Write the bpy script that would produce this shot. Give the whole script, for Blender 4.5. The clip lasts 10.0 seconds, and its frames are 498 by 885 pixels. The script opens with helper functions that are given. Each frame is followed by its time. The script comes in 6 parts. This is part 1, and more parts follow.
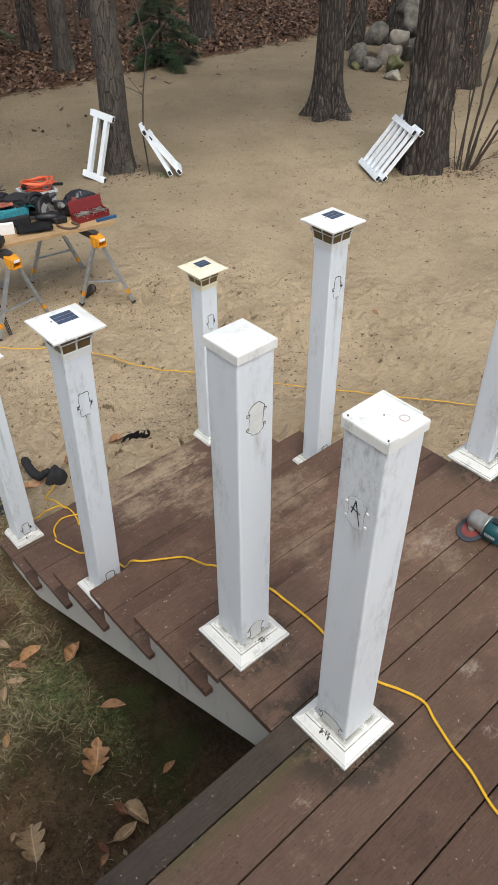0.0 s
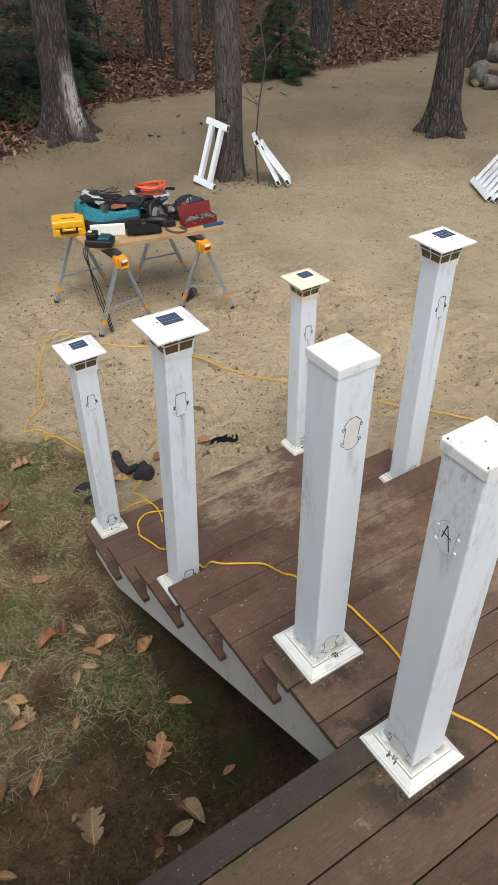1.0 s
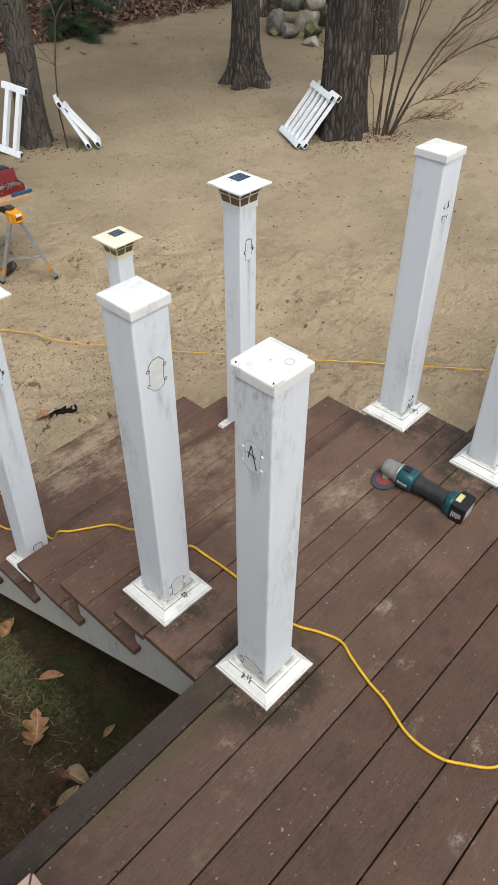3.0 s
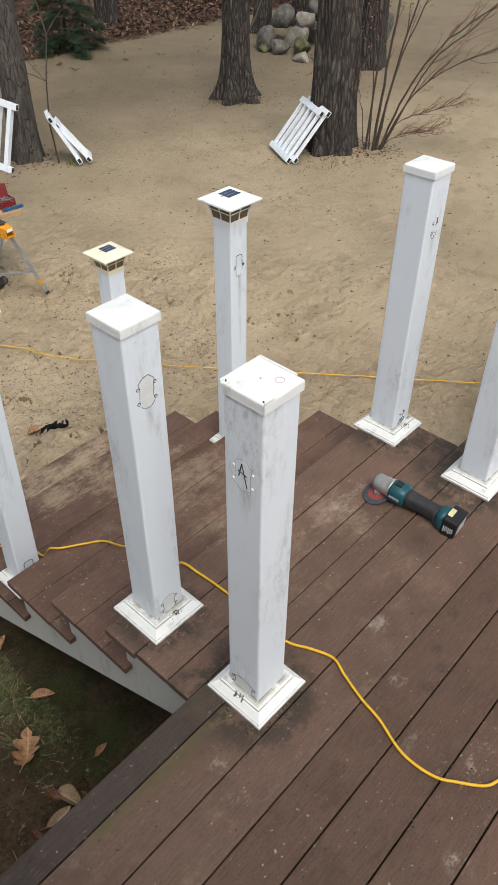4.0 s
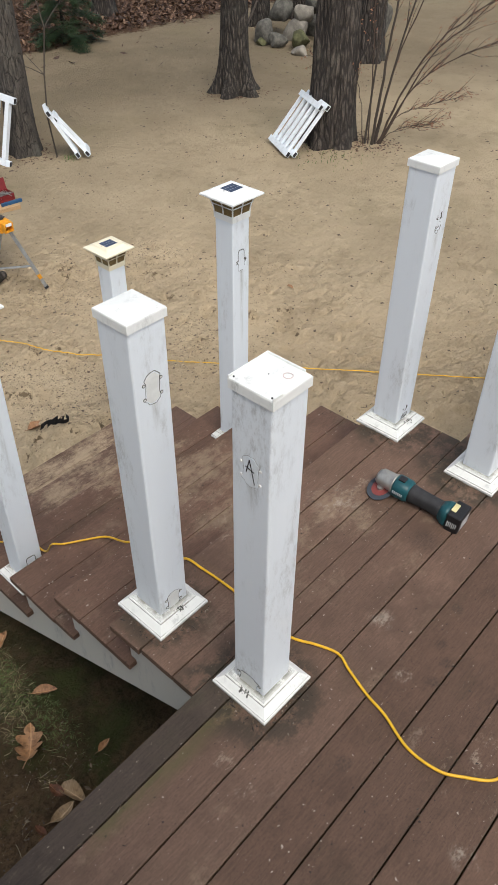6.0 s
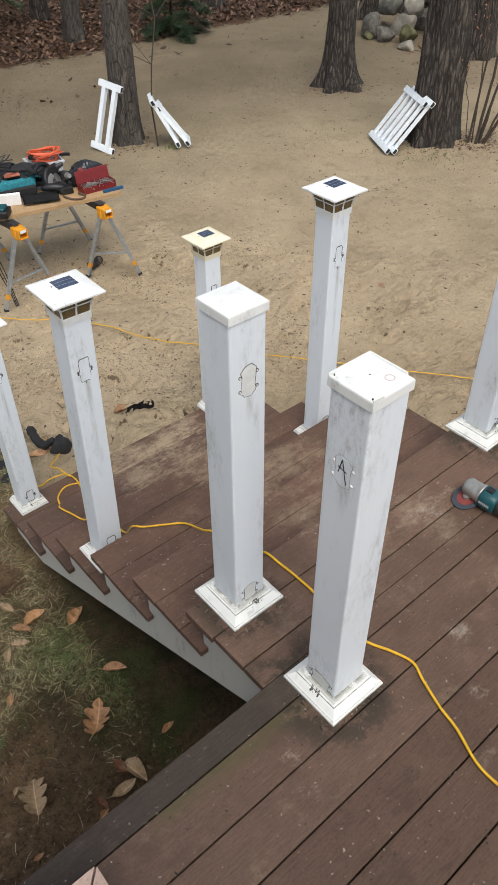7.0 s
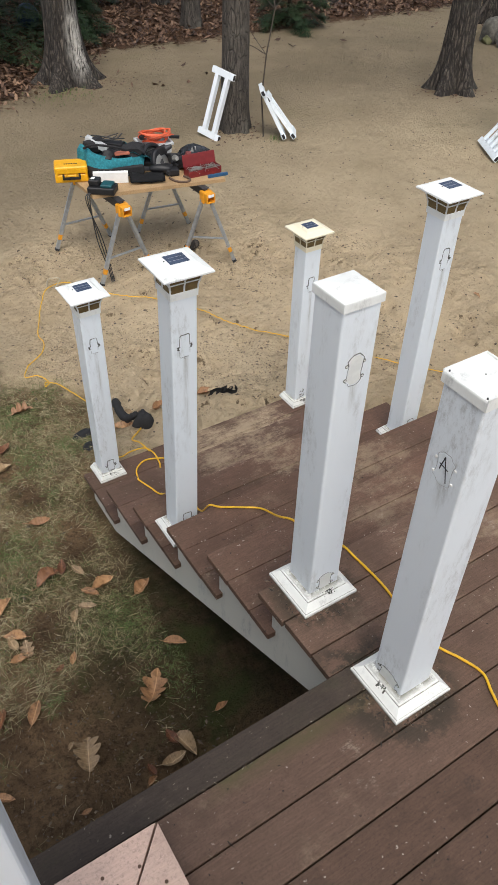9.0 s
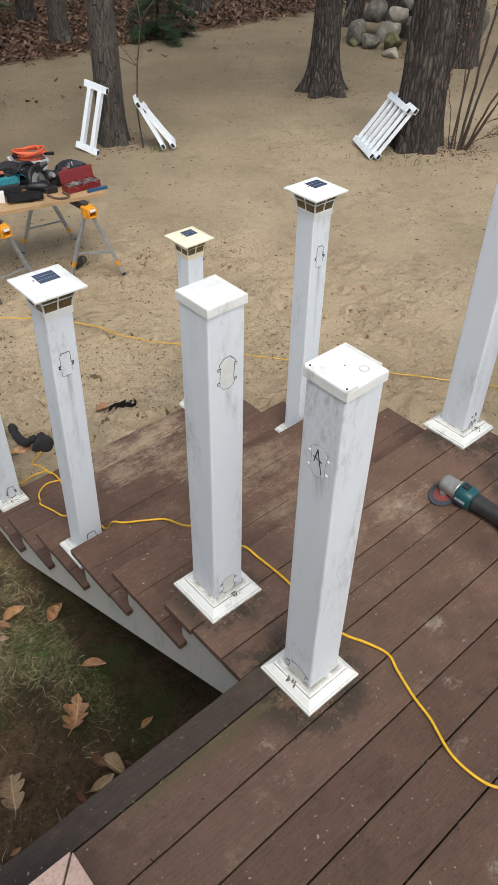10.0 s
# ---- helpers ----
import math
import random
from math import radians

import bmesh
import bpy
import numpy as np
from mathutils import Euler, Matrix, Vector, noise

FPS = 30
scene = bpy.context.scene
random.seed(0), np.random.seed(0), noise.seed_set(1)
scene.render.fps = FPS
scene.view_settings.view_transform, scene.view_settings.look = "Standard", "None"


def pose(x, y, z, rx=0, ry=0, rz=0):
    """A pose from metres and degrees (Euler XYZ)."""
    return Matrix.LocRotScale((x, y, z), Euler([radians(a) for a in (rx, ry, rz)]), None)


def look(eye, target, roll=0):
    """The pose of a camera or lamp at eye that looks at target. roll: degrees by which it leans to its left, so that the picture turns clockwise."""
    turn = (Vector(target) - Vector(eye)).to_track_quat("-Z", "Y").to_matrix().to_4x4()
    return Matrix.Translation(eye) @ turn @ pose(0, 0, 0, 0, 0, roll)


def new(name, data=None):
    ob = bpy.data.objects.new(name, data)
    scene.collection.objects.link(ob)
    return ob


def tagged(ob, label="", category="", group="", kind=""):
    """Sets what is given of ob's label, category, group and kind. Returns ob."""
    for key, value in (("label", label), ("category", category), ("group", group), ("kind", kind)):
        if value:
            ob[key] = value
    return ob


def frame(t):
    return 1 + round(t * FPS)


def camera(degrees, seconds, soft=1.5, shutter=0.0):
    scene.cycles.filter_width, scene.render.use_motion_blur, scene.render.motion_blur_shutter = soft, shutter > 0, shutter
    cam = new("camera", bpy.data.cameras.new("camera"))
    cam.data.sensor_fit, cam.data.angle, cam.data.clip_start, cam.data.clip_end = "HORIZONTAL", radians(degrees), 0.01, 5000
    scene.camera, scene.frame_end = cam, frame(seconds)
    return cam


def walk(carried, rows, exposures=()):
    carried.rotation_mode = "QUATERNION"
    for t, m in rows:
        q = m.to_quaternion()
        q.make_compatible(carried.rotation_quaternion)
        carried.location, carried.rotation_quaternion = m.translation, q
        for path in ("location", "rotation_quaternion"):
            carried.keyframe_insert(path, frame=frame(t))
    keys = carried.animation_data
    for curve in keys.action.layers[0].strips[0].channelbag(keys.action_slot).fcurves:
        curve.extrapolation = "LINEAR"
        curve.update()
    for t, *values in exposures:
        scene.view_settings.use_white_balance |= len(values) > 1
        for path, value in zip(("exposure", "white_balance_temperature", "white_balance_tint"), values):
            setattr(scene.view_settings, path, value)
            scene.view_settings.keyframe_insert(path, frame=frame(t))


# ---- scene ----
cam = camera(37.5, 10.0, soft=1.0)
PATH = [
    (0, (0.11, 0.06, 1.896), (1.129, 1.229, 0.633), -0.3),
    (0.5, (0.099, 0.065, 1.909), (1.012, 1.367, 0.696), -0.4),
    (1, (0.083, 0.068, 1.906), (0.933, 1.385, 0.664), -0.4),
    (1.5, (0.067, 0.063, 1.893), (0.879, 1.362, 0.606), -0.3),
    (2, (0.063, 0.025, 1.877), (0.897, 1.257, 0.54), 0.1),
    (2.5, (0.094, -0.022, 1.873), (1.067, 1.105, 0.538), 0.0),
    (3, (0.134, -0.061, 1.882), (1.231, 0.975, 0.57), 0.1),
    (3.2, (0.143, -0.07, 1.887), (1.258, 0.954, 0.581), 0.2),
    (4.3, (0.146, -0.047, 1.889), (1.271, 0.995, 0.606), 0.4),
    (4.5, (0.14, -0.042, 1.891), (1.259, 0.998, 0.6), 0.7),
    (5, (0.135, -0.038, 1.887), (1.246, 0.998, 0.586), 0.2),
    (6.5, (0.136, -0.035, 1.887), (1.264, 0.987, 0.591), 0.5),
    (7, (0.11, -0.004, 1.887), (1.083, 1.153, 0.577), -0.4),
    (7.5, (0.067, 0.038, 1.877), (0.862, 1.305, 0.55), -0.1),
    (8, (0.034, 0.04, 1.883), (0.81, 1.333, 0.569), 0.5),
    (8.5, (0.024, 0.038, 1.88), (0.807, 1.314, 0.553), 0.7),
    (9, (0.025, 0.016, 1.877), (0.852, 1.271, 0.557), 1.6),
    (9.5, (0.052, -0.011, 1.873), (0.938, 1.202, 0.553), 1.0),
    (10, (0.095, -0.043, 1.881), (1.106, 1.091, 0.58), 1.1),
]
walk(cam, [(t, look(eye, target, roll)) for t, eye, target, roll in PATH])

# ---------------------------------------------------------------- light
world = bpy.data.worlds.new("overcast")
scene.world = world
world.use_nodes = True
wn = world.node_tree.nodes
sky = wn.new("ShaderNodeTexSky")
sky.sky_type = "NISHITA"
sky.sun_disc = False
SUN_EL, SUN_AZ = radians(58), radians(206)
sky.sun_elevation, sky.sun_rotation = SUN_EL, SUN_AZ
sky.air_density, sky.dust_density = 1.0, 3.0
wn["Background"].inputs["Strength"].default_value = 0.135
grey = wn.new("ShaderNodeHueSaturation")
grey.inputs["Saturation"].default_value = 0.52
world.node_tree.links.new(sky.outputs[0], grey.inputs["Color"])
world.node_tree.links.new(grey.outputs[0], wn["Background"].inputs["Color"])
sun = new("sun", bpy.data.lights.new("sun", "SUN"))
sun.data.energy, sun.data.angle, sun.data.color = 1.5, radians(40), (1.0, 0.955, 0.87)
sun.matrix_world = look((6 * math.sin(SUN_AZ) * math.cos(SUN_EL), 6 * math.cos(SUN_AZ) * math.cos(SUN_EL), 6 * math.sin(SUN_EL)), (0, 0, 0))
scene.view_settings.exposure = 0.50

# ---------------------------------------------------------------- materials
GZ = -1.10          # the yard lies this far under the deck


def material(name):
    m = bpy.data.materials.new(name)
    m.use_nodes = True
    return m, m.node_tree.nodes, m.node_tree.links, m.node_tree.nodes["Principled BSDF"]


def mix(n, l, fac, a, b, blend="MIX"):
    """A colour mix; fac, a and b are sockets or plain values."""
    k = n.new("ShaderNodeMix")
    k.data_type, k.blend_type = "RGBA", blend
    for slot, v in ((0, fac), (6, a), (7, b)):
        if isinstance(v, bpy.types.NodeSocket):
            l.new(v, k.inputs[slot])
        elif slot == 0:
            k.inputs[0].default_value = v
        else:
            k.inputs[slot].default_value = (*v, 1.0)
    return k.outputs[2]


def ramp(n, l, src, lo, hi):
    k = n.new("ShaderNodeMapRange")
    k.interpolation_type = "SMOOTHSTEP"
    l.new(src, k.inputs[0])
    k.inputs[1].default_value, k.inputs[2].default_value = lo, hi
    return k.outputs[0]


def noise_of(n, l, co, scale, detail=6.0, rough=0.6, stretch=(1, 1, 1)):
    mp = n.new("ShaderNodeMapping")
    mp.inputs["Scale"].default_value = stretch
    l.new(co, mp.inputs[0])
    k = n.new("ShaderNodeTexNoise")
    k.inputs["Scale"].default_value, k.inputs["Detail"].default_value, k.inputs["Roughness"].default_value = scale, detail, rough
    l.new(mp.outputs[0], k.inputs["Vector"])
    return k.outputs["Fac"]


def times(n, l, a, b):
    k = n.new("ShaderNodeMath")
    k.operation = "MULTIPLY"
    for i, v in enumerate((a, b)):
        if isinstance(v, bpy.types.NodeSocket):
            l.new(v, k.inputs[i])
        else:
            k.inputs[i].default_value = v
    return k.outputs[0]


def bump(n, l, bsdf, height, strength, distance):
    k = n.new("ShaderNodeBump")
    k.inputs["Strength"].default_value, k.inputs["Distance"].default_value = strength, distance
    l.new(height, k.inputs["Height"])
    l.new(k.outputs[0], bsdf.inputs["Normal"])


def near(n, l, co, at, reach, core, squash=(1, 1, 1)):
    """1 within core of a place, 0 beyond reach; squash shortens the distance along an axis."""
    mp = n.new("ShaderNodeMapping")
    mp.inputs["Scale"].default_value = squash
    l.new(co, mp.inputs[0])
    k = n.new("ShaderNodeVectorMath")
    k.operation = "DISTANCE"
    l.new(mp.outputs[0], k.inputs[0])
    k.inputs[1].default_value = tuple(a * q for a, q in zip(at, squash))
    return ramp(n, l, k.outputs["Value"], reach, core)


def added(n, l, a, b):
    k = n.new("ShaderNodeMath")
    for i, v in enumerate((a, b)):
        if isinstance(v, bpy.types.NodeSocket):
            l.new(v, k.inputs[i])
        else:
            k.inputs[i].default_value = v
    return k.outputs[0]


def axes(n, l, co):
    k = n.new("ShaderNodeSeparateXYZ")
    l.new(co, k.inputs[0])
    return k.outputs


def world_co(n):
    return n.new("ShaderNodeNewGeometry").outputs["Position"]


def plain(name, colour, rough=0.5, metal=0.0, var=0.25, scale=30.0, relief=0.0):
    """Paint, plastic, metal: one colour with grime at two scales."""
    m, n, l, b = material(name)
    co = n.new("ShaderNodeTexCoord").outputs["Object"]
    fine, broad = noise_of(n, l, co, scale), noise_of(n, l, co, scale / 7)
    dark = tuple(c * (1 - var) for c in colour)
    c = mix(n, l, ramp(n, l, fine, 0.35, 0.7), dark, colour)
    c = mix(n, l, times(n, l, ramp(n, l, broad, 0.5, 0.75), 0.5), c, dark)
    l.new(c, b.inputs["Base Color"])
    b.inputs["Roughness"].default_value, b.inputs["Metallic"].default_value = rough, metal
    if relief:
        bump(n, l, b, fine, 0.4, relief)
    return m


def board_material(name, base, pale, sand, moss, grainy=1.0, marks=(), drifts=(), band=False):
    """Weathered composite decking: grain along x, mottling, scuffs, spilt spots (marks), sand drifts and a moss band."""
    m, n, l, b = material(name)
    co = world_co(n)
    rnd = n.new("ShaderNodeObjectInfo").outputs["Random"]
    grain = noise_of(n, l, co, 14, 9, 0.75, (1.0, 12, 12))
    hair = noise_of(n, l, co, 60, 6, 0.7, (0.5, 9, 9))
    blot = noise_of(n, l, co, 4.5, 9, 0.72)
    fine = noise_of(n, l, co, 150, 5, 0.75)
    c = mix(n, l, times(n, l, ramp(n, l, grain, 0.35, 0.65), grainy), tuple(v * 0.78 for v in base), tuple(v * 1.10 for v in base))
    c = mix(n, l, times(n, l, ramp(n, l, hair, 0.50, 0.68), 0.45 * grainy), c, tuple(v * 0.52 for v in base))
    c = mix(n, l, times(n, l, ramp(n, l, fine, 0.48, 0.66), 0.6), c, tuple(v * 0.45 for v in base))
    c = mix(n, l, times(n, l, ramp(n, l, blot, 0.46, 0.64), 0.55), c, tuple(v * 0.55 for v in base))
    hue = n.new("ShaderNodeHueSaturation")
    l.new(c, hue.inputs["Color"])
    hv = n.new("ShaderNodeMapRange")
    l.new(rnd, hv.inputs[0])
    hv.inputs[3].default_value, hv.inputs[4].default_value = 0.80, 1.20
    l.new(hv.outputs[0], hue.inputs["Value"])
    c = hue.outputs[0]
    film = noise_of(n, l, co, 2.1, 9, 0.75)
    c = mix(n, l, times(n, l, ramp(n, l, film, 0.50, 0.68), 0.30 * pale), c, tuple(min(0.8, v * 1.8) for v in base))
    where = noise_of(n, l, co, 1.3, 3, 0.5)
    scuff = noise_of(n, l, co, 9, 12, 0.85, (0.8, 1.2, 1))
    c = mix(n, l, times(n, l, times(n, l, ramp(n, l, scuff, 0.56, 0.62), ramp(n, l, where, 0.53, 0.60)), 0.5 * pale), c, (0.36, 0.29, 0.22))
    speck = noise_of(n, l, co, 70, 3, 0.6)
    c = mix(n, l, times(n, l, ramp(n, l, speck, 0.68, 0.71), 0.75 * pale), c, (0.42, 0.37, 0.31))
    c = mix(n, l, times(n, l, ramp(n, l, speck, 0.32, 0.29), 0.9 * pale), c, (0.018, 0.015, 0.013))
    if sand:
        s = noise_of(n, l, co, 3.4, 10, 0.8)
        c = mix(n, l, times(n, l, ramp(n, l, s, 0.56 - 0.10 * sand, 0.70 - 0.12 * sand), sand), c, (0.33, 0.25, 0.165))
    for at, reach, core, squash, heavy in drifts:
        s = noise_of(n, l, co, 6, 12, 0.86, (0.7, 1.3, 1))
        pile = added(n, l, times(n, l, near(n, l, co, at, reach, core, squash), 0.24), s)
        c = mix(n, l, times(n, l, ramp(n, l, pile, 0.66, 0.84), heavy), c, (0.34, 0.262, 0.175))
    for at, reach, dark in marks:
        spot = times(n, l, near(n, l, co, at, reach, reach * 0.3), ramp(n, l, scuff, 0.50, 0.58) if not dark else ramp(n, l, fine, 0.30, 0.60))
        c = mix(n, l, times(n, l, spot, 0.45 if dark else 0.55), c, (0.030, 0.022, 0.017) if dark else (0.36, 0.31, 0.25))
    if moss:
        s = noise_of(n, l, co, 6, 9, 0.78, (0.5, 1, 1))
        c = mix(n, l, times(n, l, ramp(n, l, s, 0.50, 0.66), moss), c, (0.040, 0.040, 0.018))
    if band:
        x, y, z = axes(n, l, co)
        s = noise_of(n, l, co, 9, 9, 0.75, (0.4, 1, 1))
        strip = times(n, l, times(n, l, ramp(n, l, y, 0.672, 0.738), ramp(n, l, y, 0.764, 0.752)), times(n, l, ramp(n, l, x, 0.99, 0.86), ramp(n, l, x, 0.30, 0.46)))
        c = mix(n, l, times(n, l, times(n, l, strip, ramp(n, l, s, 0.34, 0.60)), 0.85), c, (0.075, 0.070, 0.026))
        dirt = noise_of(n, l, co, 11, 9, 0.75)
        # patchy dirt round the post bases, with their contact shade painted in
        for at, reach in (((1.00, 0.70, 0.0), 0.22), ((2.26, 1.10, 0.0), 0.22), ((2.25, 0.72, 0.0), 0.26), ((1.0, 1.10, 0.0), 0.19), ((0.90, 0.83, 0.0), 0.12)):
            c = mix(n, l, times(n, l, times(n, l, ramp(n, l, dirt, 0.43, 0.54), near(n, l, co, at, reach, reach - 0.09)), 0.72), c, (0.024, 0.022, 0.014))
    l.new(c, b.inputs["Base Color"])
    ro = n.new("ShaderNodeMapRange")
    l.new(blot, ro.inputs[0])
    ro.inputs[3].default_value, ro.inputs[4].default_value = 0.50, 0.80
    l.new(ro.outputs[0], b.inputs["Roughness"])
    b.inputs["Specular IOR Level"].default_value = 0.32
    bump(n, l, b, mix(n, l, 0.5, mix(n, l, 0.4, grain, hair), fine), 0.6, 0.003)
    return m


def vinyl_material(name, colour, dirt, runs=(), patches=(), foot=0.0, grooves=()):
    """White vinyl with clouds of fine mildew. runs: grime that ran down a face (face, across, top, length, half width);
    patches: mildewed places; foot: dirt splashed on the lowest part; grooves: heights at which dirt has gathered."""
    m, n, l, b = material(name)
    co = world_co(n)
    own = n.new("ShaderNodeTexCoord").outputs["Object"]
    cloud = noise_of(n, l, co, 5, 5, 0.6, (2.2, 2.2, 0.55))
    fine = noise_of(n, l, co, 55, 8, 0.8, (1, 1, 0.38))
    blot = noise_of(n, l, co, 15, 8, 0.78, (1, 1, 0.6))
    c = mix(n, l, times(n, l, ramp(n, l, cloud, 0.50, 0.78), 0.28 * dirt), colour, (0.46, 0.47, 0.46))
    c = mix(n, l, times(n, l, times(n, l, ramp(n, l, fine, 0.46, 0.64), ramp(n, l, cloud, 0.48, 0.66)), 0.75 * dirt), c, (0.34, 0.35, 0.34))
    c = mix(n, l, times(n, l, ramp(n, l, blot, 0.67, 0.76), 0.55 * dirt), c, (0.33, 0.34, 0.33))
    mould = noise_of(n, l, co, 34, 9, 0.82)
    c = mix(n, l, times(n, l, ramp(n, l, mould, 0.68, 0.72), dirt), c, (0.09, 0.09, 0.07))
    x, y, z = axes(n, l, own)
    drag = noise_of(n, l, own, 46, 8, 0.8, (1, 1, 0.10))
    for face, a, top, long, wide in runs:
        across = y if face == "x" else x
        flip = -a if face == "x" else a
        ahead = ramp(n, l, x if face == "x" else y, -0.046, -0.049)
        strip = times(n, l, ramp(n, l, across, flip - wide, flip), ramp(n, l, across, flip + wide, flip))
        fall = times(n, l, ramp(n, l, z, top - long, top - long * 0.2), ramp(n, l, z, top + 0.004, top - 0.004))
        k = times(n, l, times(n, l, strip, fall), times(n, l, ahead, ramp(n, l, drag, 0.34, 0.66)))
        c = mix(n, l, times(n, l, k, 0.75), c, (0.36, 0.37, 0.35))
    for at, reach in patches:
        k = times(n, l, near(n, l, own, at, reach, reach * 0.2, (1, 1, 0.6)), times(n, l, ramp(n, l, fine, 0.44, 0.64), ramp(n, l, blot, 0.36, 0.60)))
        c = mix(n, l, times(n, l, k, 0.62), c, (0.30, 0.31, 0.305))
    if foot:
        k = times(n, l, ramp(n, l, z, 0.13, 0.04), ramp(n, l, added(n, l, times(n, l, mould, 0.6), times(n, l, drag, 0.4)), 0.50, 0.66))
        c = mix(n, l, times(n, l, k, 0.42 * foot), c, (0.26, 0.265, 0.24))
    for height, wide in grooves:
        line = times(n, l, ramp(n, l, z, height - wide, height), ramp(n, l, z, height + wide, height))
        k = times(n, l, line, ramp(n, l, mould, 0.36, 0.56))
        c = mix(n, l, times(n, l, k, 0.9), c, (0.12, 0.115, 0.08))
    l.new(c, b.inputs["Base Color"])
    b.inputs["Roughness"].default_value = 0.38
    return m


def bark_material(name, dark, light, lichen, scar=None, plate=24.0, crack=0.20):
    """Furrowed bark: long plates parted by dark cracks, speckled, with lichen."""
    m, n, l, b = material(name)
    co = n.new("ShaderNodeTexCoord").outputs["Object"]
    bend = n.new("ShaderNodeTexNoise")
    bend.inputs["Scale"].default_value, bend.inputs["Detail"].default_value = 5.0, 5.0
    l.new(co, bend.inputs["Vector"])
    warped = mix(n, l, 0.025, co, bend.outputs["Color"])
    mp = n.new("ShaderNodeMapping")
    mp.inputs["Scale"].default_value = (1, 1, 0.20)
    l.new(warped, mp.inputs[0])
    vor = n.new("ShaderNodeTexVoronoi")
    vor.feature = "DISTANCE_TO_EDGE"
    l.new(mp.outputs[0], vor.inputs["Vector"])
    vor.inputs["Scale"].default_value = plate
    rid = noise_of(n, l, warped, 30, 8, 0.72, (1, 1, 0.16))
    flake = noise_of(n, l, co, 75, 6, 0.75, (1, 1, 0.5))
    broad = noise_of(n, l, co, 2.2, 5, 0.6)
    c = mix(n, l, ramp(n, l, rid, 0.38, 0.64), dark, light)
    c = mix(n, l, times(n, l, ramp(n, l, flake, 0.46, 0.64), 0.6), c, tuple(v * 0.6 for v in dark))
    c = mix(n, l, times(n, l, ramp(n, l, vor.outputs["Distance"], crack, crack * 0.15), 0.85), c, tuple(v * 0.45 for v in dark))
    c = mix(n, l, times(n, l, ramp(n, l, broad, 0.52, 0.72), lichen), c, (0.20, 0.205, 0.165))
    if scar:
        pale = times(n, l, ramp(n, l, rid, 0.38, 0.52), near(n, l, co, scar, 0.20, 0.05, (1, 1, 0.3)))
        c = mix(n, l, times(n, l, pale, 0.85), c, (0.44, 0.42, 0.385))
    l.new(c, b.inputs["Base Color"])
    b.inputs["Roughness"].default_value = 0.9
    bump(n, l, b, mix(n, l, 0.4, ramp(n, l, vor.outputs["Distance"], 0.0, crack * 1.6), rid), 0.9, 0.03)
    return m


def island_material(name, colours, rough=0.7):
    """Leaves, blades, crumbs: a colour for each loose piece."""
    m, n, l, b = material(name)
    r = n.new("ShaderNodeNewGeometry").outputs["Random Per Island"]
    k = n.new("ShaderNodeValToRGB")
    k.color_ramp.elements.remove(k.color_ramp.elements[1])
    k.color_ramp.elements[0].position = 0.0
    k.color_ramp.elements[0].color = (*colours[0], 1)
    for i, c in enumerate(colours[1:], 1):
        e = k.color_ramp.elements.new(i / (len(colours) - 1))
        e.color = (*c, 1)
    l.new(r, k.inputs[0])
    co = world_co(n)
    c = mix(n, l, times(n, l, ramp(n, l, noise_of(n, l, co, 40, 4), 0.4, 0.7), 0.4), k.outputs[0], tuple(v * 0.5 for v in colours[0]))
    l.new(c, b.inputs["Base Color"])
    b.inputs["Roughness"].default_value = rough
    return m


def leaf_material(name, dark, light):
    """A dry leaf: mottled, paler along its midrib and side veins."""
    m, n, l, b = material(name)
    co = n.new("ShaderNodeTexCoord").outputs["Object"]
    rnd = n.new("ShaderNodeObjectInfo").outputs["Random"]
    x, y, z = axes(n, l, co)
    c = mix(n, l, rnd, dark, light)
    c = mix(n, l, times(n, l, ramp(n, l, noise_of(n, l, co, 5, 6, 0.7), 0.44, 0.66), 0.75), c, tuple(v * 0.45 for v in dark))
    wave = n.new("ShaderNodeTexWave")
    wave.inputs["Scale"].default_value, wave.inputs["Distortion"].default_value = 2.6, 1.5
    l.new(co, wave.inputs["Vector"])
    c = mix(n, l, times(n, l, ramp(n, l, wave.outputs["Fac"], 0.85, 1.0), 0.2), c, tuple(v * 1.3 for v in light))
    rib = times(n, l, ramp(n, l, y, -0.022, 0.0), ramp(n, l, y, 0.022, 0.0))
    c = mix(n, l, times(n, l, rib, 0.7), c, tuple(min(0.7, v * 1.35) for v in light))
    l.new(c, b.inputs["Base Color"])
    b.inputs["Roughness"].default_value = 0.55
    return m


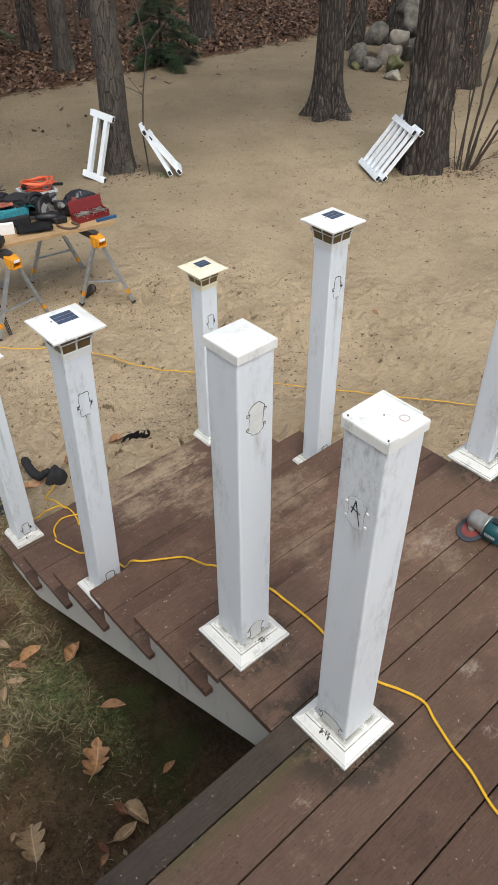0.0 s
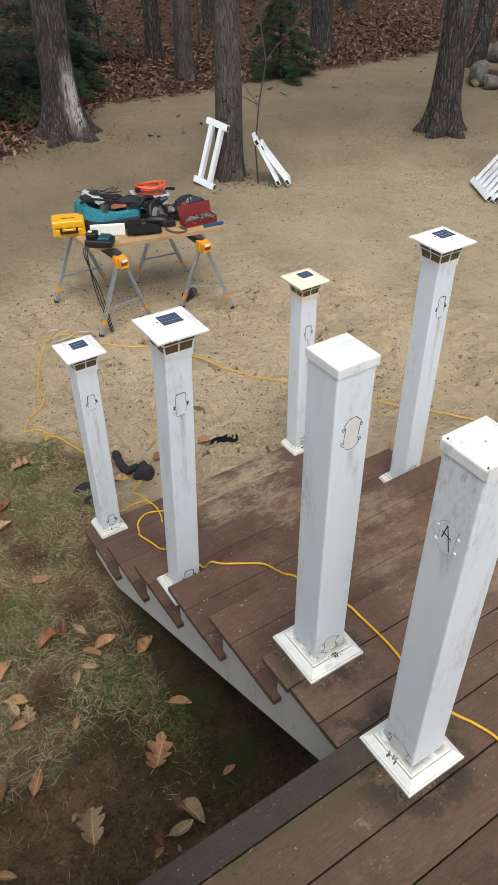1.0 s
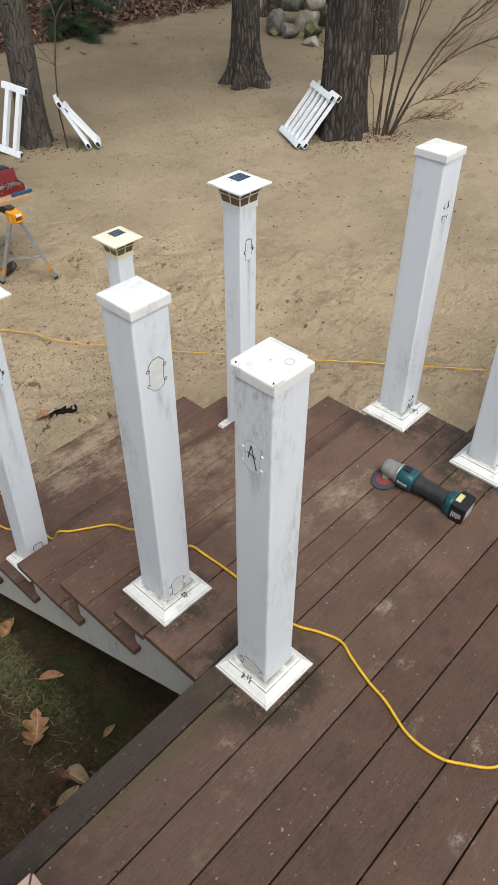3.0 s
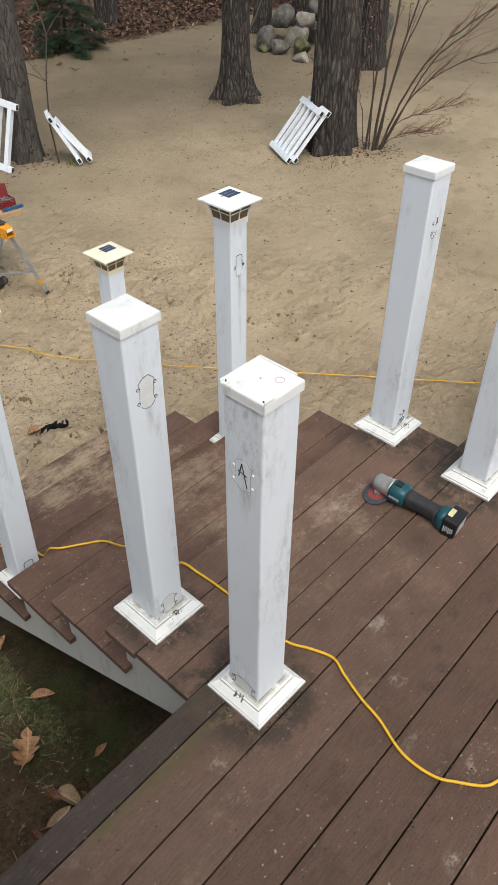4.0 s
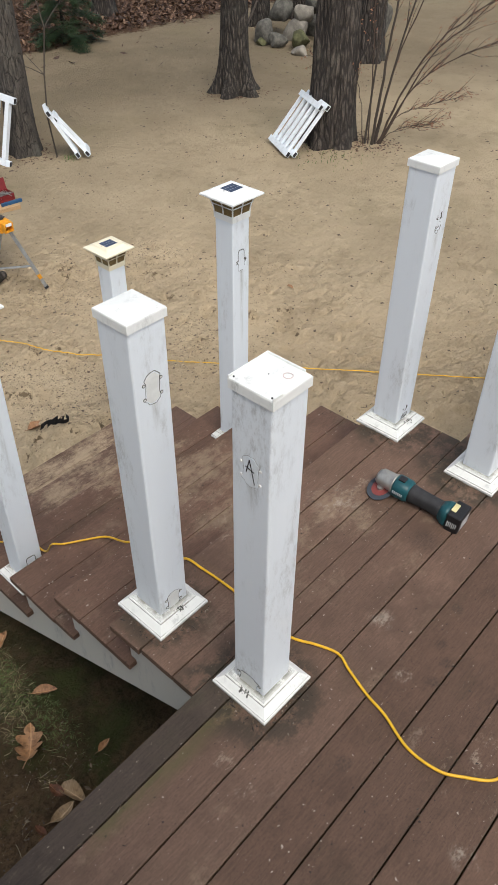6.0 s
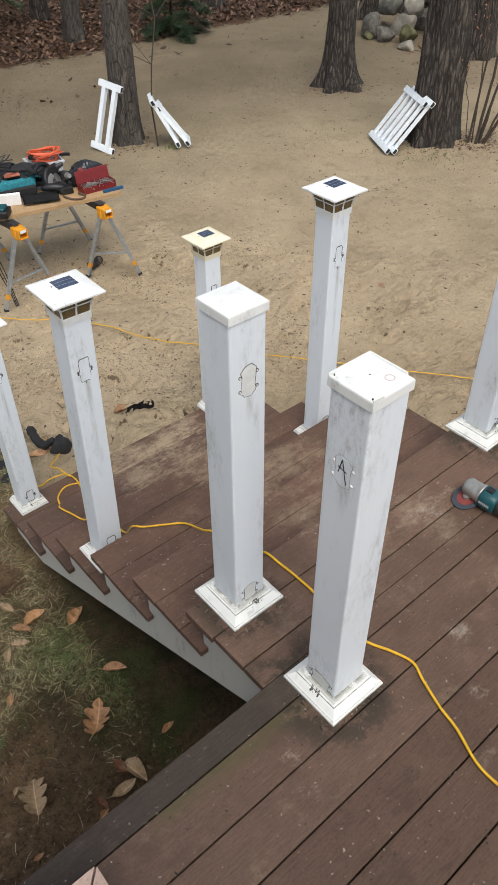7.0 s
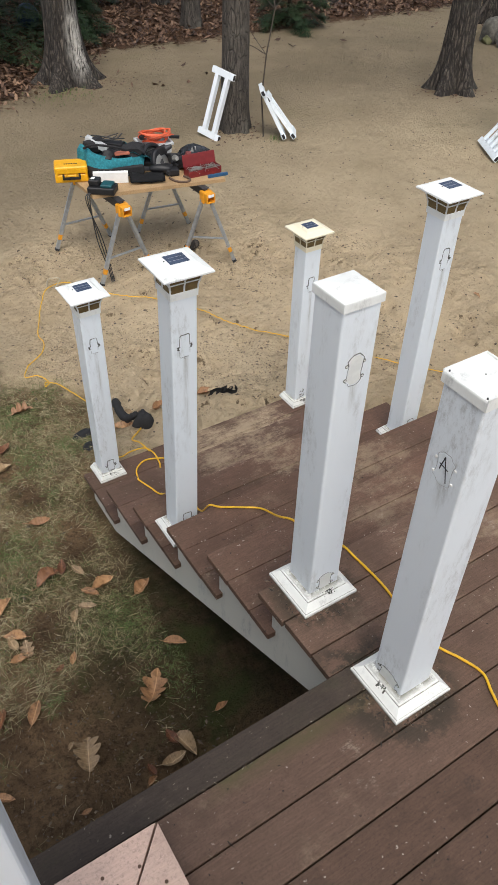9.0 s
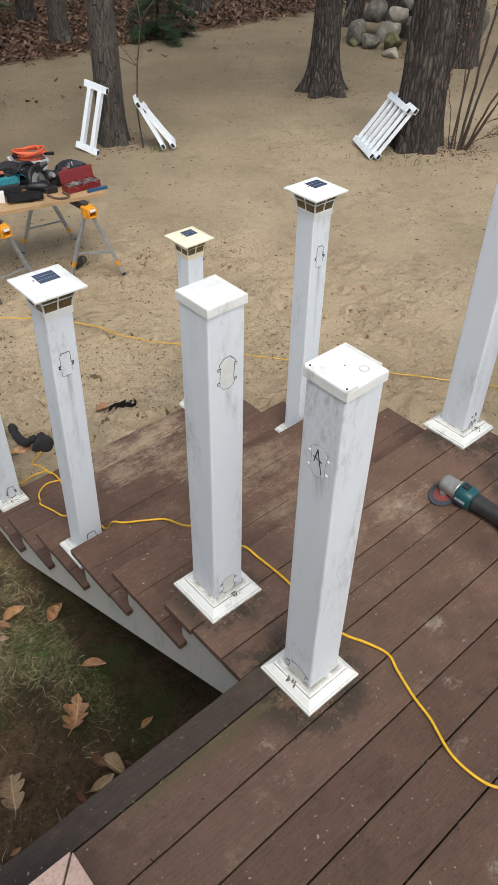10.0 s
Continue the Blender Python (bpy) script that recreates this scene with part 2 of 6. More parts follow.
def ground_material():
    m, n, l, b = material("ground")
    co = world_co(n)
    grassy = n.new("ShaderNodeAttribute")
    grassy.attribute_name = "grassy"
    leafy = n.new("ShaderNodeAttribute")
    leafy.attribute_name = "leafy"
    heel_shade = n.new("ShaderNodeAttribute")
    heel_shade.attribute_name = "heel_shade"
    broad = noise_of(n, l, co, 0.7, 6, 0.6)
    mid = noise_of(n, l, co, 5, 8, 0.65)
    fine = noise_of(n, l, co, 45, 6, 0.7)
    grit = noise_of(n, l, co, 260, 3, 0.6)
    sand = mix(n, l, ramp(n, l, broad, 0.35, 0.65), (0.49, 0.385, 0.25), (0.58, 0.465, 0.31))
    sand = mix(n, l, times(n, l, ramp(n, l, mid, 0.48, 0.72), 0.45), sand, (0.36, 0.28, 0.185))
    sand = mix(n, l, times(n, l, ramp(n, l, fine, 0.55, 0.70), 0.5), sand, (0.27, 0.205, 0.13))
    sand = mix(n, l, times(n, l, ramp(n, l, grit, 0.6, 0.75), 0.4), sand, (0.62, 0.53, 0.39))
    clump = noise_of(n, l, co, 8.5, 11, 0.82, (1.0, 1.25, 1.0))
    sand = mix(n, l, times(n, l, ramp(n, l, clump, 0.54, 0.64), 0.30), sand, (0.31, 0.24, 0.155))
    sand = mix(n, l, times(n, l, ramp(n, l, clump, 0.46, 0.36), 0.35), sand, (0.63, 0.52, 0.37))
    clod = noise_of(n, l, co, 24, 7, 0.75)
    # noise-cut dark spots stand in for the shade of small dents
    dent_shade = noise_of(n, l, co, 6.5, 11, 0.82, (1.0, 1.3, 1.0))
    sand = mix(n, l, times(n, l, ramp(n, l, dent_shade, 0.60, 0.66), 0.6), sand, (0.23, 0.172, 0.108))
    sand = mix(n, l, times(n, l, ramp(n, l, clod, 0.36, 0.31), 0.7), sand, (0.20, 0.15, 0.095))
    # footprint heels are darkened in the sand's colour to show their shade
    sand = mix(n, l, ramp(n, l, added(n, l, times(n, l, heel_shade.outputs["Fac"], 0.26), mix(n, l, 0.5, clod, fine)), 0.62, 0.69), sand, (0.19, 0.142, 0.09))
    soil = mix(n, l, ramp(n, l, mid, 0.35, 0.65), (0.095, 0.060, 0.033), (0.20, 0.130, 0.070))
    soil = mix(n, l, times(n, l, ramp(n, l, fine, 0.45, 0.65), 0.65), soil, (0.045, 0.028, 0.016))
    soil = mix(n, l, times(n, l, ramp(n, l, grit, 0.60, 0.72), 0.5), soil, (0.26, 0.18, 0.11))
    # dark moss beside the stairs, with the stairs' shade painted into it
    moss_shade_dist = n.new("ShaderNodeVectorMath")
    moss_shade_dist.operation = "DISTANCE"
    l.new(co, moss_shade_dist.inputs[0])
    moss_shade_dist.inputs[1].default_value = (1.05, 1.95, GZ)
    soil = mix(n, l, times(n, l, times(n, l, ramp(n, l, moss_shade_dist.outputs["Value"], 0.85, 0.4), ramp(n, l, mid, 0.30, 0.55)), 0.85), soil, (0.022, 0.027, 0.010))
    thatch = n.new("ShaderNodeAttribute")
    thatch.attribute_name = "thatch"
    straw = noise_of(n, l, co, 70, 6, 0.75)
    mat = mix(n, l, ramp(n, l, straw, 0.40, 0.62), (0.080, 0.066, 0.032), (0.26, 0.21, 0.12))
    soil = mix(n, l, times(n, l, thatch.outputs["Fac"], times(n, l, ramp(n, l, fine, 0.42, 0.62), 0.7)), soil, mat)
    packed = n.new("ShaderNodeAttribute")
    packed.attribute_name = "packed"
    # packed sand grows darker toward the wood
    far_tone = near(n, l, co, (6.0, -1.0, GZ), 6.3, 10.0)
    film = mix(n, l, ramp(n, l, broad, 0.3, 0.7), mix(n, l, far_tone, (0.40, 0.32, 0.21), (0.185, 0.148, 0.096)), mix(n, l, far_tone, (0.50, 0.405, 0.27), (0.255, 0.205, 0.135)))
    film = mix(n, l, times(n, l, ramp(n, l, mid, 0.52, 0.7), 0.4), film, (0.20, 0.16, 0.10))
    film = mix(n, l, times(n, l, ramp(n, l, fine, 0.58, 0.70), 0.45), film, (0.16, 0.125, 0.08))
    # the same painted dent shade, over the packed sand
    film = mix(n, l, times(n, l, ramp(n, l, dent_shade, 0.62, 0.68), 0.5), film, (0.13, 0.10, 0.062))
    film = mix(n, l, times(n, l, ramp(n, l, noise_of(n, l, co, 0.55, 7, 0.7), 0.52, 0.68), 0.35), film, (0.21, 0.18, 0.10))
    sand = mix(n, l, times(n, l, packed.outputs["Fac"], 0.92), sand, film)
    tint = noise_of(n, l, co, 2.3, 6, 0.65)
    soil = mix(n, l, times(n, l, ramp(n, l, tint, 0.5, 0.66), 0.75), soil, (0.052, 0.066, 0.02))
    litter = mix(n, l, ramp(n, l, mid, 0.35, 0.65), (0.034, 0.020, 0.012), (0.085, 0.047, 0.027))
    litter = mix(n, l, ramp(n, l, fine, 0.5, 0.62), litter, (0.17, 0.095, 0.056))
    rough_edge = noise_of(n, l, co, 9, 10, 0.8)
    wob = n.new("ShaderNodeMapRange")
    l.new(mix(n, l, 0.5, mid, rough_edge), wob.inputs[0])
    wob.inputs[1].default_value, wob.inputs[2].default_value = 0.25, 0.75
    wob.inputs[3].default_value, wob.inputs[4].default_value = -0.5, 0.5
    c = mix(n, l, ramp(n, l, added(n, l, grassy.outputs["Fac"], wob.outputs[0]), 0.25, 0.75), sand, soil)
    edge2 = n.new("ShaderNodeMath")
    edge2.operation = "ADD"
    l.new(leafy.outputs["Fac"], edge2.inputs[0])
    l.new(wob.outputs[0], edge2.inputs[1])
    c = mix(n, l, ramp(n, l, edge2.outputs[0], 0.35, 0.65), c, litter)
    l.new(c, b.inputs["Base Color"])
    b.inputs["Roughness"].default_value = 0.95
    b.inputs["Specular IOR Level"].default_value = 0.15
    dent = ramp(n, l, noise_of(n, l, co, 7.5, 7, 0.62, (1.0, 1.5, 1.0)), 0.44, 0.50)
    patch = ramp(n, l, noise_of(n, l, co, 0.9, 5, 0.65), 0.40, 0.56)
    loose = n.new("ShaderNodeMapRange")
    l.new(packed.outputs["Fac"], loose.inputs[0])
    loose.inputs[3].default_value, loose.inputs[4].default_value = 1.0, 0.5
    soft = times(n, l, loose.outputs[0], times(n, l, patch, mix(n, l, 0.5, clump, dent)))
    bump(n, l, b, mix(n, l, 0.36, mix(n, l, 0.5, clod, fine), soft), 1.0, 0.09)
    return m


SPOTS = [((1.622, 0.432, 0), 0.030, 1), ((1.477, 0.399, 0), 0.026, 1), ((1.43, 0.354, 0), 0.028, 1), ((1.35, 0.347, 0), 0.027, 1), ((0.984, 0.393, 0), 0.034, 1), ((1.307, 0.422, 0), 0.035, 0), ((1.252, 0.51, 0), 0.024, 0), ((1.05, 0.478, 0), 0.030, 1), ((1.0, 0.043, 0), 0.05, 0), ((0.455, 0.70, 0), 0.05, 0), ((1.82, 0.564, 0), 0.05, 0)]
DECK = board_material("composite_deck", (0.118, 0.069, 0.046), 1.0, 0.0, 0.12, marks=SPOTS)
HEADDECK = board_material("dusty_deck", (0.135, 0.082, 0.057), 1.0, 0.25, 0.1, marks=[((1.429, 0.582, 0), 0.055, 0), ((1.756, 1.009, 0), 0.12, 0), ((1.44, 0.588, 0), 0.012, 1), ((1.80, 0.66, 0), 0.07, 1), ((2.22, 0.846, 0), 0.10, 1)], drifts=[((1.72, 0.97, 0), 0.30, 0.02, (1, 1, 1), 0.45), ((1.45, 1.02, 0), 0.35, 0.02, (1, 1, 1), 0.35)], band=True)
RIM = board_material("composite_rim", (0.070, 0.051, 0.038), 0.7, 0.0, 0.35)
TREAD = board_material("composite_tread", (0.122, 0.070, 0.048), 0.9, 0.22, 0.2, drifts=[((1.75, 1.80, -0.36), 0.55, 0.1, (1, 1, 0.6), 0.5), ((1.60, 1.45, -0.18), 0.5, 0.1, (1, 1, 1), 0.4), ((1.75, 2.15, -0.54), 0.55, 0.1, (1, 1, 1), 0.6)])
LOWTREAD = board_material("sandy_tread", (0.118, 0.070, 0.050), 0.8, 0.15, 0.2, drifts=[((1.72, 2.84, -0.9), 0.42, 0.22, (0.8, 1.2, 1), 0.95), ((1.95, 2.62, -0.9), 0.30, 0.12, (0.8, 1, 1), 0.9), ((1.62, 2.42, -0.72), 0.50, 0.10, (0.8, 1, 1), 0.75), ((1.78, 2.20, -0.72), 0.32, 0.06, (0.7, 1, 1), 0.8)])
LANDING = board_material("faded_board", (0.62, 0.44, 0.36), 0.15, 0.0, 0.0, 0.4)
VINYL = vinyl_material("white_vinyl", (0.745, 0.80, 0.845), 0.6)
TRIM = vinyl_material("white_trim", (0.80, 0.82, 0.80), 0.7)
SKIRT = vinyl_material("grimy_white_skirt", (0.79, 0.80, 0.765), 0.8, foot=0.35, grooves=((0.0155, 0.0025), (0.0365, 0.0025), (0.0455, 0.004), (0.001, 0.006)))
CREAM = vinyl_material("yellowed_vinyl", (0.80, 0.74, 0.56), 0.2)
PAINT = vinyl_material("white_paint", (0.52, 0.515, 0.47), 2.2)
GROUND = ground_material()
AMBER = plain("amber_pane", (0.20, 0.14, 0.06), 0.25)
SOLAR = plain("solar_cell", (0.06, 0.085, 0.14), 0.12)
MARK = plain("grime_line", (0.10, 0.10, 0.09), 0.8, var=0.4)
HOLE = plain("screw_hole", (0.10, 0.055, 0.035), 0.8)
PUTTY = plain("old_caulk", (0.76, 0.78, 0.76), 0.7, var=0.12)
INK_AND_HOLLOW = plain("black_ink_and_hollow", (0.015, 0.015, 0.02), 0.6)
CORD = plain("yellow_cord", (0.80, 0.46, 0.02), 0.45, var=0.15)
BLACKCORD = plain("black_cord", (0.02, 0.02, 0.02), 0.5)
WHITECORD = plain("beige_cord", (0.5, 0.44, 0.32), 0.5)
ORANGECORD = plain("orange_cord", (0.75, 0.13, 0.05), 0.45)
BLACK = plain("black_plastic", (0.012, 0.012, 0.014), 0.5, var=0.4)
FAINT = plain("faint_grime", (0.40, 0.40, 0.39), 0.8, var=0.4)
RUBBER = plain("black_rubber", (0.03, 0.03, 0.032), 0.75, var=0.4)
TEAL = plain("teal_plastic", (0.006, 0.075, 0.09), 0.4)
TEALCLOTH = plain("teal_canvas", (0.02, 0.22, 0.27), 0.85, var=0.4, scale=60, relief=0.002)
GREYCLOTH = plain("grey_canvas", (0.045, 0.047, 0.047), 0.9, var=0.4, scale=60, relief=0.002)
BLACKCLOTH = plain("black_cloth", (0.018, 0.018, 0.02), 0.85, var=0.4, scale=50, relief=0.003)
ALU = plain("cast_aluminium", (0.46, 0.45, 0.42), 0.4, 0.7)
STEEL = plain("galvanised_steel", (0.44, 0.47, 0.50), 0.45, 0.6)
DARKSTEEL = plain("dark_steel", (0.06, 0.06, 0.065), 0.5, 0.4)
ORANGE = plain("orange_plastic", (0.80, 0.34, 0.02), 0.4, var=0.2)
YELLOW = plain("yellow_plastic", (0.80, 0.40, 0.008), 0.4, var=0.12)
RED = plain("red_steel", (0.20, 0.018, 0.02), 0.4)
REDDISC = plain("red_label", (0.22, 0.045, 0.04), 0.6)
DISC = plain("abrasive_disc", (0.05, 0.06, 0.075), 0.9)
PINE = board_material("pine_plank", (0.60, 0.40, 0.21), 0.1, 0.0, 0.0, 0.5)
CLEAR = plain("cloudy_plastic", (0.55, 0.57, 0.58), 0.3)
WHITECARD = plain("white_card", (0.8, 0.8, 0.78), 0.6, var=0.08)
BLUE = plain("blue_bar", (0.02, 0.09, 0.20), 0.4)
LABEL = plain("yellow_label", (0.75, 0.68, 0.35), 0.6)
BARK = bark_material("grey_bark", (0.032, 0.026, 0.021), (0.135, 0.113, 0.092), 0.2)
DARKBARK = bark_material("dark_bark", (0.030, 0.023, 0.019), (0.125, 0.104, 0.086), 0.2, plate=21.0)
SMOOTHBARK = bark_material("smooth_bark", (0.050, 0.042, 0.035), (0.105, 0.091, 0.076), 0.3, plate=30.0, crack=0.05)
TWIG = plain("twig_bark", (0.065, 0.051, 0.040), 0.85)
REDTWIG = plain("reddish_twig", (0.075, 0.050, 0.036), 0.8)
STONE = plain("field_stone", (0.17, 0.16, 0.135), 0.9, var=0.6, scale=9, relief=0.03)
PALESTONE = plain("pale_stone", (0.33, 0.30, 0.25), 0.9, var=0.45, scale=9, relief=0.03)
MOSSSTONE = plain("mossy_stone", (0.15, 0.15, 0.07), 0.95, var=0.6, scale=9, relief=0.03)
LITTER = island_material("leaf_litter", [(0.026, 0.014, 0.009), (0.075, 0.037, 0.021), (0.14, 0.074, 0.041), (0.048, 0.023, 0.014), (0.26, 0.16, 0.098), (0.09, 0.045, 0.026)])
GRASS = island_material("turf_blades", [(0.05, 0.10, 0.02), (0.085, 0.14, 0.03), (0.13, 0.18, 0.05), (0.20, 0.20, 0.08), (0.06, 0.11, 0.025)])
STRAW = island_material("straw_blades", [(0.26, 0.20, 0.10), (0.50, 0.41, 0.23), (0.17, 0.13, 0.06), (0.66, 0.57, 0.36), (0.34, 0.27, 0.135), (0.13, 0.10, 0.05)])
CRUMB = island_material("yard_crumbs", [(0.07, 0.05, 0.035), (0.16, 0.11, 0.07), (0.10, 0.075, 0.05), (0.26, 0.2, 0.13)])
GRIT = island_material("deck_grit", [(0.015, 0.012, 0.010), (0.05, 0.035, 0.025), (0.02, 0.016, 0.012), (0.16, 0.11, 0.07), (0.03, 0.022, 0.016), (0.3, 0.25, 0.19)])
CLOD = island_material("sand_clods", [(0.30, 0.235, 0.15), (0.40, 0.32, 0.21), (0.34, 0.27, 0.175), (0.20, 0.15, 0.095), (0.45, 0.36, 0.24)], 0.95)
NEEDLE = island_material("needles", [(0.014, 0.034, 0.012), (0.023, 0.054, 0.016), (0.042, 0.08, 0.026), (0.02, 0.043, 0.016)])
BUD = island_material("buds", [(0.22, 0.09, 0.05), (0.30, 0.15, 0.08), (0.16, 0.07, 0.04)])
DRYLEAF = {
    "tan": leaf_material("dry_leaf_tan", (0.25, 0.125, 0.058), (0.44, 0.255, 0.125)),
    "brown": leaf_material("dry_leaf_brown", (0.13, 0.052, 0.026), (0.22, 0.10, 0.045)),
    "pale": leaf_material("dry_leaf_pale", (0.30, 0.205, 0.115), (0.46, 0.335, 0.20)),
}


# ---------------------------------------------------------------- building helpers
def part(name, bm, mat, parent=None, label="", smooth=False):
    """Links a bmesh as one mesh object, under its parent if there is one."""
    me = bpy.data.meshes.new(name)
    bm.normal_update()
    bm.to_mesh(me)
    bm.free()
    me.materials.append(mat)
    if smooth:
        me.polygons.foreach_set("use_smooth", [True] * len(me.polygons))
    ob = new(name, me)
    if parent:
        ob.parent = parent
    if label:
        ob["label"] = label
    return ob


def thing(name, x, y, z, rz=0.0, label="", category="", group="", kind=""):
    ob = new(name)
    ob.empty_display_size = 0.05
    ob.matrix_world = pose(x, y, z, 0, 0, rz)
    return tagged(ob, label, category, group, kind)


def box(x0, x1, y0, y1, z0, z1, bevel=0.0, bm=None, turn=None, seg=2):
    """A box, its edges rounded by bevel, joined to bm if given."""
    own = bmesh.new()
    bmesh.ops.create_cube(own, size=1.0)
    bmesh.ops.transform(own, verts=own.verts, matrix=Matrix.LocRotScale(((x0 + x1) / 2, (y0 + y1) / 2, (z0 + z1) / 2), None, (x1 - x0, y1 - y0, z1 - z0)))
    if bevel:
        bmesh.ops.bevel(own, geom=own.edges[:], offset=bevel, segments=seg, affect="EDGES", profile=0.6)
    if turn:
        bmesh.ops.transform(own, verts=own.verts, matrix=turn)
    if bm is None:
        return own
    return joined(bm, own)


def joined(bm, own):
    me = bpy.data.meshes.new("tmp")
    own.to_mesh(me)
    own.free()
    bm.from_mesh(me)
    bpy.data.meshes.remove(me)
    return bm


def loft(rings, closed=True, caps=True, bm=None):
    """A skin over rings of equal length."""
    bm = bm or bmesh.new()
    rows = [[bm.verts.new(p) for p in ring] for ring in rings]
    k = len(rows[0])
    for a, b in zip(rows, rows[1:]):
        for i in range(k if closed else k - 1):
            j = (i + 1) % k
            bm.faces.new((a[i], a[j], b[j], b[i]))
    if caps:
        bm.faces.new(rows[0][::-1])
        bm.faces.new(rows[-1])
    return bm


def square(h, z, cx=0.0, cy=0.0):
    return [(cx - h, cy - h, z), (cx + h, cy - h, z), (cx + h, cy + h, z), (cx - h, cy + h, z)]


def disc_ring(r, z, k=20, cx=0.0, cy=0.0):
    return [(cx + r * math.cos(2 * math.pi * i / k), cy + r * math.sin(2 * math.pi * i / k), z) for i in range(k)]


def smooth_path(points, steps=8):
    """Catmull-Rom through the points."""
    p = [Vector(q) for q in points]
    p = [2 * p[0] - p[1], *p, 2 * p[-1] - p[-2]]
    out = []
    for a, b, c, d in zip(p, p[1:], p[2:], p[3:]):
        for i in range(steps):
            t = i / steps
            out.append(0.5 * (2 * b + (c - a) * t + (2 * a - 5 * b + 4 * c - d) * t * t + (3 * b - a - 3 * c + d) * t**3))
    return [*out, p[-2]]


def tube(points, radius, k=8, bm=None):
    """A tube along points; radius is a number or one for each point."""
    bm = bm or bmesh.new()
    pts = [Vector(q) for q in points]
    rad = radius if isinstance(radius, (list, tuple)) else [radius] * len(pts)
    side, rows = None, []
    for i, q in enumerate(pts):
        way = (pts[min(i + 1, len(pts) - 1)] - pts[max(i - 1, 0)]).normalized()
        if side is None:
            side = way.orthogonal().normalized()
        side = (side - way * side.dot(way)).normalized()
        up = way.cross(side)
        rows.append([bm.verts.new(q + rad[i] * (math.cos(2 * math.pi * j / k) * side + math.sin(2 * math.pi * j / k) * up)) for j in range(k)])
    for a, b in zip(rows, rows[1:]):
        for i in range(k):
            j = (i + 1) % k
            bm.faces.new((a[i], a[j], b[j], b[i]))
    bm.faces.new(rows[0][::-1])
    bm.faces.new(rows[-1])
    return bm


def sheet(name, verts, faces, mat, parent=None, label=""):
    me = bpy.data.meshes.new(name)
    me.from_pydata(verts, [], faces)
    me.materials.append(mat)
    ob = new(name, me)
    if parent:
        ob.parent = parent
    if label:
        ob["label"] = label
    return ob


# ---------------------------------------------------------------- the ground


def step_between(v, a, b):
    t = min(1.0, max(0.0, (v - a) / (b - a)))
    return t * t * (3 - 2 * t)


def grass_at(x, y):
    edge = 1.06 + 0.22 * step_between(y, 2.9, 3.6) - 0.28 * step_between(y, 3.6, 4.3)
    edge += 1.5 * step_between(2.85 - y, 0.0, 0.2)
    return step_between(edge - x, -0.30, 0.32) * step_between(4.25 - y, -0.75, 0.75)


BARE = ((0.44, 1.62, 0.34, 0.24), (0.10, 1.45, 0.5, 0.34), (0.62, 1.30, 0.5, 0.30), (0.36, 2.18, 0.10, 0.13), (0.68, 2.66, 0.09, 0.16), (0.57, 3.04, 0.10, 0.15), (0.53, 3.35, 0.10, 0.09), (0.05, 1.72, 0.12, 0.10))
LUSH = ((0.80, 1.72, 0.13, 0.22), (0.70, 2.06, 0.14, 0.14), (-0.10, 1.73, 0.13, 0.12), (0.27, 1.80, 0.08, 0.06), (0.74, 3.76, 0.14, 0.16), (0.56, 3.84, 0.12, 0.14), (0.66, 3.01, 0.07, 0.08), (0.64, 3.34, 0.14, 0.15), (0.95, 3.33, 0.09, 0.10), (1.10, 4.0, 0.13, 0.11), (0.30, 2.75, 0.16, 0.12), (0.1, 3.2, 0.2, 0.2))


def blobs(spots, x, y):
    return max(math.exp(-(((x - a) / c) ** 2) - ((y - b) / d) ** 2) for a, b, c, d in spots)


def thatch_at(x, y):
    """How thickly matted turf covers the soil."""
    ragged = 0.50 * noise.noise((x * 4, y * 4, 2)) + 0.40 * noise.noise((x * 10, y * 10, 6)) + 0.25 * noise.noise((x * 24, y * 24, 9))
    under = step_between(x - 0.18 * (y - 1.6), 0.52, 0.86) * step_between(2.75 - y, 0.0, 0.5)
    return grass_at(x, y) * (1 - 0.85 * under) * step_between(0.42 - 0.95 * blobs(BARE, x, y) + ragged + 0.25 * step_between(y, 1.7, 2.3), 0.0, 0.55)


def woods_at(x, y):
    return step_between(y - min(11.8, 9.8 + (x - 2.6) * 0.85), -0.5, 0.5)


def packed_at(x, y):
    return max(step_between(math.hypot(x, y) + 0.9 * noise.noise((x * 0.5, y * 0.5, 21.0)) + 0.5 * noise.noise((x * 1.6, y * 1.6, 8.0)), 5.3, 7.4), 0.7 * step_between(1.1 - x, -0.4, 0.4) * step_between(y, 3.9, 4.6))


PRINTS = {}
walker = random.Random(61)
for i in range(560):
    px, py, pa = walker.uniform(0.9, 9.0), 3.0 + 5.2 * walker.random() ** 1.3, walker.uniform(0, 6.283)
    for ox in (-0.4, 0.0, 0.4):
        for oy in (-0.4, 0.0, 0.4):
            PRINTS.setdefault((int((px + ox) // 0.4), int((py + oy) // 0.4)), []).append((px, py, math.cos(pa), math.sin(pa), walker.uniform(0.010, 0.030), walker.uniform(0.06, 0.13)))


def trodden(x, y):
    """Footprints: shallow ovals with a pushed-up rim on one side."""
    z = 0.0
    for px, py, c, s, deep, long in PRINTS.get((int(x // 0.4), int(y // 0.4)), ()):
        u, v = (x - px) * c + (y - py) * s, (y - py) * c - (x - px) * s
        e = math.hypot(u / long, v / 0.055)
        if e < 2.2:
            z += deep * (0.9 * math.exp(-(((e - 1.35) / 0.3) ** 2)) * (0.5 + 0.5 * math.copysign(1, u)) - math.exp(-(e**4)))
    return max(-0.03, min(0.025, z))


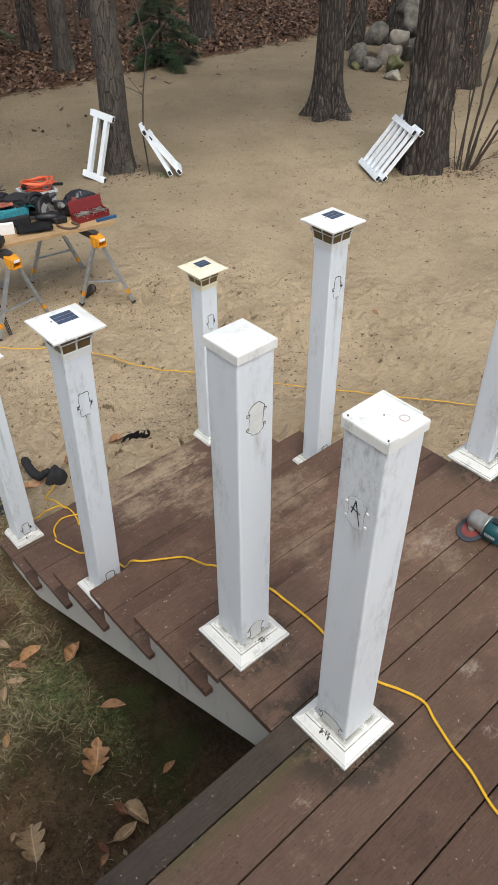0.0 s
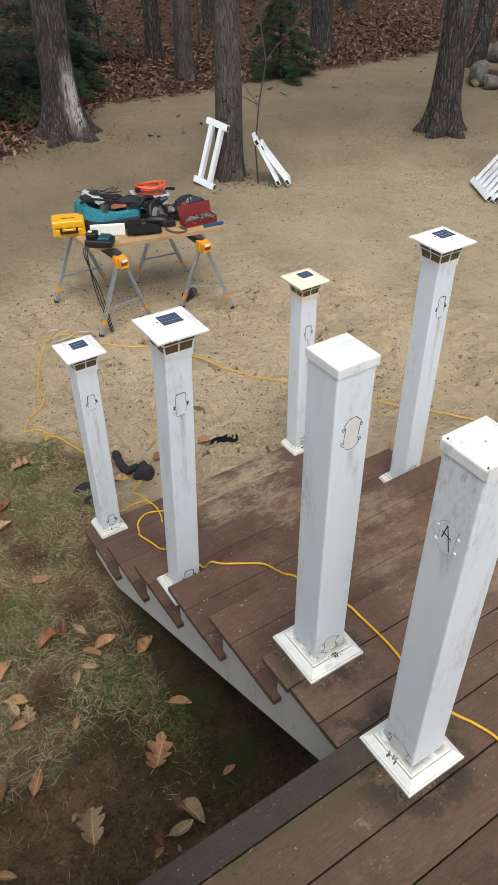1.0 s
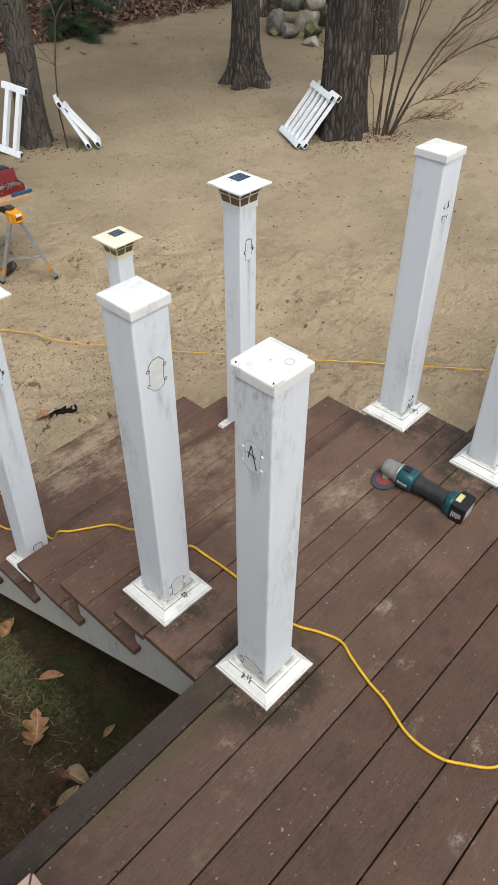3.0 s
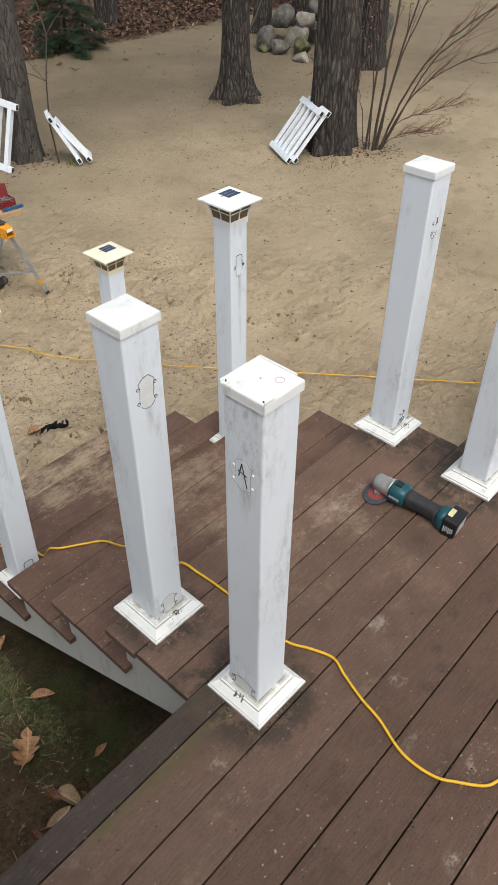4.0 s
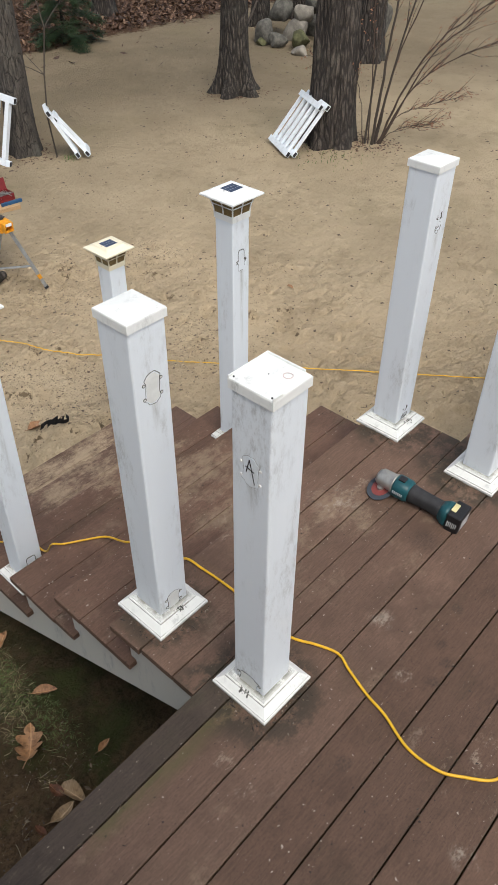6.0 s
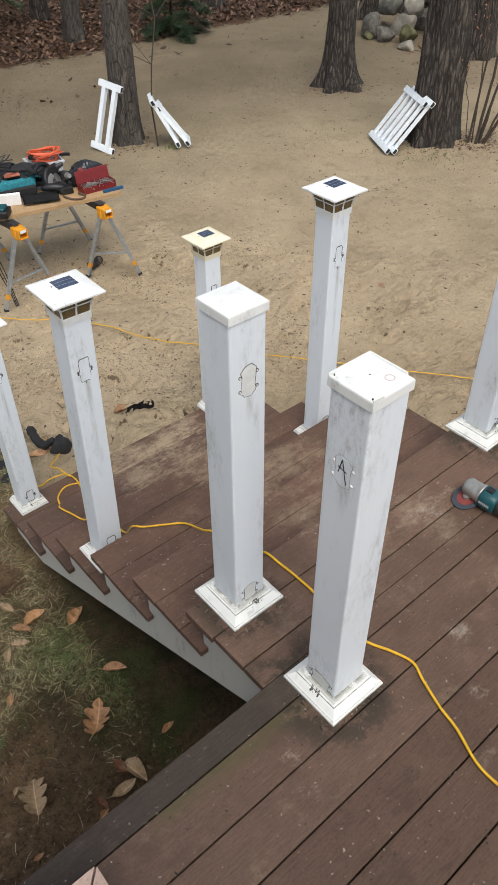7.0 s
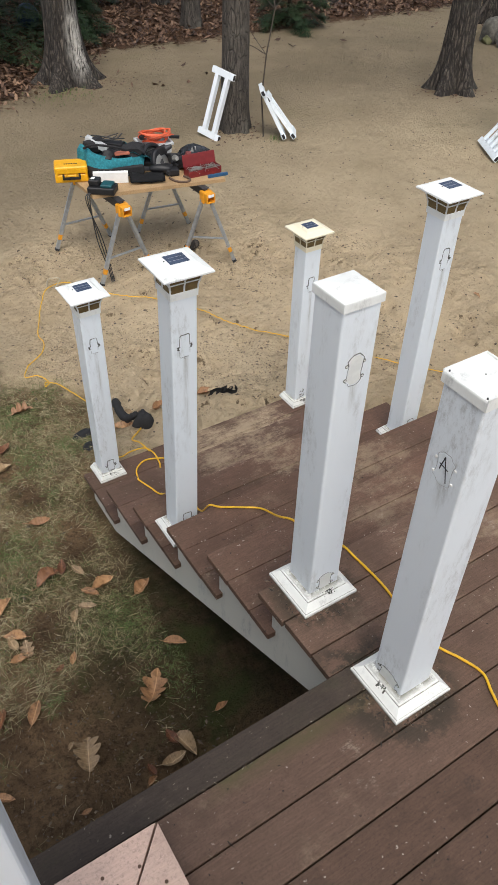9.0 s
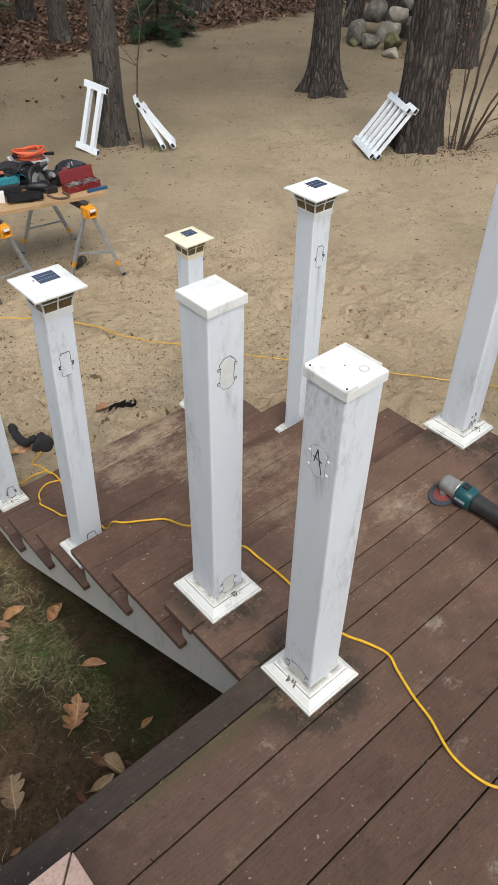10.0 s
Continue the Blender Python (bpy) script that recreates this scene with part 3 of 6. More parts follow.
def heel_shade_at(x, y):
    """Darker sand painted along the heel of each footprint, as its shade."""
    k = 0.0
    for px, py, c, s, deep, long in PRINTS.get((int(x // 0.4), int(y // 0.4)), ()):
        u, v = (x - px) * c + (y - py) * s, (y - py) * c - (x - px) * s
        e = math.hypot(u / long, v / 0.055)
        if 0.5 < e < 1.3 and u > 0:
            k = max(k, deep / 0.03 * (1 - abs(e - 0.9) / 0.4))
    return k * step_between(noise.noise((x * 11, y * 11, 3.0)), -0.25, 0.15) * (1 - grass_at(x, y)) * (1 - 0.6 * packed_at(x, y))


def ground_z(x, y):
    z = GZ
    near = step_between(14 - math.hypot(x - 3, y - 4), 0, 5)
    z += near * 0.05 * (noise.noise((x * 0.7, y * 0.7, 3.0)))
    sand = near * (1 - grass_at(x, y))
    trod = sand * (1 - 0.85 * packed_at(x, y)) * step_between(7.4 - x, 0, 1.0) * (0.6 + 0.8 * abs(noise.noise((x * 0.9, y * 0.9, 12.0))))
    pits = noise.noise((x * 6.5, y * 8.0, 7.0))
    z += trod * (0.016 * noise.noise((x * 3.0, y * 3.0, 5.0)) - 0.030 * step_between(pits, 0.22, 0.36) + 0.030 * abs(noise.noise((x * 15, y * 15, 1.0))))
    z += sand * (1 - 0.8 * packed_at(x, y)) * step_between(7.4 - x, 0, 1.0) * trodden(x, y)
    z += (1 - sand) * near * 0.012 * noise.noise((x * 9, y * 9, 4.0))
    z += 0.215 * math.exp(-(((y - 2.98) / 0.30) ** 2)) * step_between(x, 1.40, 1.75) * step_between(2.25 - x, 0, 0.5)
    z += 0.10 * math.exp(-(((y - 3.2) / 0.4) ** 2)) * step_between(x, 1.7, 2.2) * step_between(3.4 - x, 0, 0.8)
    z += 0.10 * math.exp(-(((y - 3.05) / 0.25) ** 2)) * step_between(x, 0.85, 1.1) * step_between(1.7 - x, 0, 0.3)
    z += 0.02 * max(0.0, y - 12)
    return z


def axis(fine0, fine1, step, reach):
    mid = list(np.arange(fine0, fine1, step))
    out, d, v = [], step, fine1
    while v < reach:
        out.append(v)
        d *= 1.25
        v += d
    low, d, v = [], step, fine0 - step
    while v > -reach:
        low.append(v)
        d *= 1.25
        v -= d
    return low[::-1] + mid + out


def build_ground():
    xs, ys = axis(-0.8, 7.6, 0.018, 900), axis(0.9, 7.2, 0.018, 900)
    verts = [(x, y, ground_z(x, y)) for y in ys for x in xs]
    k = len(xs)
    faces = [(j * k + i, j * k + i + 1, (j + 1) * k + i + 1, (j + 1) * k + i) for j in range(len(ys) - 1) for i in range(k - 1)]
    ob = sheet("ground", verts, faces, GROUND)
    me = ob.data
    for nm, fn in (("grassy", grass_at), ("leafy", woods_at), ("packed", packed_at), ("thatch", thatch_at), ("heel_shade", heel_shade_at)):
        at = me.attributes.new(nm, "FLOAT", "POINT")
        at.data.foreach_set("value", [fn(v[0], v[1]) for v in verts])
    me.polygons.foreach_set("use_smooth", [True] * len(me.polygons))
    return tagged(ob, "trodden sandy yard with bare soil and leaf litter", "ground", kind="structure")


build_ground()

# ---------------------------------------------------------------- the deck and its stairs
X0, X1 = 0.856, 2.352          # ends of the treads
NOSE, RUN, RISE = 1.19, 0.342, 0.181
THICK = 0.026
SKEW = Matrix.Translation((1.2, 0.75, 0)) @ Matrix.Rotation(radians(0.6), 4, "Z") @ Matrix.Translation((-1.2, -0.75, 0))
deck = tagged(new("deck"), "brown composite deck with worn boards", "deck", kind="structure")


def board(parent, x0, x1, y0, y1, top, mat, name="board"):
    return part(name, box(x0, x1, y0, y1, top - THICK, top, 0.003, seg=2), mat, parent)


GAP = 0.0042
deck.matrix_world = SKEW
deck_joints = [-1.54 + 0.143 * i for i in range(11)] + [0.033, 0.180, 0.328, 0.463, 0.602, 0.746]
for a, b in zip(deck_joints, deck_joints[1:]):
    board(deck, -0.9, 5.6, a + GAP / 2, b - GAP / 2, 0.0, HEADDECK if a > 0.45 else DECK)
board(deck, -0.9, X0 + 0.074, 0.746 + GAP / 2, 0.828, 0.001, RIM)
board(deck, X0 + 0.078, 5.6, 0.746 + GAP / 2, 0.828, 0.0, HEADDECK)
for a, b in ((0.828, 0.916), (0.916, 1.052), (1.052, NOSE)):
    off = 0.0 if b < NOSE else -0.008
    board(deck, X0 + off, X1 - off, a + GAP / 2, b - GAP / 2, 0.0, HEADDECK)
part("fascia", box(-0.9, X0 + 0.03, 0.80, 0.825, -0.24, -THICK - 0.002, 0.002), RIM, deck)
part("fascia", box(X1 - 0.03, 5.6, 0.80, 0.825, -0.24, -THICK - 0.002, 0.002), RIM, deck)
for x in (-0.7, 0.55, 2.7, 5.4):
    part("deck_post", box(x - 0.045, x + 0.045, 0.5, 0.59, GZ - 0.1, -THICK - 0.2, 0.004), PAINT, deck)
part("joist", box(-0.9, 5.6, 0.49, 0.60, -0.2, -THICK - 0.002), PAINT, deck)

stairs = tagged(new("stairs"), "six-level brown composite stairs on white stringers, dusted with sand", "stairs", kind="structure")
for k in range(1, 6):
    y, z = NOSE + RUN * k, -RISE * k
    for a, b in ((-0.141, 0.0), (-0.284, -0.143), (-0.40, -0.286)):
        off = 0.006 * noise.noise((k * 3.1, a * 9, 0.5))
        board(stairs, X0 + off, X1 + off, y + a, y + b, z, LOWTREAD if k > 3 else TREAD, "tread_board")
for k in range(6):
    y, z = NOSE + RUN * k, -RISE * k
    low = z - RISE if k < 5 else GZ - 0.1
    part("riser", box(X0 + 0.05, X1 - 0.05, y - 0.062, y - 0.042, low + 0.001, z - THICK - 0.001, 0.001), TREAD, stairs)


def stringer(x0, x1):
    out = [(0.84, -THICK - 0.002)]
    for k in range(6):
        y, z = NOSE + RUN * k, -RISE * k - THICK - 0.002
        out += [(y - 0.035 if k < 5 else y - 0.035, z)]
        if k < 5:
            out += [(y - 0.035, z - RISE)]
    out += [(NOSE + RUN * 5 - 0.035, GZ - 0.05), (2.72, GZ - 0.05), (0.84, -0.212)]
    bm = bmesh.new()
    a = [bm.verts.new((x0, y, z)) for y, z in out]
    b = [bm.verts.new((x1, y, z)) for y, z in out]
    bm.faces.new(a)
    bm.faces.new(b[::-1])
    for i in range(len(out)):
        j = (i + 1) % len(out)
        bm.faces.new((a[j], a[i], b[i], b[j]))
    return bm


for x in (X0 + 0.03, (X0 + X1) / 2 - 0.02, X1 - 0.07):
    part("stringer", stringer(x, x + 0.038), PAINT, stairs, "grimy white-painted stringer")

# the step up to the house, on which the camera's bearer stands
LX, LY, LZ = 0.237, 0.662, 0.190
landing = tagged(new("landing"), "raised step of faded pinkish boards with a mitred border", "step", kind="structure")
W = 0.14


def prism(points, z0, z1):
    bm = bmesh.new()
    a = [bm.verts.new((x, y, z0)) for x, y in points]
    b = [bm.verts.new((x, y, z1)) for x, y in points]
    bm.faces.new(a[::-1])
    bm.faces.new(b)
    for i in range(len(points)):
        j = (i + 1) % len(points)
        bm.faces.new((a[i], a[j], b[j], b[i]))
    return bm


part("border_board", prism([(-0.9, LY - W), (LX - W - 0.003, LY - W), (LX - 0.004, LY), (-0.9, LY)], LZ - THICK, LZ), LANDING, landing)
part("border_board", prism([(LX - W, -1.3), (LX, -1.3), (LX, LY - 0.004), (LX - W, LY - W - 0.003)], LZ - THICK, LZ), LANDING, landing)
y = LY - W - 0.005
while y > -1.2:
    board(landing, -0.9, LX - W - 0.005, y - 0.138, y, LZ, LANDING)
    y -= 0.143
for x, y in ((0.165, 0.60), (0.11, 0.59), (0.20, 0.545), (0.09, 0.62), (0.19, 0.44), (0.15, 0.44)):
    part("screw_hole", loft([disc_ring(0.0045, LZ - 0.002, 10, x, y), disc_ring(0.004, LZ + 0.0006, 10, x, y)]), HOLE, landing)
part("riser", box(LX - 0.03, LX - 0.012, -1.28, LY - 0.032, 0.001, LZ - THICK - 0.001), DECK, landing)
part("riser", box(-0.9, LX - 0.012, LY - 0.03, LY - 0.012, 0.001, LZ - THICK - 0.001), DECK, landing)

# the house behind the camera: a plain clapboard wall, unseen, added to shape the sky light
house = tagged(new("wall_house"), "plain beige clapboard house wall, unseen, with a concrete light block", "wall", kind="structure")
# pale, so that the unseen wall bounces light onto the posts
SIDING = plain("beige_siding", (0.76, 0.73, 0.67), 0.7)
for i in range(28):
    part("clapboard", loft([[(-0.94, -4.0, -1.2 + 0.17 * i), (-0.91, -4.0, -1.2 + 0.17 * i), (-0.93, -4.0, -1.025 + 0.17 * i), (-0.94, -4.0, -1.025 + 0.17 * i)], [(-0.94, 0.75, -1.2 + 0.17 * i), (-0.91, 0.75, -1.2 + 0.17 * i), (-0.93, 0.75, -1.025 + 0.17 * i), (-0.94, 0.75, -1.025 + 0.17 * i)]]), SIDING, house)
# unseen block added behind the deck to stop light leaking in under it
part("light_block", box(-0.9, 5.75, -1.75, -1.55, -1.3, -0.03), plain("concrete", (0.25, 0.24, 0.22), 0.9), house)
part("sheathing", box(-1.10, -0.945, -4.0, 0.75, -1.2, 3.7), SIDING, house)

# ---------------------------------------------------------------- the posts
SLEEVE = 0.0548


def sleeve_mesh(h, height):
    """A hollow-looking square sleeve with rounded corners."""
    def ring(z, r=0.006):
        out = []
        for sx, sy, a0 in ((1, 1, 0), (-1, 1, 90), (-1, -1, 180), (1, -1, 270)):
            for i in range(4):
                a = radians(a0 + 30 * i)
                out.append((sx * (h - r) + r * math.cos(a), sy * (h - r) + r * math.sin(a), z))
        return out
    return loft([ring(0.0), ring(height)])


def base_trim(post, inner, wide):
    """A skirt moulding: flat foot, cove, two beads."""
    prof = [(0.0995, 0.001), (0.0995, 0.011), (0.0955, 0.014), (0.0955, 0.017), (0.0915, 0.020), (0.079, 0.032), (0.0755, 0.034), (0.0735, 0.038), (0.069, 0.039), (0.0675, 0.043), (inner + 0.001, 0.045)]
    k = (wide - inner) / (0.0995 - inner)
    part("base_trim", loft([square(inner + (h - inner) * k, z) for h, z in prof]), SKIRT, post)


def flat_cap(post, z, rise):
    prof = [(0.0588, z - 0.024), (0.0588, z - 0.003), (0.0575, z), (0.002, z + rise)]
    part("cap", loft([square(h, zz) for h, zz in prof]), TRIM, post, "shallow pyramid cap")


def solar_cap(post, z, mat):
    """A lantern cap: collar, flared panes between ribs, a square roof with a solar cell. z is the lip's underside."""
    part("collar", loft([square(0.0525, z - 0.092), square(0.0535, z - 0.068), square(0.0525, z - 0.066)]), mat, post)
    lamp = part("lantern", loft([square(0.0505, z - 0.068), square(0.0525, z - 0.046), square(0.059, z - 0.022), square(0.068, z + 0.001)]), AMBER, post, "amber lantern panes")
    levels = [(0.0515, z - 0.068), (0.0535, z - 0.046), (0.060, z - 0.022), (0.069, z + 0.001)]
    for q in range(4):
        rot = Matrix.Rotation(radians(90 * q), 4, "Z")
        bm = bmesh.new()
        for f in (-0.99, 0.0):
            tube([Vector((f * h, -h, zz)) for h, zz in levels], 0.0034, 5, bm)
        tube([(-0.057, -0.0575, z - 0.031), (0.057, -0.0575, z - 0.031)], 0.0026, 5, bm)
        bmesh.ops.transform(bm, verts=bm.verts, matrix=rot)
        part("rib", bm, mat, lamp)
    h = 0.093
    part("roof", loft([square(h - 0.004, z), square(h, z + 0.002), square(h, z + 0.008), square(h - 0.002, z + 0.010), square(0.066, z + 0.0175), square(0.061, z + 0.0195), square(0.054, z + 0.0275), square(0.052, z + 0.0283)]), mat, post)
    cell = part("solar_cell", box(-0.036, 0.036, -0.030, 0.032, z + 0.0284, z + 0.0292, 0.0003), SOLAR, post, "dark blue solar cell")
    for i in range(2):
        part("cell_line", box(-0.035, 0.035, -0.0096 + 0.021 * i, -0.0088 + 0.021 * i, z + 0.0292, z + 0.0295), STEEL, cell)
    part("switch_dot", loft([disc_ring(0.003, z + 0.0278, 8, -0.045, 0.0), disc_ring(0.003, z + 0.0298, 8, -0.045, 0.0)]), DARKSTEEL, post)


def outline(pts, r, face, half=SLEEVE):
    """A thin raised line on a face of the sleeve; pts are (across, up)."""
    out = []
    for a, z in pts:
        out.append((a, -half - 0.0004, z) if face == "y" else (-half - 0.0004, -a, z))
    return tube(out, r, 5)


def on_face(bm, face, a, z, half):
    """Lays a flat shape, built in the xy plane, on a face of the sleeve."""
    bmesh.ops.transform(bm, verts=bm.verts, matrix=Matrix.Translation((a, -half, z)) @ Matrix.Rotation(radians(90), 4, "X"))
    if face == "x":
        bmesh.ops.transform(bm, verts=bm.verts, matrix=Matrix.Rotation(radians(-90), 4, "Z"))
    return bm


def fleck(rnd, r):
    """A ragged flat spot."""
    return prism([(r * rnd.uniform(0.5, 1.3) * math.cos(radians(45 * k)), r * rnd.uniform(0.5, 1.3) * math.sin(radians(45 * k))) for k in range(8)], 0.0, 0.0008)


def bracket_trace(post, face, z, w, h, style, seed, half=SLEEVE, faint=False):
    """What a removed rail bracket left: broken lines of grime round it, old caulk, and its screw spots."""
    rnd = random.Random(seed)
    j = lambda s=0.0012: rnd.uniform(-s, s)
    bm = bmesh.new()
    if style == "round":
        base = []
        for i in range(25):
            t = 2 * math.pi * i / 24
            c, q = math.cos(t), math.sin(t)
            k = 1 + 0.40 * sum(math.exp(-((((t - u + math.pi) % (2 * math.pi)) - math.pi) / 0.16) ** 2) for u in (0.45, 2.5, 3.6, 5.6))
            base.append((w * k * math.copysign(abs(c) ** 0.6, c), h * (0.9 + 0.1 * k) * math.copysign(abs(q) ** 0.7, q)))
        lines = [(base, 0.0010)]
        spots = [(-w * 1.28, h * .4), (w * 1.28, h * .4), (w * 1.28, -h * .55), (-w * 1.28, -h * .5)]
    elif style == "square":
        base = [(-w, -h), (-w, h * .75), (-w * .75, h), (w * .75, h), (w, h * .75), (w, -h), (-w, -h)]
        lug = 0.0065
        lines = [([(-w, -h * .05), (-w, h * .35), (-w, h * .78), (-w * .72, h), (0, h * 1.01), (w * .72, h), (w, h * .78), (w, h * .35), (w, 0.0)], 0.0019),
                 ([(-w, h * .06), (-w - lug, 0.0), (-w - lug, -h * .22), (-w, -h * .27)], 0.0013),
                 ([(w, h * .08), (w + lug, h * .03), (w + lug, -h * .18), (w, -h * .25)], 0.0016),
                 ([(-w, -h * .27), (-w, -h * .8), (-w * .8, -h), (0, -h * .97), (w * .8, -h)], 0.0010),
                 ([(w, -h * .25), (w, -h * .62)], 0.0008), ([(-w * .1, -h), (-w * .05, -h * 1.2)], 0.0011)]
        spots = [(-w - lug, -h * .12), (w + lug, -h * .08), (w + lug * .9, h * .06)]
    else:
        base = [(-w, -h), (-w, h), (w, h), (w, -h), (-w, -h)]
        lines = [([(-w, h * .7), (-w * .3, h * .45)], 0.0016), ([(w * .4, h), (w * .75, h * .5)], 0.0022), ([(-w, -h * .3), (-w * .6, -h * .75), (0, -h * .9), (w * .7, -h * .7), (w, -h * .2)], 0.0013), ([(-w * .4, -h * .4), (w * .3, -h * .35)], 0.0008)]
        spots = [(-w * .7, h * .65), (w * .6, h * .7), (w * .5, h * .3), (-w * .5, -h * .3), (w * .2, -h * .5)]
    for pts, r in lines:
        cur = []
        for q in smooth_path([(a + j(), 0, z + b + j()) for a, b in pts], 4):
            cur.append((q.x, q.z))
            if len(cur) > 5 and rnd.random() < (0.12 if style == "round" else 0.20):
                joined(bm, outline(cur, r * rnd.uniform(0.35, 0.6) if faint else r * rnd.uniform(0.5, 1.1), face, half))
                cur = cur[-1:] if rnd.random() < 0.6 else []
        if len(cur) > 2:
            joined(bm, outline(cur, r * (0.4 if faint else 0.9), face, half))
    if style != "round":
        for k in range(26):
            a, b = rnd.choice(spots)
            joined(bm, on_face(fleck(rnd, rnd.uniform(0.0006, 0.0030)), face, a + rnd.gauss(0, 0.003), z + b + rnd.gauss(0, 0.005), half))
    trace = part("bracket_trace", bm, FAINT if faint else MARK, post, "grime line round a removed rail bracket")
    if style == "smudge":
        return
    fill = prism([(a * 0.92, b * 0.92) for a, b in base[:-1]], 0.0, 0.0006)
    part("caulk", on_face(fill, face, 0, z, half), VINYL if style == "square" or faint else PUTTY, trace)
    plug_mat = WHITECARD if faint else MARK if style == "square" else PUTTY
    for a, b in spots:
        dot = loft([disc_ring(0.0042 if faint else 0.0034, 0, 8), disc_ring(0.0026, 0.0022 if faint else 0.0012, 8)])
        da = a + j()
        part("screw_plug", on_face(dot, face, da, z + b, half), plug_mat, trace)
        if style == "round" and not faint:
            part("grime_ring", on_face(loft([disc_ring(0.0050, 0, 10), disc_ring(0.0050, 0.0007, 10)]), face, da, z + b, half), MARK, trace)


def mould_stain(post, face, half, count, seed):
    """Black mildew flecks on the foot of the sleeve and on its trim."""
    rnd = random.Random(seed + 300)
    bm = bmesh.new()
    for i in range(count):
        a, up = rnd.choice((-0.012, 0.004, 0.012)) + rnd.gauss(0.0, 0.006), abs(rnd.gauss(0, 0.012))
        r = rnd.choice((0.0006, 0.0008, 0.001, 0.0015, 0.0022, 0.0034))
        shape = [(a + r * rnd.uniform(0.5, 1.4) * math.cos(t), r * rnd.uniform(0.5, 1.4) * math.sin(t)) for t in [radians(60 * k) for k in range(6)]]
        if i % 2:
            pts = [(u, -half - 0.0005, 0.046 + up + v) for u, v in shape]
        else:
            d = 0.002 + up * 0.5
            pts = [(u, -half - 0.012 - d - v, 0.0405 - (d + v) * 0.75 + 0.0022) for u, v in shape]
        if face == "x":
            pts = [(v, -u, w) for u, v, w in pts]
        face_verts = [bm.verts.new(q) for q in pts]
        bm.faces.new(face_verts)
    part("mould_stain", bm, MARK, post, "black mildew flecks")["kind"] = "stuff"


def post(x, y, z, height, cap, label, traces=(), tilt=(0.0, 0.0), seed=0, mat=None, wide=0.0995):
    p = thing("railing_post", x, y, z, 0, label, "post", "white railing posts")
    p.matrix_world = pose(x, y, z, tilt[0], tilt[1], 0)
    half = SLEEVE if cap == "flat" else 0.0505
    runs = [(face, 0.004, tz - h, 0.48 if style == "square" else 0.10, 0.016) for face, tz, w, h, style in traces[:1]]
    patches = [((-half, 0.0, 0.96), 0.15), ((-half, 0.0, 0.09), 0.08)] if seed == 1 else []
    skin = vinyl_material("sleeve_vinyl", (0.745, 0.80, 0.845), 0.6, runs, patches, 0.8)
    part("sleeve", sleeve_mesh(half, height - 0.004), skin, p)
    base_trim(p, half, wide)
    if cap == "flat":
        flat_cap(p, height, 0.003 if seed == 1 else 0.009)
    else:
        solar_cap(p, height, mat or TRIM)
    for i, (face, tz, w, h, style) in enumerate(traces):
        bracket_trace(p, face, tz, w, h, style, seed * 10 + i, half, seed == 1 and i == 0)
    for face, tz, w, h, style in traces[1:2]:
        mould_stain(p, face, half, 40 if style == "square" else 90, seed)
    return p


PX, PR, PY = 1.010, 2.268, 1.121
WHITE = "white vinyl stair post with solar lantern cap"
a_post = post(1.02, 0.714, 0, 1.066, "flat", "grimy white vinyl post with a handwritten letter, flat cap", [("x", 0.852, 0.021, 0.042, "round"), ("x", 0.062, 0.03, 0.03, "round")], seed=1)
post(PX, PY, 0, 1.062, "flat", "white vinyl post at the stair head, flat cap", [("y", 0.868, 0.021, 0.045, "round"), ("y", 0.075, 0.022, 0.035, "round")], seed=2)
post(0.986, 1.99, -3 * RISE, 0.722 + 3 * RISE, "solar", WHITE, [("y", 0.985, 0.020, 0.046, "square"), ("y", 0.10, 0.020, 0.040, "square")], (0.8, 1.1), seed=3, wide=0.088)
post(0.983, 2.857, -5 * RISE, 0.195 + 5 * RISE, "solar", "white vinyl post on the lowest step, solar lantern cap", [("y", 0.845, 0.018, 0.040, "square"), ("y", 0.085, 0.018, 0.035, "square")], seed=4, wide=0.075)
post(2.236, 2.857, -5 * RISE, 0.200 + 5 * RISE, "solar", "white vinyl post with a yellowed solar lantern cap", [("y", 0.815, 0.018, 0.042, "square"), ("y", 0.08, 0.016, 0.03, "smudge")], seed=5, mat=CREAM, wide=0.075)
post(2.228, 1.972, -3 * RISE, 0.726 + 3 * RISE, "solar", WHITE, [("y", 1.0, 0.018, 0.047, "square"), ("y", 0.10, 0.018, 0.04, "square")], seed=6, wide=0.085)
post(PR, PY, 0, 1.068, "flat", "white vinyl post at the stair head, flat cap", [("y", 0.865, 0.018, 0.036, "smudge"), ("y", 0.075, 0.018, 0.03, "smudge")], seed=7)
post(2.243, 0.695, 0, 1.066, "flat", "white vinyl deck post", [("x", 0.775, 0.022, 0.045, "round")], seed=8)
post(-0.060, 0.39, LZ, 1.50, "flat", "white vinyl post on the raised step", [], seed=9)
bm = bmesh.new()
for a, b in (((-0.012, 0.846), (-0.003, 0.884)), ((-0.003, 0.884), (0.012, 0.822)), ((-0.014, 0.861), (0.011, 0.855))):
    joined(bm, outline([a, b], 0.0014, "x"))
part("handwritten_letter", bm, INK_AND_HOLLOW, a_post, "letter A in black marker")
for x, y, r in ((0.0, 0.005, 0.0022), (-0.05, 0.05, 0.002), (-0.052, -0.05, 0.002)):
    part("screw_head", loft([disc_ring(r, 1.0662, 8, x, y), disc_ring(r * 0.8, 1.0695, 8, x, y)]), DARKSTEEL, a_post)

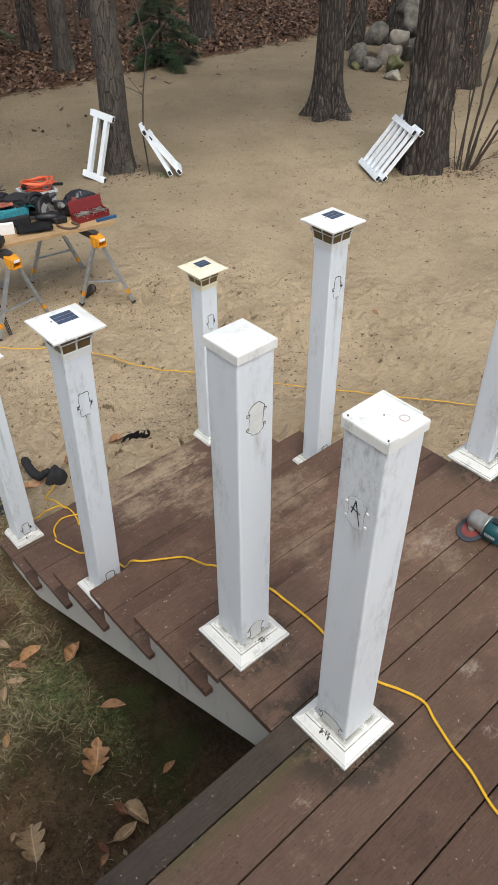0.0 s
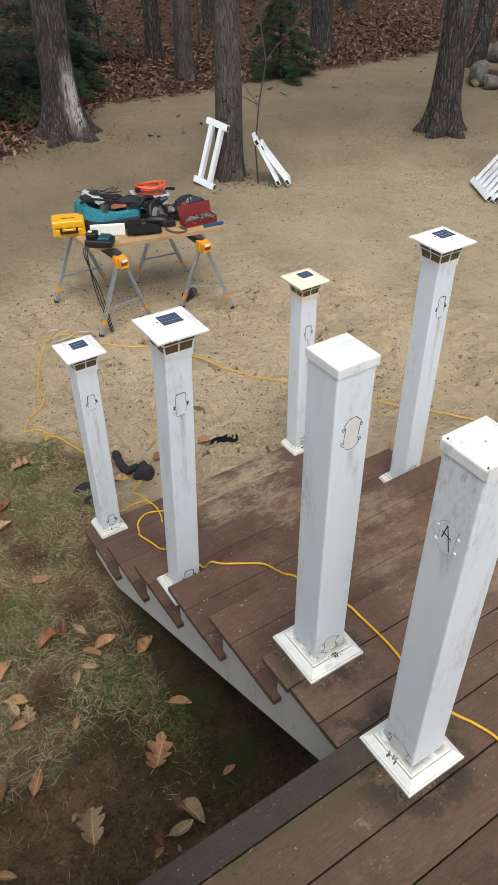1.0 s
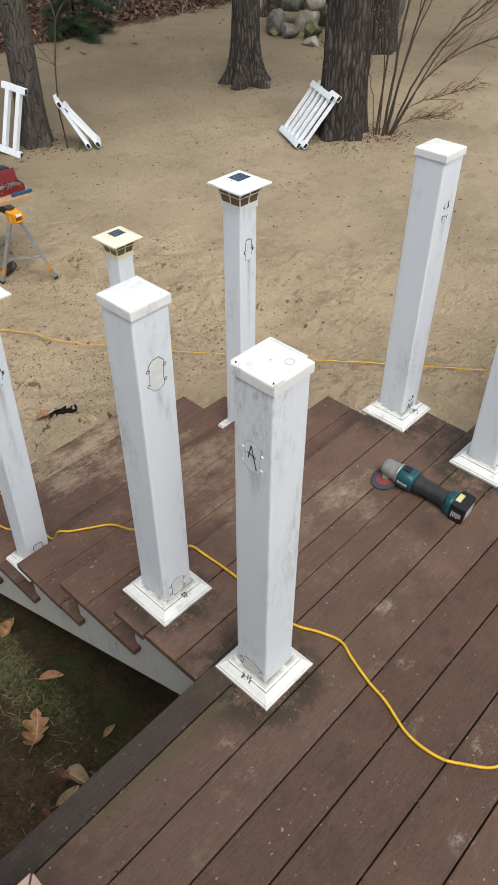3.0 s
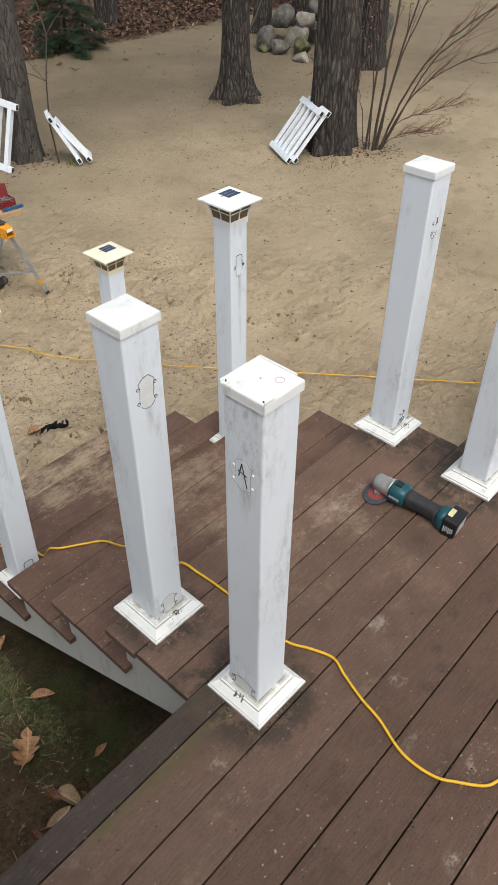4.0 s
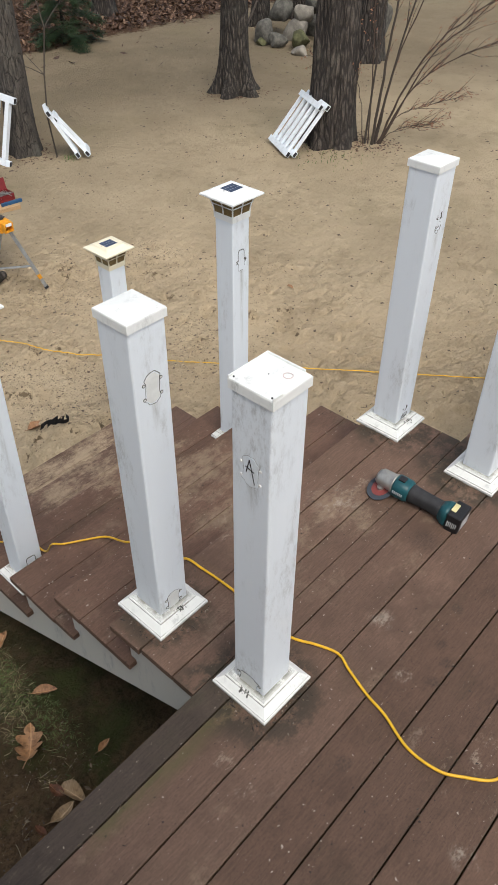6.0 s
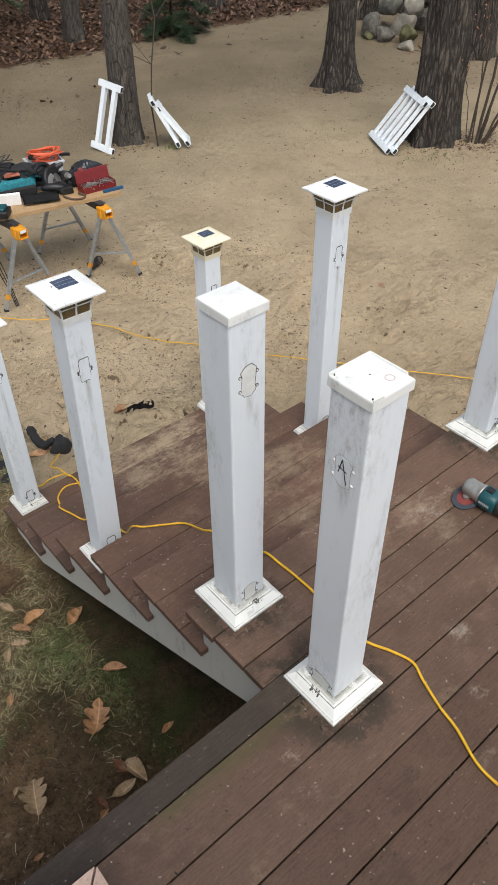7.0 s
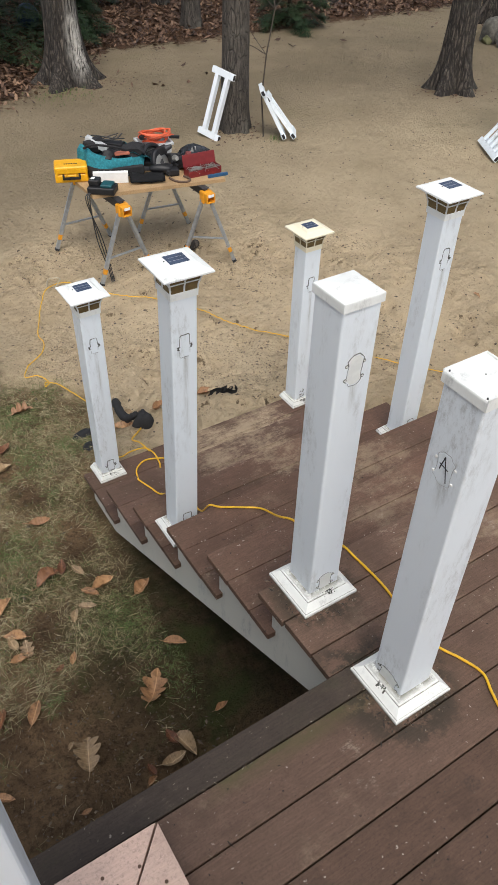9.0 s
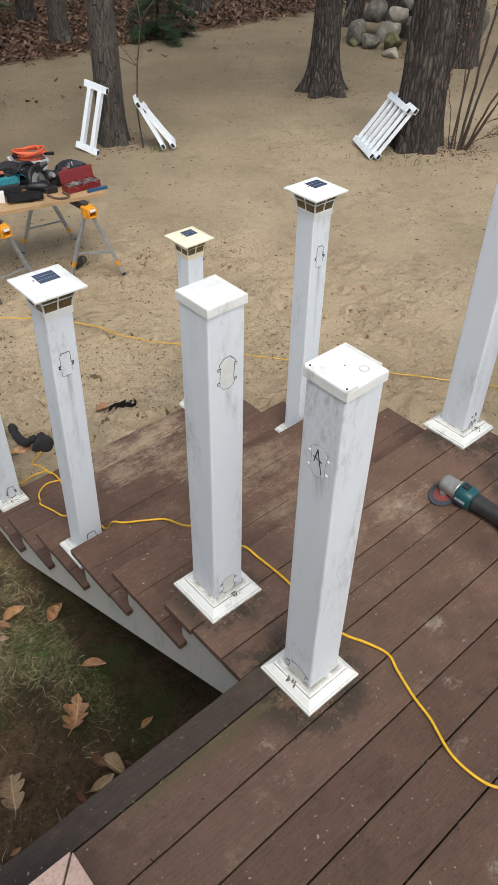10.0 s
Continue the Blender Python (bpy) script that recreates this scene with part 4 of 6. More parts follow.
for q in ((-0.0588, 0.0588, 0.0555, 0.0588), (0.0555, 0.0588, -0.040, 0.0553), (-0.0588, -0.030, -0.0588, -0.0565)):
    part("cap_lip", box(*q, 1.0645, 1.0715, 0.0008), TRIM, a_post, "loose raised edge of the cap")
ring = loft([disc_ring(0.0105, 1.0684, 24, 0.022, -0.026), disc_ring(0.0105, 1.0690, 24, 0.022, -0.026), disc_ring(0.0085, 1.0690, 24, 0.022, -0.026), disc_ring(0.0085, 1.0684, 24, 0.022, -0.026)], caps=False)
part("stain_ring", ring, plain("pinkish_stain", (0.72, 0.60, 0.57), 0.7, var=0.3), a_post, "faint pinkish ring")

# ---------------------------------------------------------------- the work table
TABLE = (1.98, 5.21, -11.0)
TOP = 0.69


def on_table(name, label, category, group=""):
    return thing(name, TABLE[0], TABLE[1], GZ, TABLE[2], label, category, group)


def bar(a, b, w, bm=None):
    """A square bar between two points."""
    a, b = Vector(a), Vector(b)
    own = box(-w, w, -w, w, 0, (b - a).length, w * 0.25)
    bmesh.ops.transform(own, verts=own.verts, matrix=Matrix.Translation(a) @ (b - a).to_track_quat("Z", "Y").to_matrix().to_4x4())
    return own if bm is None else joined(bm, own)


def sawhorse(front, back, feet, label):
    h = on_table("sawhorse", label, "sawhorse", "folding sawhorses under the plank")
    f, b = Vector((*front, 0.625)), Vector((*back, 0.625))
    way = (b - f).normalized()
    side = Vector((way.y, -way.x, 0))
    bm = bmesh.new()
    for z0, z1, w in ((-0.035, 0.035, 0.016), (0.028, 0.036, 0.030)):
        own = box(-w, w, 0, (b - f).length, z0, z1, 0.003)
        bmesh.ops.transform(own, verts=own.verts, matrix=Matrix.Translation(f) @ Matrix(((side.x, way.x, 0, 0), (side.y, way.y, 0, 0), (0, 0, 1, 0), (0, 0, 0, 1))))
        joined(bm, own)
    part("beam", bm, DARKSTEEL, h)
    for end, q in ((f, -1), (b, 1)):
        m = Matrix.Translation(end) @ Matrix(((side.x, way.x, 0, 0), (side.y, way.y, 0, 0), (0, 0, 1, 0), (0, 0, 0, 1)))
        bm = box(-0.045, 0.045, -0.03, 0.03, -0.075, 0.018, 0.010)
        joined(bm, box(-0.038, 0.038, q * 0.05 - 0.03, q * 0.05 + 0.03, -0.060, -0.050, 0.004))
        joined(bm, box(-0.038, 0.038, q * 0.05 - 0.03, q * 0.05 + 0.03, 0.004, 0.014, 0.004))
        for sx in (-0.038, 0.030):
            joined(bm, box(sx, sx + 0.009, q * 0.05 - 0.03, q * 0.05 + 0.03, -0.055, 0.01, 0.002))
        bmesh.ops.transform(bm, verts=bm.verts, matrix=m)
        br = part("end_bracket", bm, ORANGE, h, "orange plastic end bracket")
        lab = box(-0.025, 0.025, q * 0.0815 - 0.001, q * 0.0815 + 0.001, -0.01, 0.012)
        bmesh.ops.transform(lab, verts=lab.verts, matrix=m)
        part("sticker", lab, WHITECARD, br)
    for i, (x, y) in enumerate(feet):
        end = f if i < 2 else b
        start = end + side * (0.03 if i % 2 else -0.03) + Vector((0, 0, -0.05))
        low = Vector((x, y, 0.004))
        leg = part("leg", bar(start, low, 0.0145), STEEL, h)
        part("orange_grip", bar(start.lerp(low, 0.76), start.lerp(low, 0.84), 0.0150), ORANGE, leg, "orange sticker on the leg")
        part("foot", bar(start.lerp(low, 0.97), low + (low - start) * 0.004, 0.0175), RUBBER, leg)
    for i in (0, 2):
        a, c = Vector((*feet[i], 0)), Vector((*feet[i + 1], 0))
        end = f if i < 2 else b
        p = (end + Vector((0, 0, -0.05))).lerp(a, 0.62)
        q = (end + Vector((0, 0, -0.05))).lerp(c, 0.62)
        p.z = q.z = 0.22
        part("spreader", bar(p, q, 0.007), STEEL, h)
    return h


sawhorse((0.175, -0.12), (-0.03, 0.60), [(-0.053, -0.15), (0.41, 0.02), (-0.284, 0.576), (0.22, 0.69)], "grey steel folding sawhorse with orange brackets, standing on sand")
sawhorse((0.86, -0.09), (0.70, 0.64), [(0.705, 0.077), (1.10, -0.108), (0.46, 0.67), (0.955, 0.70)], "grey steel folding sawhorse with orange brackets, standing on sand")

plank = on_table("plank", "raw pine board laid across two sawhorses", "plank")
part("board", prism([(-0.09, 0.30), (-0.02, -0.02), (1.05, -0.02), (1.07, 0.63), (0.02, 0.66)], TOP - 0.028, TOP), PINE, plank)


def case_box():
    c = on_table("tool_case", "closed yellow plastic tool case with a black handle", "case")
    m = Matrix.Translation((-0.10, 0.36, TOP)) @ Matrix.Rotation(radians(-9), 4, "Z") @ Matrix.Scale(0.82, 4)
    lo, hi = box(-0.155, 0.155, -0.11, 0.11, 0.001, 0.075, 0.016, turn=m, seg=3), box(-0.155, 0.155, -0.11, 0.11, 0.078, 0.15, 0.022, turn=m, seg=3)
    part("lower_shell", lo, YELLOW, c)
    lid = part("lid", hi, YELLOW, c)
    for x in (-0.14, -0.05, 0.04, 0.13):
        part("rib", box(x, x + 0.016, -0.114, -0.09, 0.02, 0.13, 0.004, turn=m), YELLOW, lid)
    bm = box(-0.085, 0.085, -0.135, -0.122, 0.035, 0.062, 0.006, turn=m)
    for x in (-0.085, 0.065):
        box(x, x + 0.02, -0.13, -0.10, 0.035, 0.085, 0.004, bm, turn=m)
    part("handle", bm, BLACK, c, "black handle")
    bm = bmesh.new()
    for i in range(6):
        box(-0.06 + 0.021 * i, -0.043 + 0.021 * i, -0.035, -0.015, 0.150, 0.1508, 0.0, bm, turn=m)
    part("lettering_bar", bm, BLACK, lid)


case_box()


def tool_bag():
    """A gaping canvas bag: a rounded wall, open at the top, with tools in it."""
    g = on_table("tool_bag", "open teal and grey canvas tool bag full of tools", "bag")
    cx, cy = 0.26, 0.40
    rings = []
    for z, rx, ry in ((0.0, 0.25, 0.13), (0.02, 0.262, 0.145), (0.075, 0.265, 0.15), (0.115, 0.26, 0.145), (0.145, 0.245, 0.13)):
        ring = []
        for i in range(28):
            a = 2 * math.pi * i / 28
            lift = 0.10 * max(0, -math.cos(a)) * (z / 0.19) + 0.02 * noise.noise((i * 0.5, z * 9, 2.0))
            sag = 1 + 0.22 * noise.noise((math.cos(a) * 2, math.sin(a) * 2, z * 12))
            ring.append((cx + rx * sag * math.copysign(abs(math.cos(a)) ** 0.7, math.cos(a)), cy + ry * sag * math.copysign(abs(math.sin(a)) ** 0.8, math.sin(a)), TOP + 0.001 + z + lift))
        rings.append(ring)
    inner = [[(cx + (x - cx) * 0.88, cy + (y - cy) * 0.84, z - 0.01) for x, y, z in rings[-1]], [(cx + (x - cx) * 0.8, cy + (y - cy) * 0.75, z - 0.09) for x, y, z in rings[-1]]]
    part("lower_wall", loft(rings[:3], caps=False), GREYCLOTH, g, smooth=True)
    part("upper_wall", loft(rings[2:] + inner, caps=False), TEALCLOTH, g, "teal canvas rim", smooth=True)
    part("lining", loft([inner[1], [(cx + (x - cx) * 0.3, cy + (y - cy) * 0.3, z - 0.01) for x, y, z in inner[1]]], caps=True), BLACKCLOTH, g)
    flap = []
    for i in range(8):
        t = i / 7
        flap.append([(0.36 + 0.19 * t, 0.29 + 0.26 * s - 0.04 * t, TOP + 0.17 - 0.10 * t + 0.035 * math.sin(3 * s + 2 * t) + 0.02 * noise.noise((t * 3, s * 3, 0))) for s in (0, 0.2, 0.4, 0.6, 0.8, 1)])
    bm = loft(flap, closed=False, caps=False)
    bmesh.ops.solidify(bm, geom=bm.faces[:], thickness=0.006)
    part("flap", bm, TEALCLOTH, g, "teal flap folded open", smooth=True)
    part("strap", tube(smooth_path([(0.02, 0.36, TOP + 0.22), (0.08, 0.27, TOP + 0.27), (0.25, 0.25, TOP + 0.24), (0.33, 0.28, TOP + 0.20)]), 0.010, 6), BLACKCLOTH, g, "black carrying strap")
    part("front_pocket", box(0.20, 0.46, 0.236, 0.275, TOP + 0.008, TOP + 0.085, 0.02, seg=3), BLACKCLOTH, g, "black front pocket")
    part("salmon_cloth", box(0.24, 0.36, 0.27, 0.33, TOP + 0.165, TOP + 0.185, 0.008), plain("salmon_cloth", (0.5, 0.16, 0.10), 0.9), g)
    for k, (x, y, z, sx, sy, sz, mat) in enumerate(((0.12, 0.42, 0.22, 0.09, 0.07, 0.06, BLACKCLOTH), (0.27, 0.43, 0.17, 0.11, 0.08, 0.06, BLACK), (0.40, 0.36, 0.17, 0.10, 0.09, 0.06, BLACKCLOTH), (0.20, 0.32, 0.15, 0.08, 0.05, 0.06, BLACK))):
        bm = bmesh.new()
        bmesh.ops.create_icosphere(bm, subdivisions=2, radius=1.0)
        for v in bm.verts:
            f = 1 + 0.4 * noise.noise(v.co * 1.6 + Vector((k * 5, 0, 0)))
            v.co = Vector((x + v.co.x * sx * f, y + v.co.y * sy * f, TOP + z + v.co.z * sz * f))
        part("bundled_tool", bm, mat, g)
    part("grey_grip", bar((0.06, 0.44, TOP + 0.27), (0.20, 0.33, TOP + 0.20), 0.024), CLEAR, g)
    part("drill_body", bar((0.16, 0.46, TOP + 0.20), (0.33, 0.38, TOP + 0.19), 0.034), BLACK, g)
    for i in range(4):
        r = random.Random(i)
        pts = [(0.05 + 0.10 * k + r.uniform(-0.04, 0.04), 0.42 + r.uniform(-0.1, 0.08), TOP + 0.24 + r.uniform(-0.01, 0.05)) for k in range(4)]
        part("tool_cable", tube(smooth_path(pts), 0.0045, 6), BLACKCORD, g)


tool_bag()

card = on_table("white_box", "white flat carton lying on the plank", "box")
part("carton", box(0.0, 0.27, 0.150, 0.190, TOP + 0.001, TOP + 0.085, 0.004, turn=Matrix.Translation((0, 0.05, 0)) @ Matrix.Rotation(radians(-14), 4, "Z")), WHITECARD, card)

charger = on_table("battery_charger", "black and teal battery charger with a cable", "charger")
m = Matrix.Translation((0.065, 0.02, TOP)) @ Matrix.Rotation(radians(-28), 4, "Z")
part("body", box(-0.10, 0.11, -0.065, 0.07, 0.001, 0.055, 0.014, turn=m, seg=3), BLACK, charger)
part("battery", box(-0.095, -0.015, -0.03, 0.06, 0.055, 0.098, 0.012, turn=m, seg=3), BLACK, charger)
part("sticker", box(-0.085, -0.055, 0.0, 0.035, 0.098, 0.0990, turn=m), WHITECARD, charger)
part("slope", box(0.0, 0.09, -0.05, 0.055, 0.05, 0.075, 0.012, turn=m, seg=3), TEAL, charger)
bm = bmesh.new()
for i in range(3):
    tube(smooth_path([(0.0 + 0.01 * i, 0.02, TOP + 0.01), (-0.045 - 0.015 * i, -0.02, TOP - 0.02), (-0.03 + 0.02 * i, -0.04, 0.35), (0.02 + 0.012 * i, -0.09, 0.12), (0.035 + 0.01 * i, -0.13, 0.01)]), 0.0045, 6, bm)
part("cable", bm, BLACKCORD, charger)

pouch = on_table("black_pouch", "limp black cloth pouch lying on the plank", "pouch")
rows = []
for i in range(9):
    t = i / 8
    rows.append([(0.30 + 0.27 * s + 0.03 * t, 0.07 + 0.17 * t - 0.04 * s, TOP + 0.02 + 0.035 * math.sin(math.pi * t) + 0.018 * noise.noise((s * 4, t * 4, 5))) for s in [k / 10 for k in range(11)]])
bm = loft(rows, closed=False, caps=False)
bmesh.ops.solidify(bm, geom=bm.faces[:], thickness=0.014)
part("cloth", bm, BLACKCLOTH, pouch, smooth=True)


def circular_saw():
    s = on_table("power_saw", "black hand-held power saw lying on its side", "saw")
    m = Matrix.Translation((0.60, 0.30, TOP + 0.08)) @ Matrix.Rotation(radians(35), 4, "Z") @ Matrix.Rotation(radians(70), 4, "X")
    def put(bm):
        bmesh.ops.transform(bm, verts=bm.verts, matrix=m)
        return bm
    part("blade_guard", put(loft([disc_ring(0.085, -0.02, 24), disc_ring(0.092, -0.012, 24), disc_ring(0.092, 0.018, 24), disc_ring(0.08, 0.026, 24)])), BLACK, s)
    part("blade", put(loft([disc_ring(0.078, 0.0262, 24, 0, -0.03), disc_ring(0.078, 0.028, 24, 0, -0.03)])), ALU, s, "bright steel blade")
    part("motor", put(tube([(0, 0.02, -0.02), (0, 0.02, -0.12), (0, 0.02, -0.125)], [0.048, 0.044, 0.03], 16)), BLACK, s)
    part("grip", put(tube(smooth_path([(0.08, 0.02, -0.05), (0.07, 0.10, -0.05), (-0.02, 0.13, -0.05), (-0.11, 0.09, -0.05)]), [0.018] * 24 + [0.02], 10)), BLACK, s)
    part("shoe", put(box(-0.14, 0.13, -0.10, -0.094, -0.08, 0.05, 0.002)), ALU, s, "steel base shoe")
    return s


circular_saw()
for k, (a, b, w) in enumerate((((0.52, 0.36, 0.10), (0.66, 0.30, 0.17), 0.030), ((0.70, 0.40, 0.06), (0.72, 0.26, 0.10), 0.034), ((0.56, 0.20, 0.035), (0.66, 0.24, 0.045), 0.030), ((0.50, 0.30, 0.05), (0.57, 0.42, 0.09), 0.032))):
    t = on_table("hand_tool", "black plastic hand tool in the heap on the plank", "tool", "black tools heaped on the plank")
    part("body", bar((a[0], a[1], TOP + a[2]), (b[0], b[1], TOP + b[2]), w), BLACK, t)
    part("nose", tube([(b[0], b[1], TOP + b[2]), (b[0] + (b[0] - a[0]) * 0.3, b[1] + (b[1] - a[1]) * 0.3, TOP + b[2] + (b[2] - a[2]) * 0.3)], [w * 0.8, w * 0.5], 10), ALU if k % 2 else DARKSTEEL, t)
    mid = ((a[0] + b[0]) / 2, (a[1] + b[1]) / 2)
    part("grip", bar((mid[0], mid[1], TOP + (a[2] + b[2]) / 2), (mid[0] + 0.03, mid[1] - 0.08, TOP + 0.03), w * 0.6), RUBBER, t)
drill = on_table("cordless_driver", "black cordless driver lying on the plank", "drill")
part("body", tube(smooth_path([(0.50, 0.24, TOP + 0.05), (0.58, 0.20, TOP + 0.055), (0.66, 0.17, TOP + 0.05)], 4), [0.020, 0.026, 0.030, 0.032, 0.033, 0.032, 0.030, 0.024, 0.018], 12), BLACK, drill, smooth=True)
part("grip", bar((0.60, 0.19, TOP + 0.04), (0.66, 0.27, TOP + 0.03), 0.019), BLACK, drill)
part("battery", box(0.64, 0.72, 0.14, 0.22, TOP + 0.001, TOP + 0.055, 0.01), BLACK, drill)
part("chuck", bar((0.50, 0.24, TOP + 0.05), (0.46, 0.26, TOP + 0.048), 0.013), DARKSTEEL, drill)

tape_loop = on_table("strap_loop", "brown leather strap loop hanging at the plank's edge", "strap")
part("loop", tube(smooth_path([(0.62, 0.10, TOP + 0.012), (0.66, 0.02, TOP + 0.010), (0.73, -0.01, TOP + 0.010), (0.77, 0.03, TOP + 0.012), (0.74, 0.10, TOP + 0.012)]), 0.009, 6), plain("leather", (0.12, 0.075, 0.05), 0.8), tape_loop)

tub = on_table("plastic_tub", "cloudy white plastic tub", "tub")
sq = lambda h, k, z: [(0.62 + sx * h, 0.52 + sy * k, TOP + z) for sx, sy in ((-1, -1), (1, -1), (1, 1), (-1, 1))]
part("wall", loft([sq(0.11, 0.08, 0.001), sq(0.13, 0.095, 0.15), sq(0.142, 0.105, 0.152), sq(0.142, 0.105, 0.168), sq(0.125, 0.09, 0.168), sq(0.11, 0.08, 0.02)]), CLEAR, tub)
coil = on_table("orange_cord_coil", "coiled orange extension cord heaped in a plastic tub", "extension cord")
r = random.Random(3)
for i in range(9):
    cx, cy, rr = 0.64 + r.uniform(-0.03, 0.05), 0.52 + r.uniform(-0.02, 0.02), r.uniform(0.07, 0.115)
    part("loop", tube(smooth_path([(cx + rr * 1.15 * math.cos(a), cy + rr * 0.7 * math.sin(a), TOP + 0.165 + 0.009 * i + 0.012 * math.sin(2 * a + i)) for a in [radians(45 * k) for k in range(9)]], 4), 0.0062, 6), ORANGECORD, coil)
part("plug", bar((0.55, 0.50, TOP + 0.22), (0.50, 0.47, TOP + 0.21), 0.016), BLACK, coil)
part("plug", bar((0.74, 0.47, TOP + 0.20), (0.82, 0.45, TOP + 0.195), 0.011), BLACK, coil)

bag2 = on_table("plastic_sack", "crumpled dark plastic bag of hardware", "bag")
rings = []
for z, q in ((0, 0.9), (0.04, 1.0), (0.09, 0.95), (0.12, 0.7), (0.15, 0.35), (0.16, 0.1)):
    rings.append([(0.90 + 0.15 * q * math.cos(a) * (1 + 0.7 * noise.noise((math.cos(a) * 2, math.sin(a) * 2, z * 25 + 1))), 0.36 + 0.10 * q * math.sin(a) * (1 + 0.7 * noise.noise((math.cos(a) * 2, math.sin(a) * 2, z * 25 + 6))), TOP + 0.001 + z) for a in [2 * math.pi * i / 22 for i in range(22)]])
part("film", loft(rings), plain("dark_film", (0.022, 0.024, 0.028), 0.16, var=0.6, scale=14), bag2)
gl = on_table("power_tool", "black power tool with a red knob", "tool")
part("body", bar((0.73, 0.30, TOP + 0.05), (0.84, 0.24, TOP + 0.07), 0.04), BLACK, gl)
part("knob", loft([disc_ring(0.028, TOP + 0.105, 14, 0.83, 0.25), disc_ring(0.03, TOP + 0.115, 14, 0.83, 0.25), disc_ring(0.022, TOP + 0.14, 14, 0.83, 0.25)]), REDDISC, gl, "red knob")

redbox = on_table("red_tool_tin", "open dark red metal tin full of screws", "tin")
m = Matrix.Translation((0.91, 0.135, TOP)) @ Matrix.Rotation(radians(9), 4, "Z")
bm = bmesh.new()
for q in ((-0.145, 0.145, -0.05, -0.046, 0.001, 0.05), (-0.145, 0.145, 0.046, 0.05, 0.001, 0.06), (-0.145, -0.141, -0.046, 0.046, 0.001, 0.055), (0.141, 0.145, -0.046, 0.046, 0.001, 0.055), (-0.141, 0.141, -0.046, 0.046, 0.001, 0.006)):
    box(*q, 0.001, bm, turn=m)
part("body", bm, RED, redbox)
part("lid", box(-0.145, 0.145, -0.004, 0.004, 0, 0.09, 0.003, turn=m @ Matrix.Translation((0, 0.056, 0.055)) @ Matrix.Rotation(radians(-12), 4, "X")), RED, redbox, "raised red lid")
screws = on_table("screws", "loose bright screws heaped in the tin", "screws", "")
screws["kind"] = "stuff"
bm = bmesh.new()
r = random.Random(9)
for i in range(70):
    p = m @ Vector((r.uniform(-0.12, 0.12), r.uniform(-0.038, 0.038), 0.03 + r.uniform(0, 0.03)))
    d = Vector((r.uniform(-1, 1), r.uniform(-1, 1), r.uniform(-0.3, 0.3))).normalized() * r.uniform(0.02, 0.035)
    tube([p - d, p + d], 0.003, 4, bm)
part("screw_heap", bm, ALU, screws)
blue = on_table("blue_level", "short blue metal bar lying on the plank's end", "bar")
part("bar", bar((0.92, 0.03, TOP + 0.012), (1.09, 0.045, TOP + 0.012), 0.0115), BLUE, blue)

# ---------------------------------------------------------------- railing panels leaning on trees
def railing_panel(width, count, length, label, thick=0.017, inset=0.12):
    """Two rails joined by balusters; local z runs along the balusters."""
    p = thing("balustrade", 0, 0, 0, 0, label, "balustrade", "loose white balustrade panels")
    for z in (0, length):
        bm = box(-width / 2, width / 2, -0.024, 0.024, z - 0.034, z + 0.034, 0.006)
        rail = part("rail", bm, VINYL, p)
        # black plates stand for the shade inside the hollow rail ends
        for sx in (-1, 1):
            part("rail_end", box(sx * (width / 2 - 0.001) - 0.002, sx * (width / 2 - 0.001) + 0.002, -0.016, 0.016, z - 0.026, z + 0.026), INK_AND_HOLLOW, rail, "black plate for the shade inside the open rail end")
    for i in range(count):
        x = (i - (count - 1) / 2) * (width - inset) / max(1, count - 1)
        part("baluster", box(x - thick, x + thick, -thick, thick, 0.032, length - 0.032, 0.003), VINYL, p)
    return p


def lean(p, foot, top, across):
    """Stands a panel from foot to top (its rails' middles), its rails along across."""
    foot, top, across = Vector(foot), Vector(top), Vector(across)
    z = (top - foot).normalized()
    x = (across - z * across.dot(z)).normalized()
    y = z.cross(x)
    p.matrix_world = Matrix.Translation(foot) @ Matrix((x, y, z)).transposed().to_4x4()
    return p


lean(railing_panel(0.32, 2, 0.66, "narrow white vinyl balustrade panel leaning on a tree", 0.026, 0.17), (4.36, 7.62, GZ + 0.045), (4.545, 7.585, GZ + 0.69), (0.10, -0.32, 0.0))
lean(railing_panel(0.36, 3, 0.52, "white vinyl balustrade panel slanting against a tree", 0.02), (5.13, 7.24, GZ + 0.05), (4.92, 7.39, GZ + 0.52), (0.13, 0.30, 0.05))
lean(railing_panel(0.36, 3, 0.48, "white vinyl balustrade panel slanting against a tree", 0.02), (5.24, 7.18, GZ + 0.05), (5.00, 7.39, GZ + 0.44), (0.13, 0.30, 0.05))
lean(railing_panel(0.62, 5, 0.60, "white vinyl balustrade panel tilted against a tree trunk"), (6.885, 5.665, GZ + 0.045), (7.205, 5.478, GZ + 0.525), (0.5, 0.87, 0.0))
lean(railing_panel(0.62, 5, 0.60, "white vinyl balustrade panel tilted against a tree trunk"), (6.93, 5.60, GZ + 0.045), (7.265, 5.405, GZ + 0.55), (0.5, 0.87, 0.0))

# ---------------------------------------------------------------- cords
def cord(name, points, mat, r, label, steps=6):
    c = thing(name, 0, 0, 0, 0, label, "extension cord")
    part("cable", tube(smooth_path(points, steps) if steps else points, r, 8), mat, c, smooth=True)
    return c


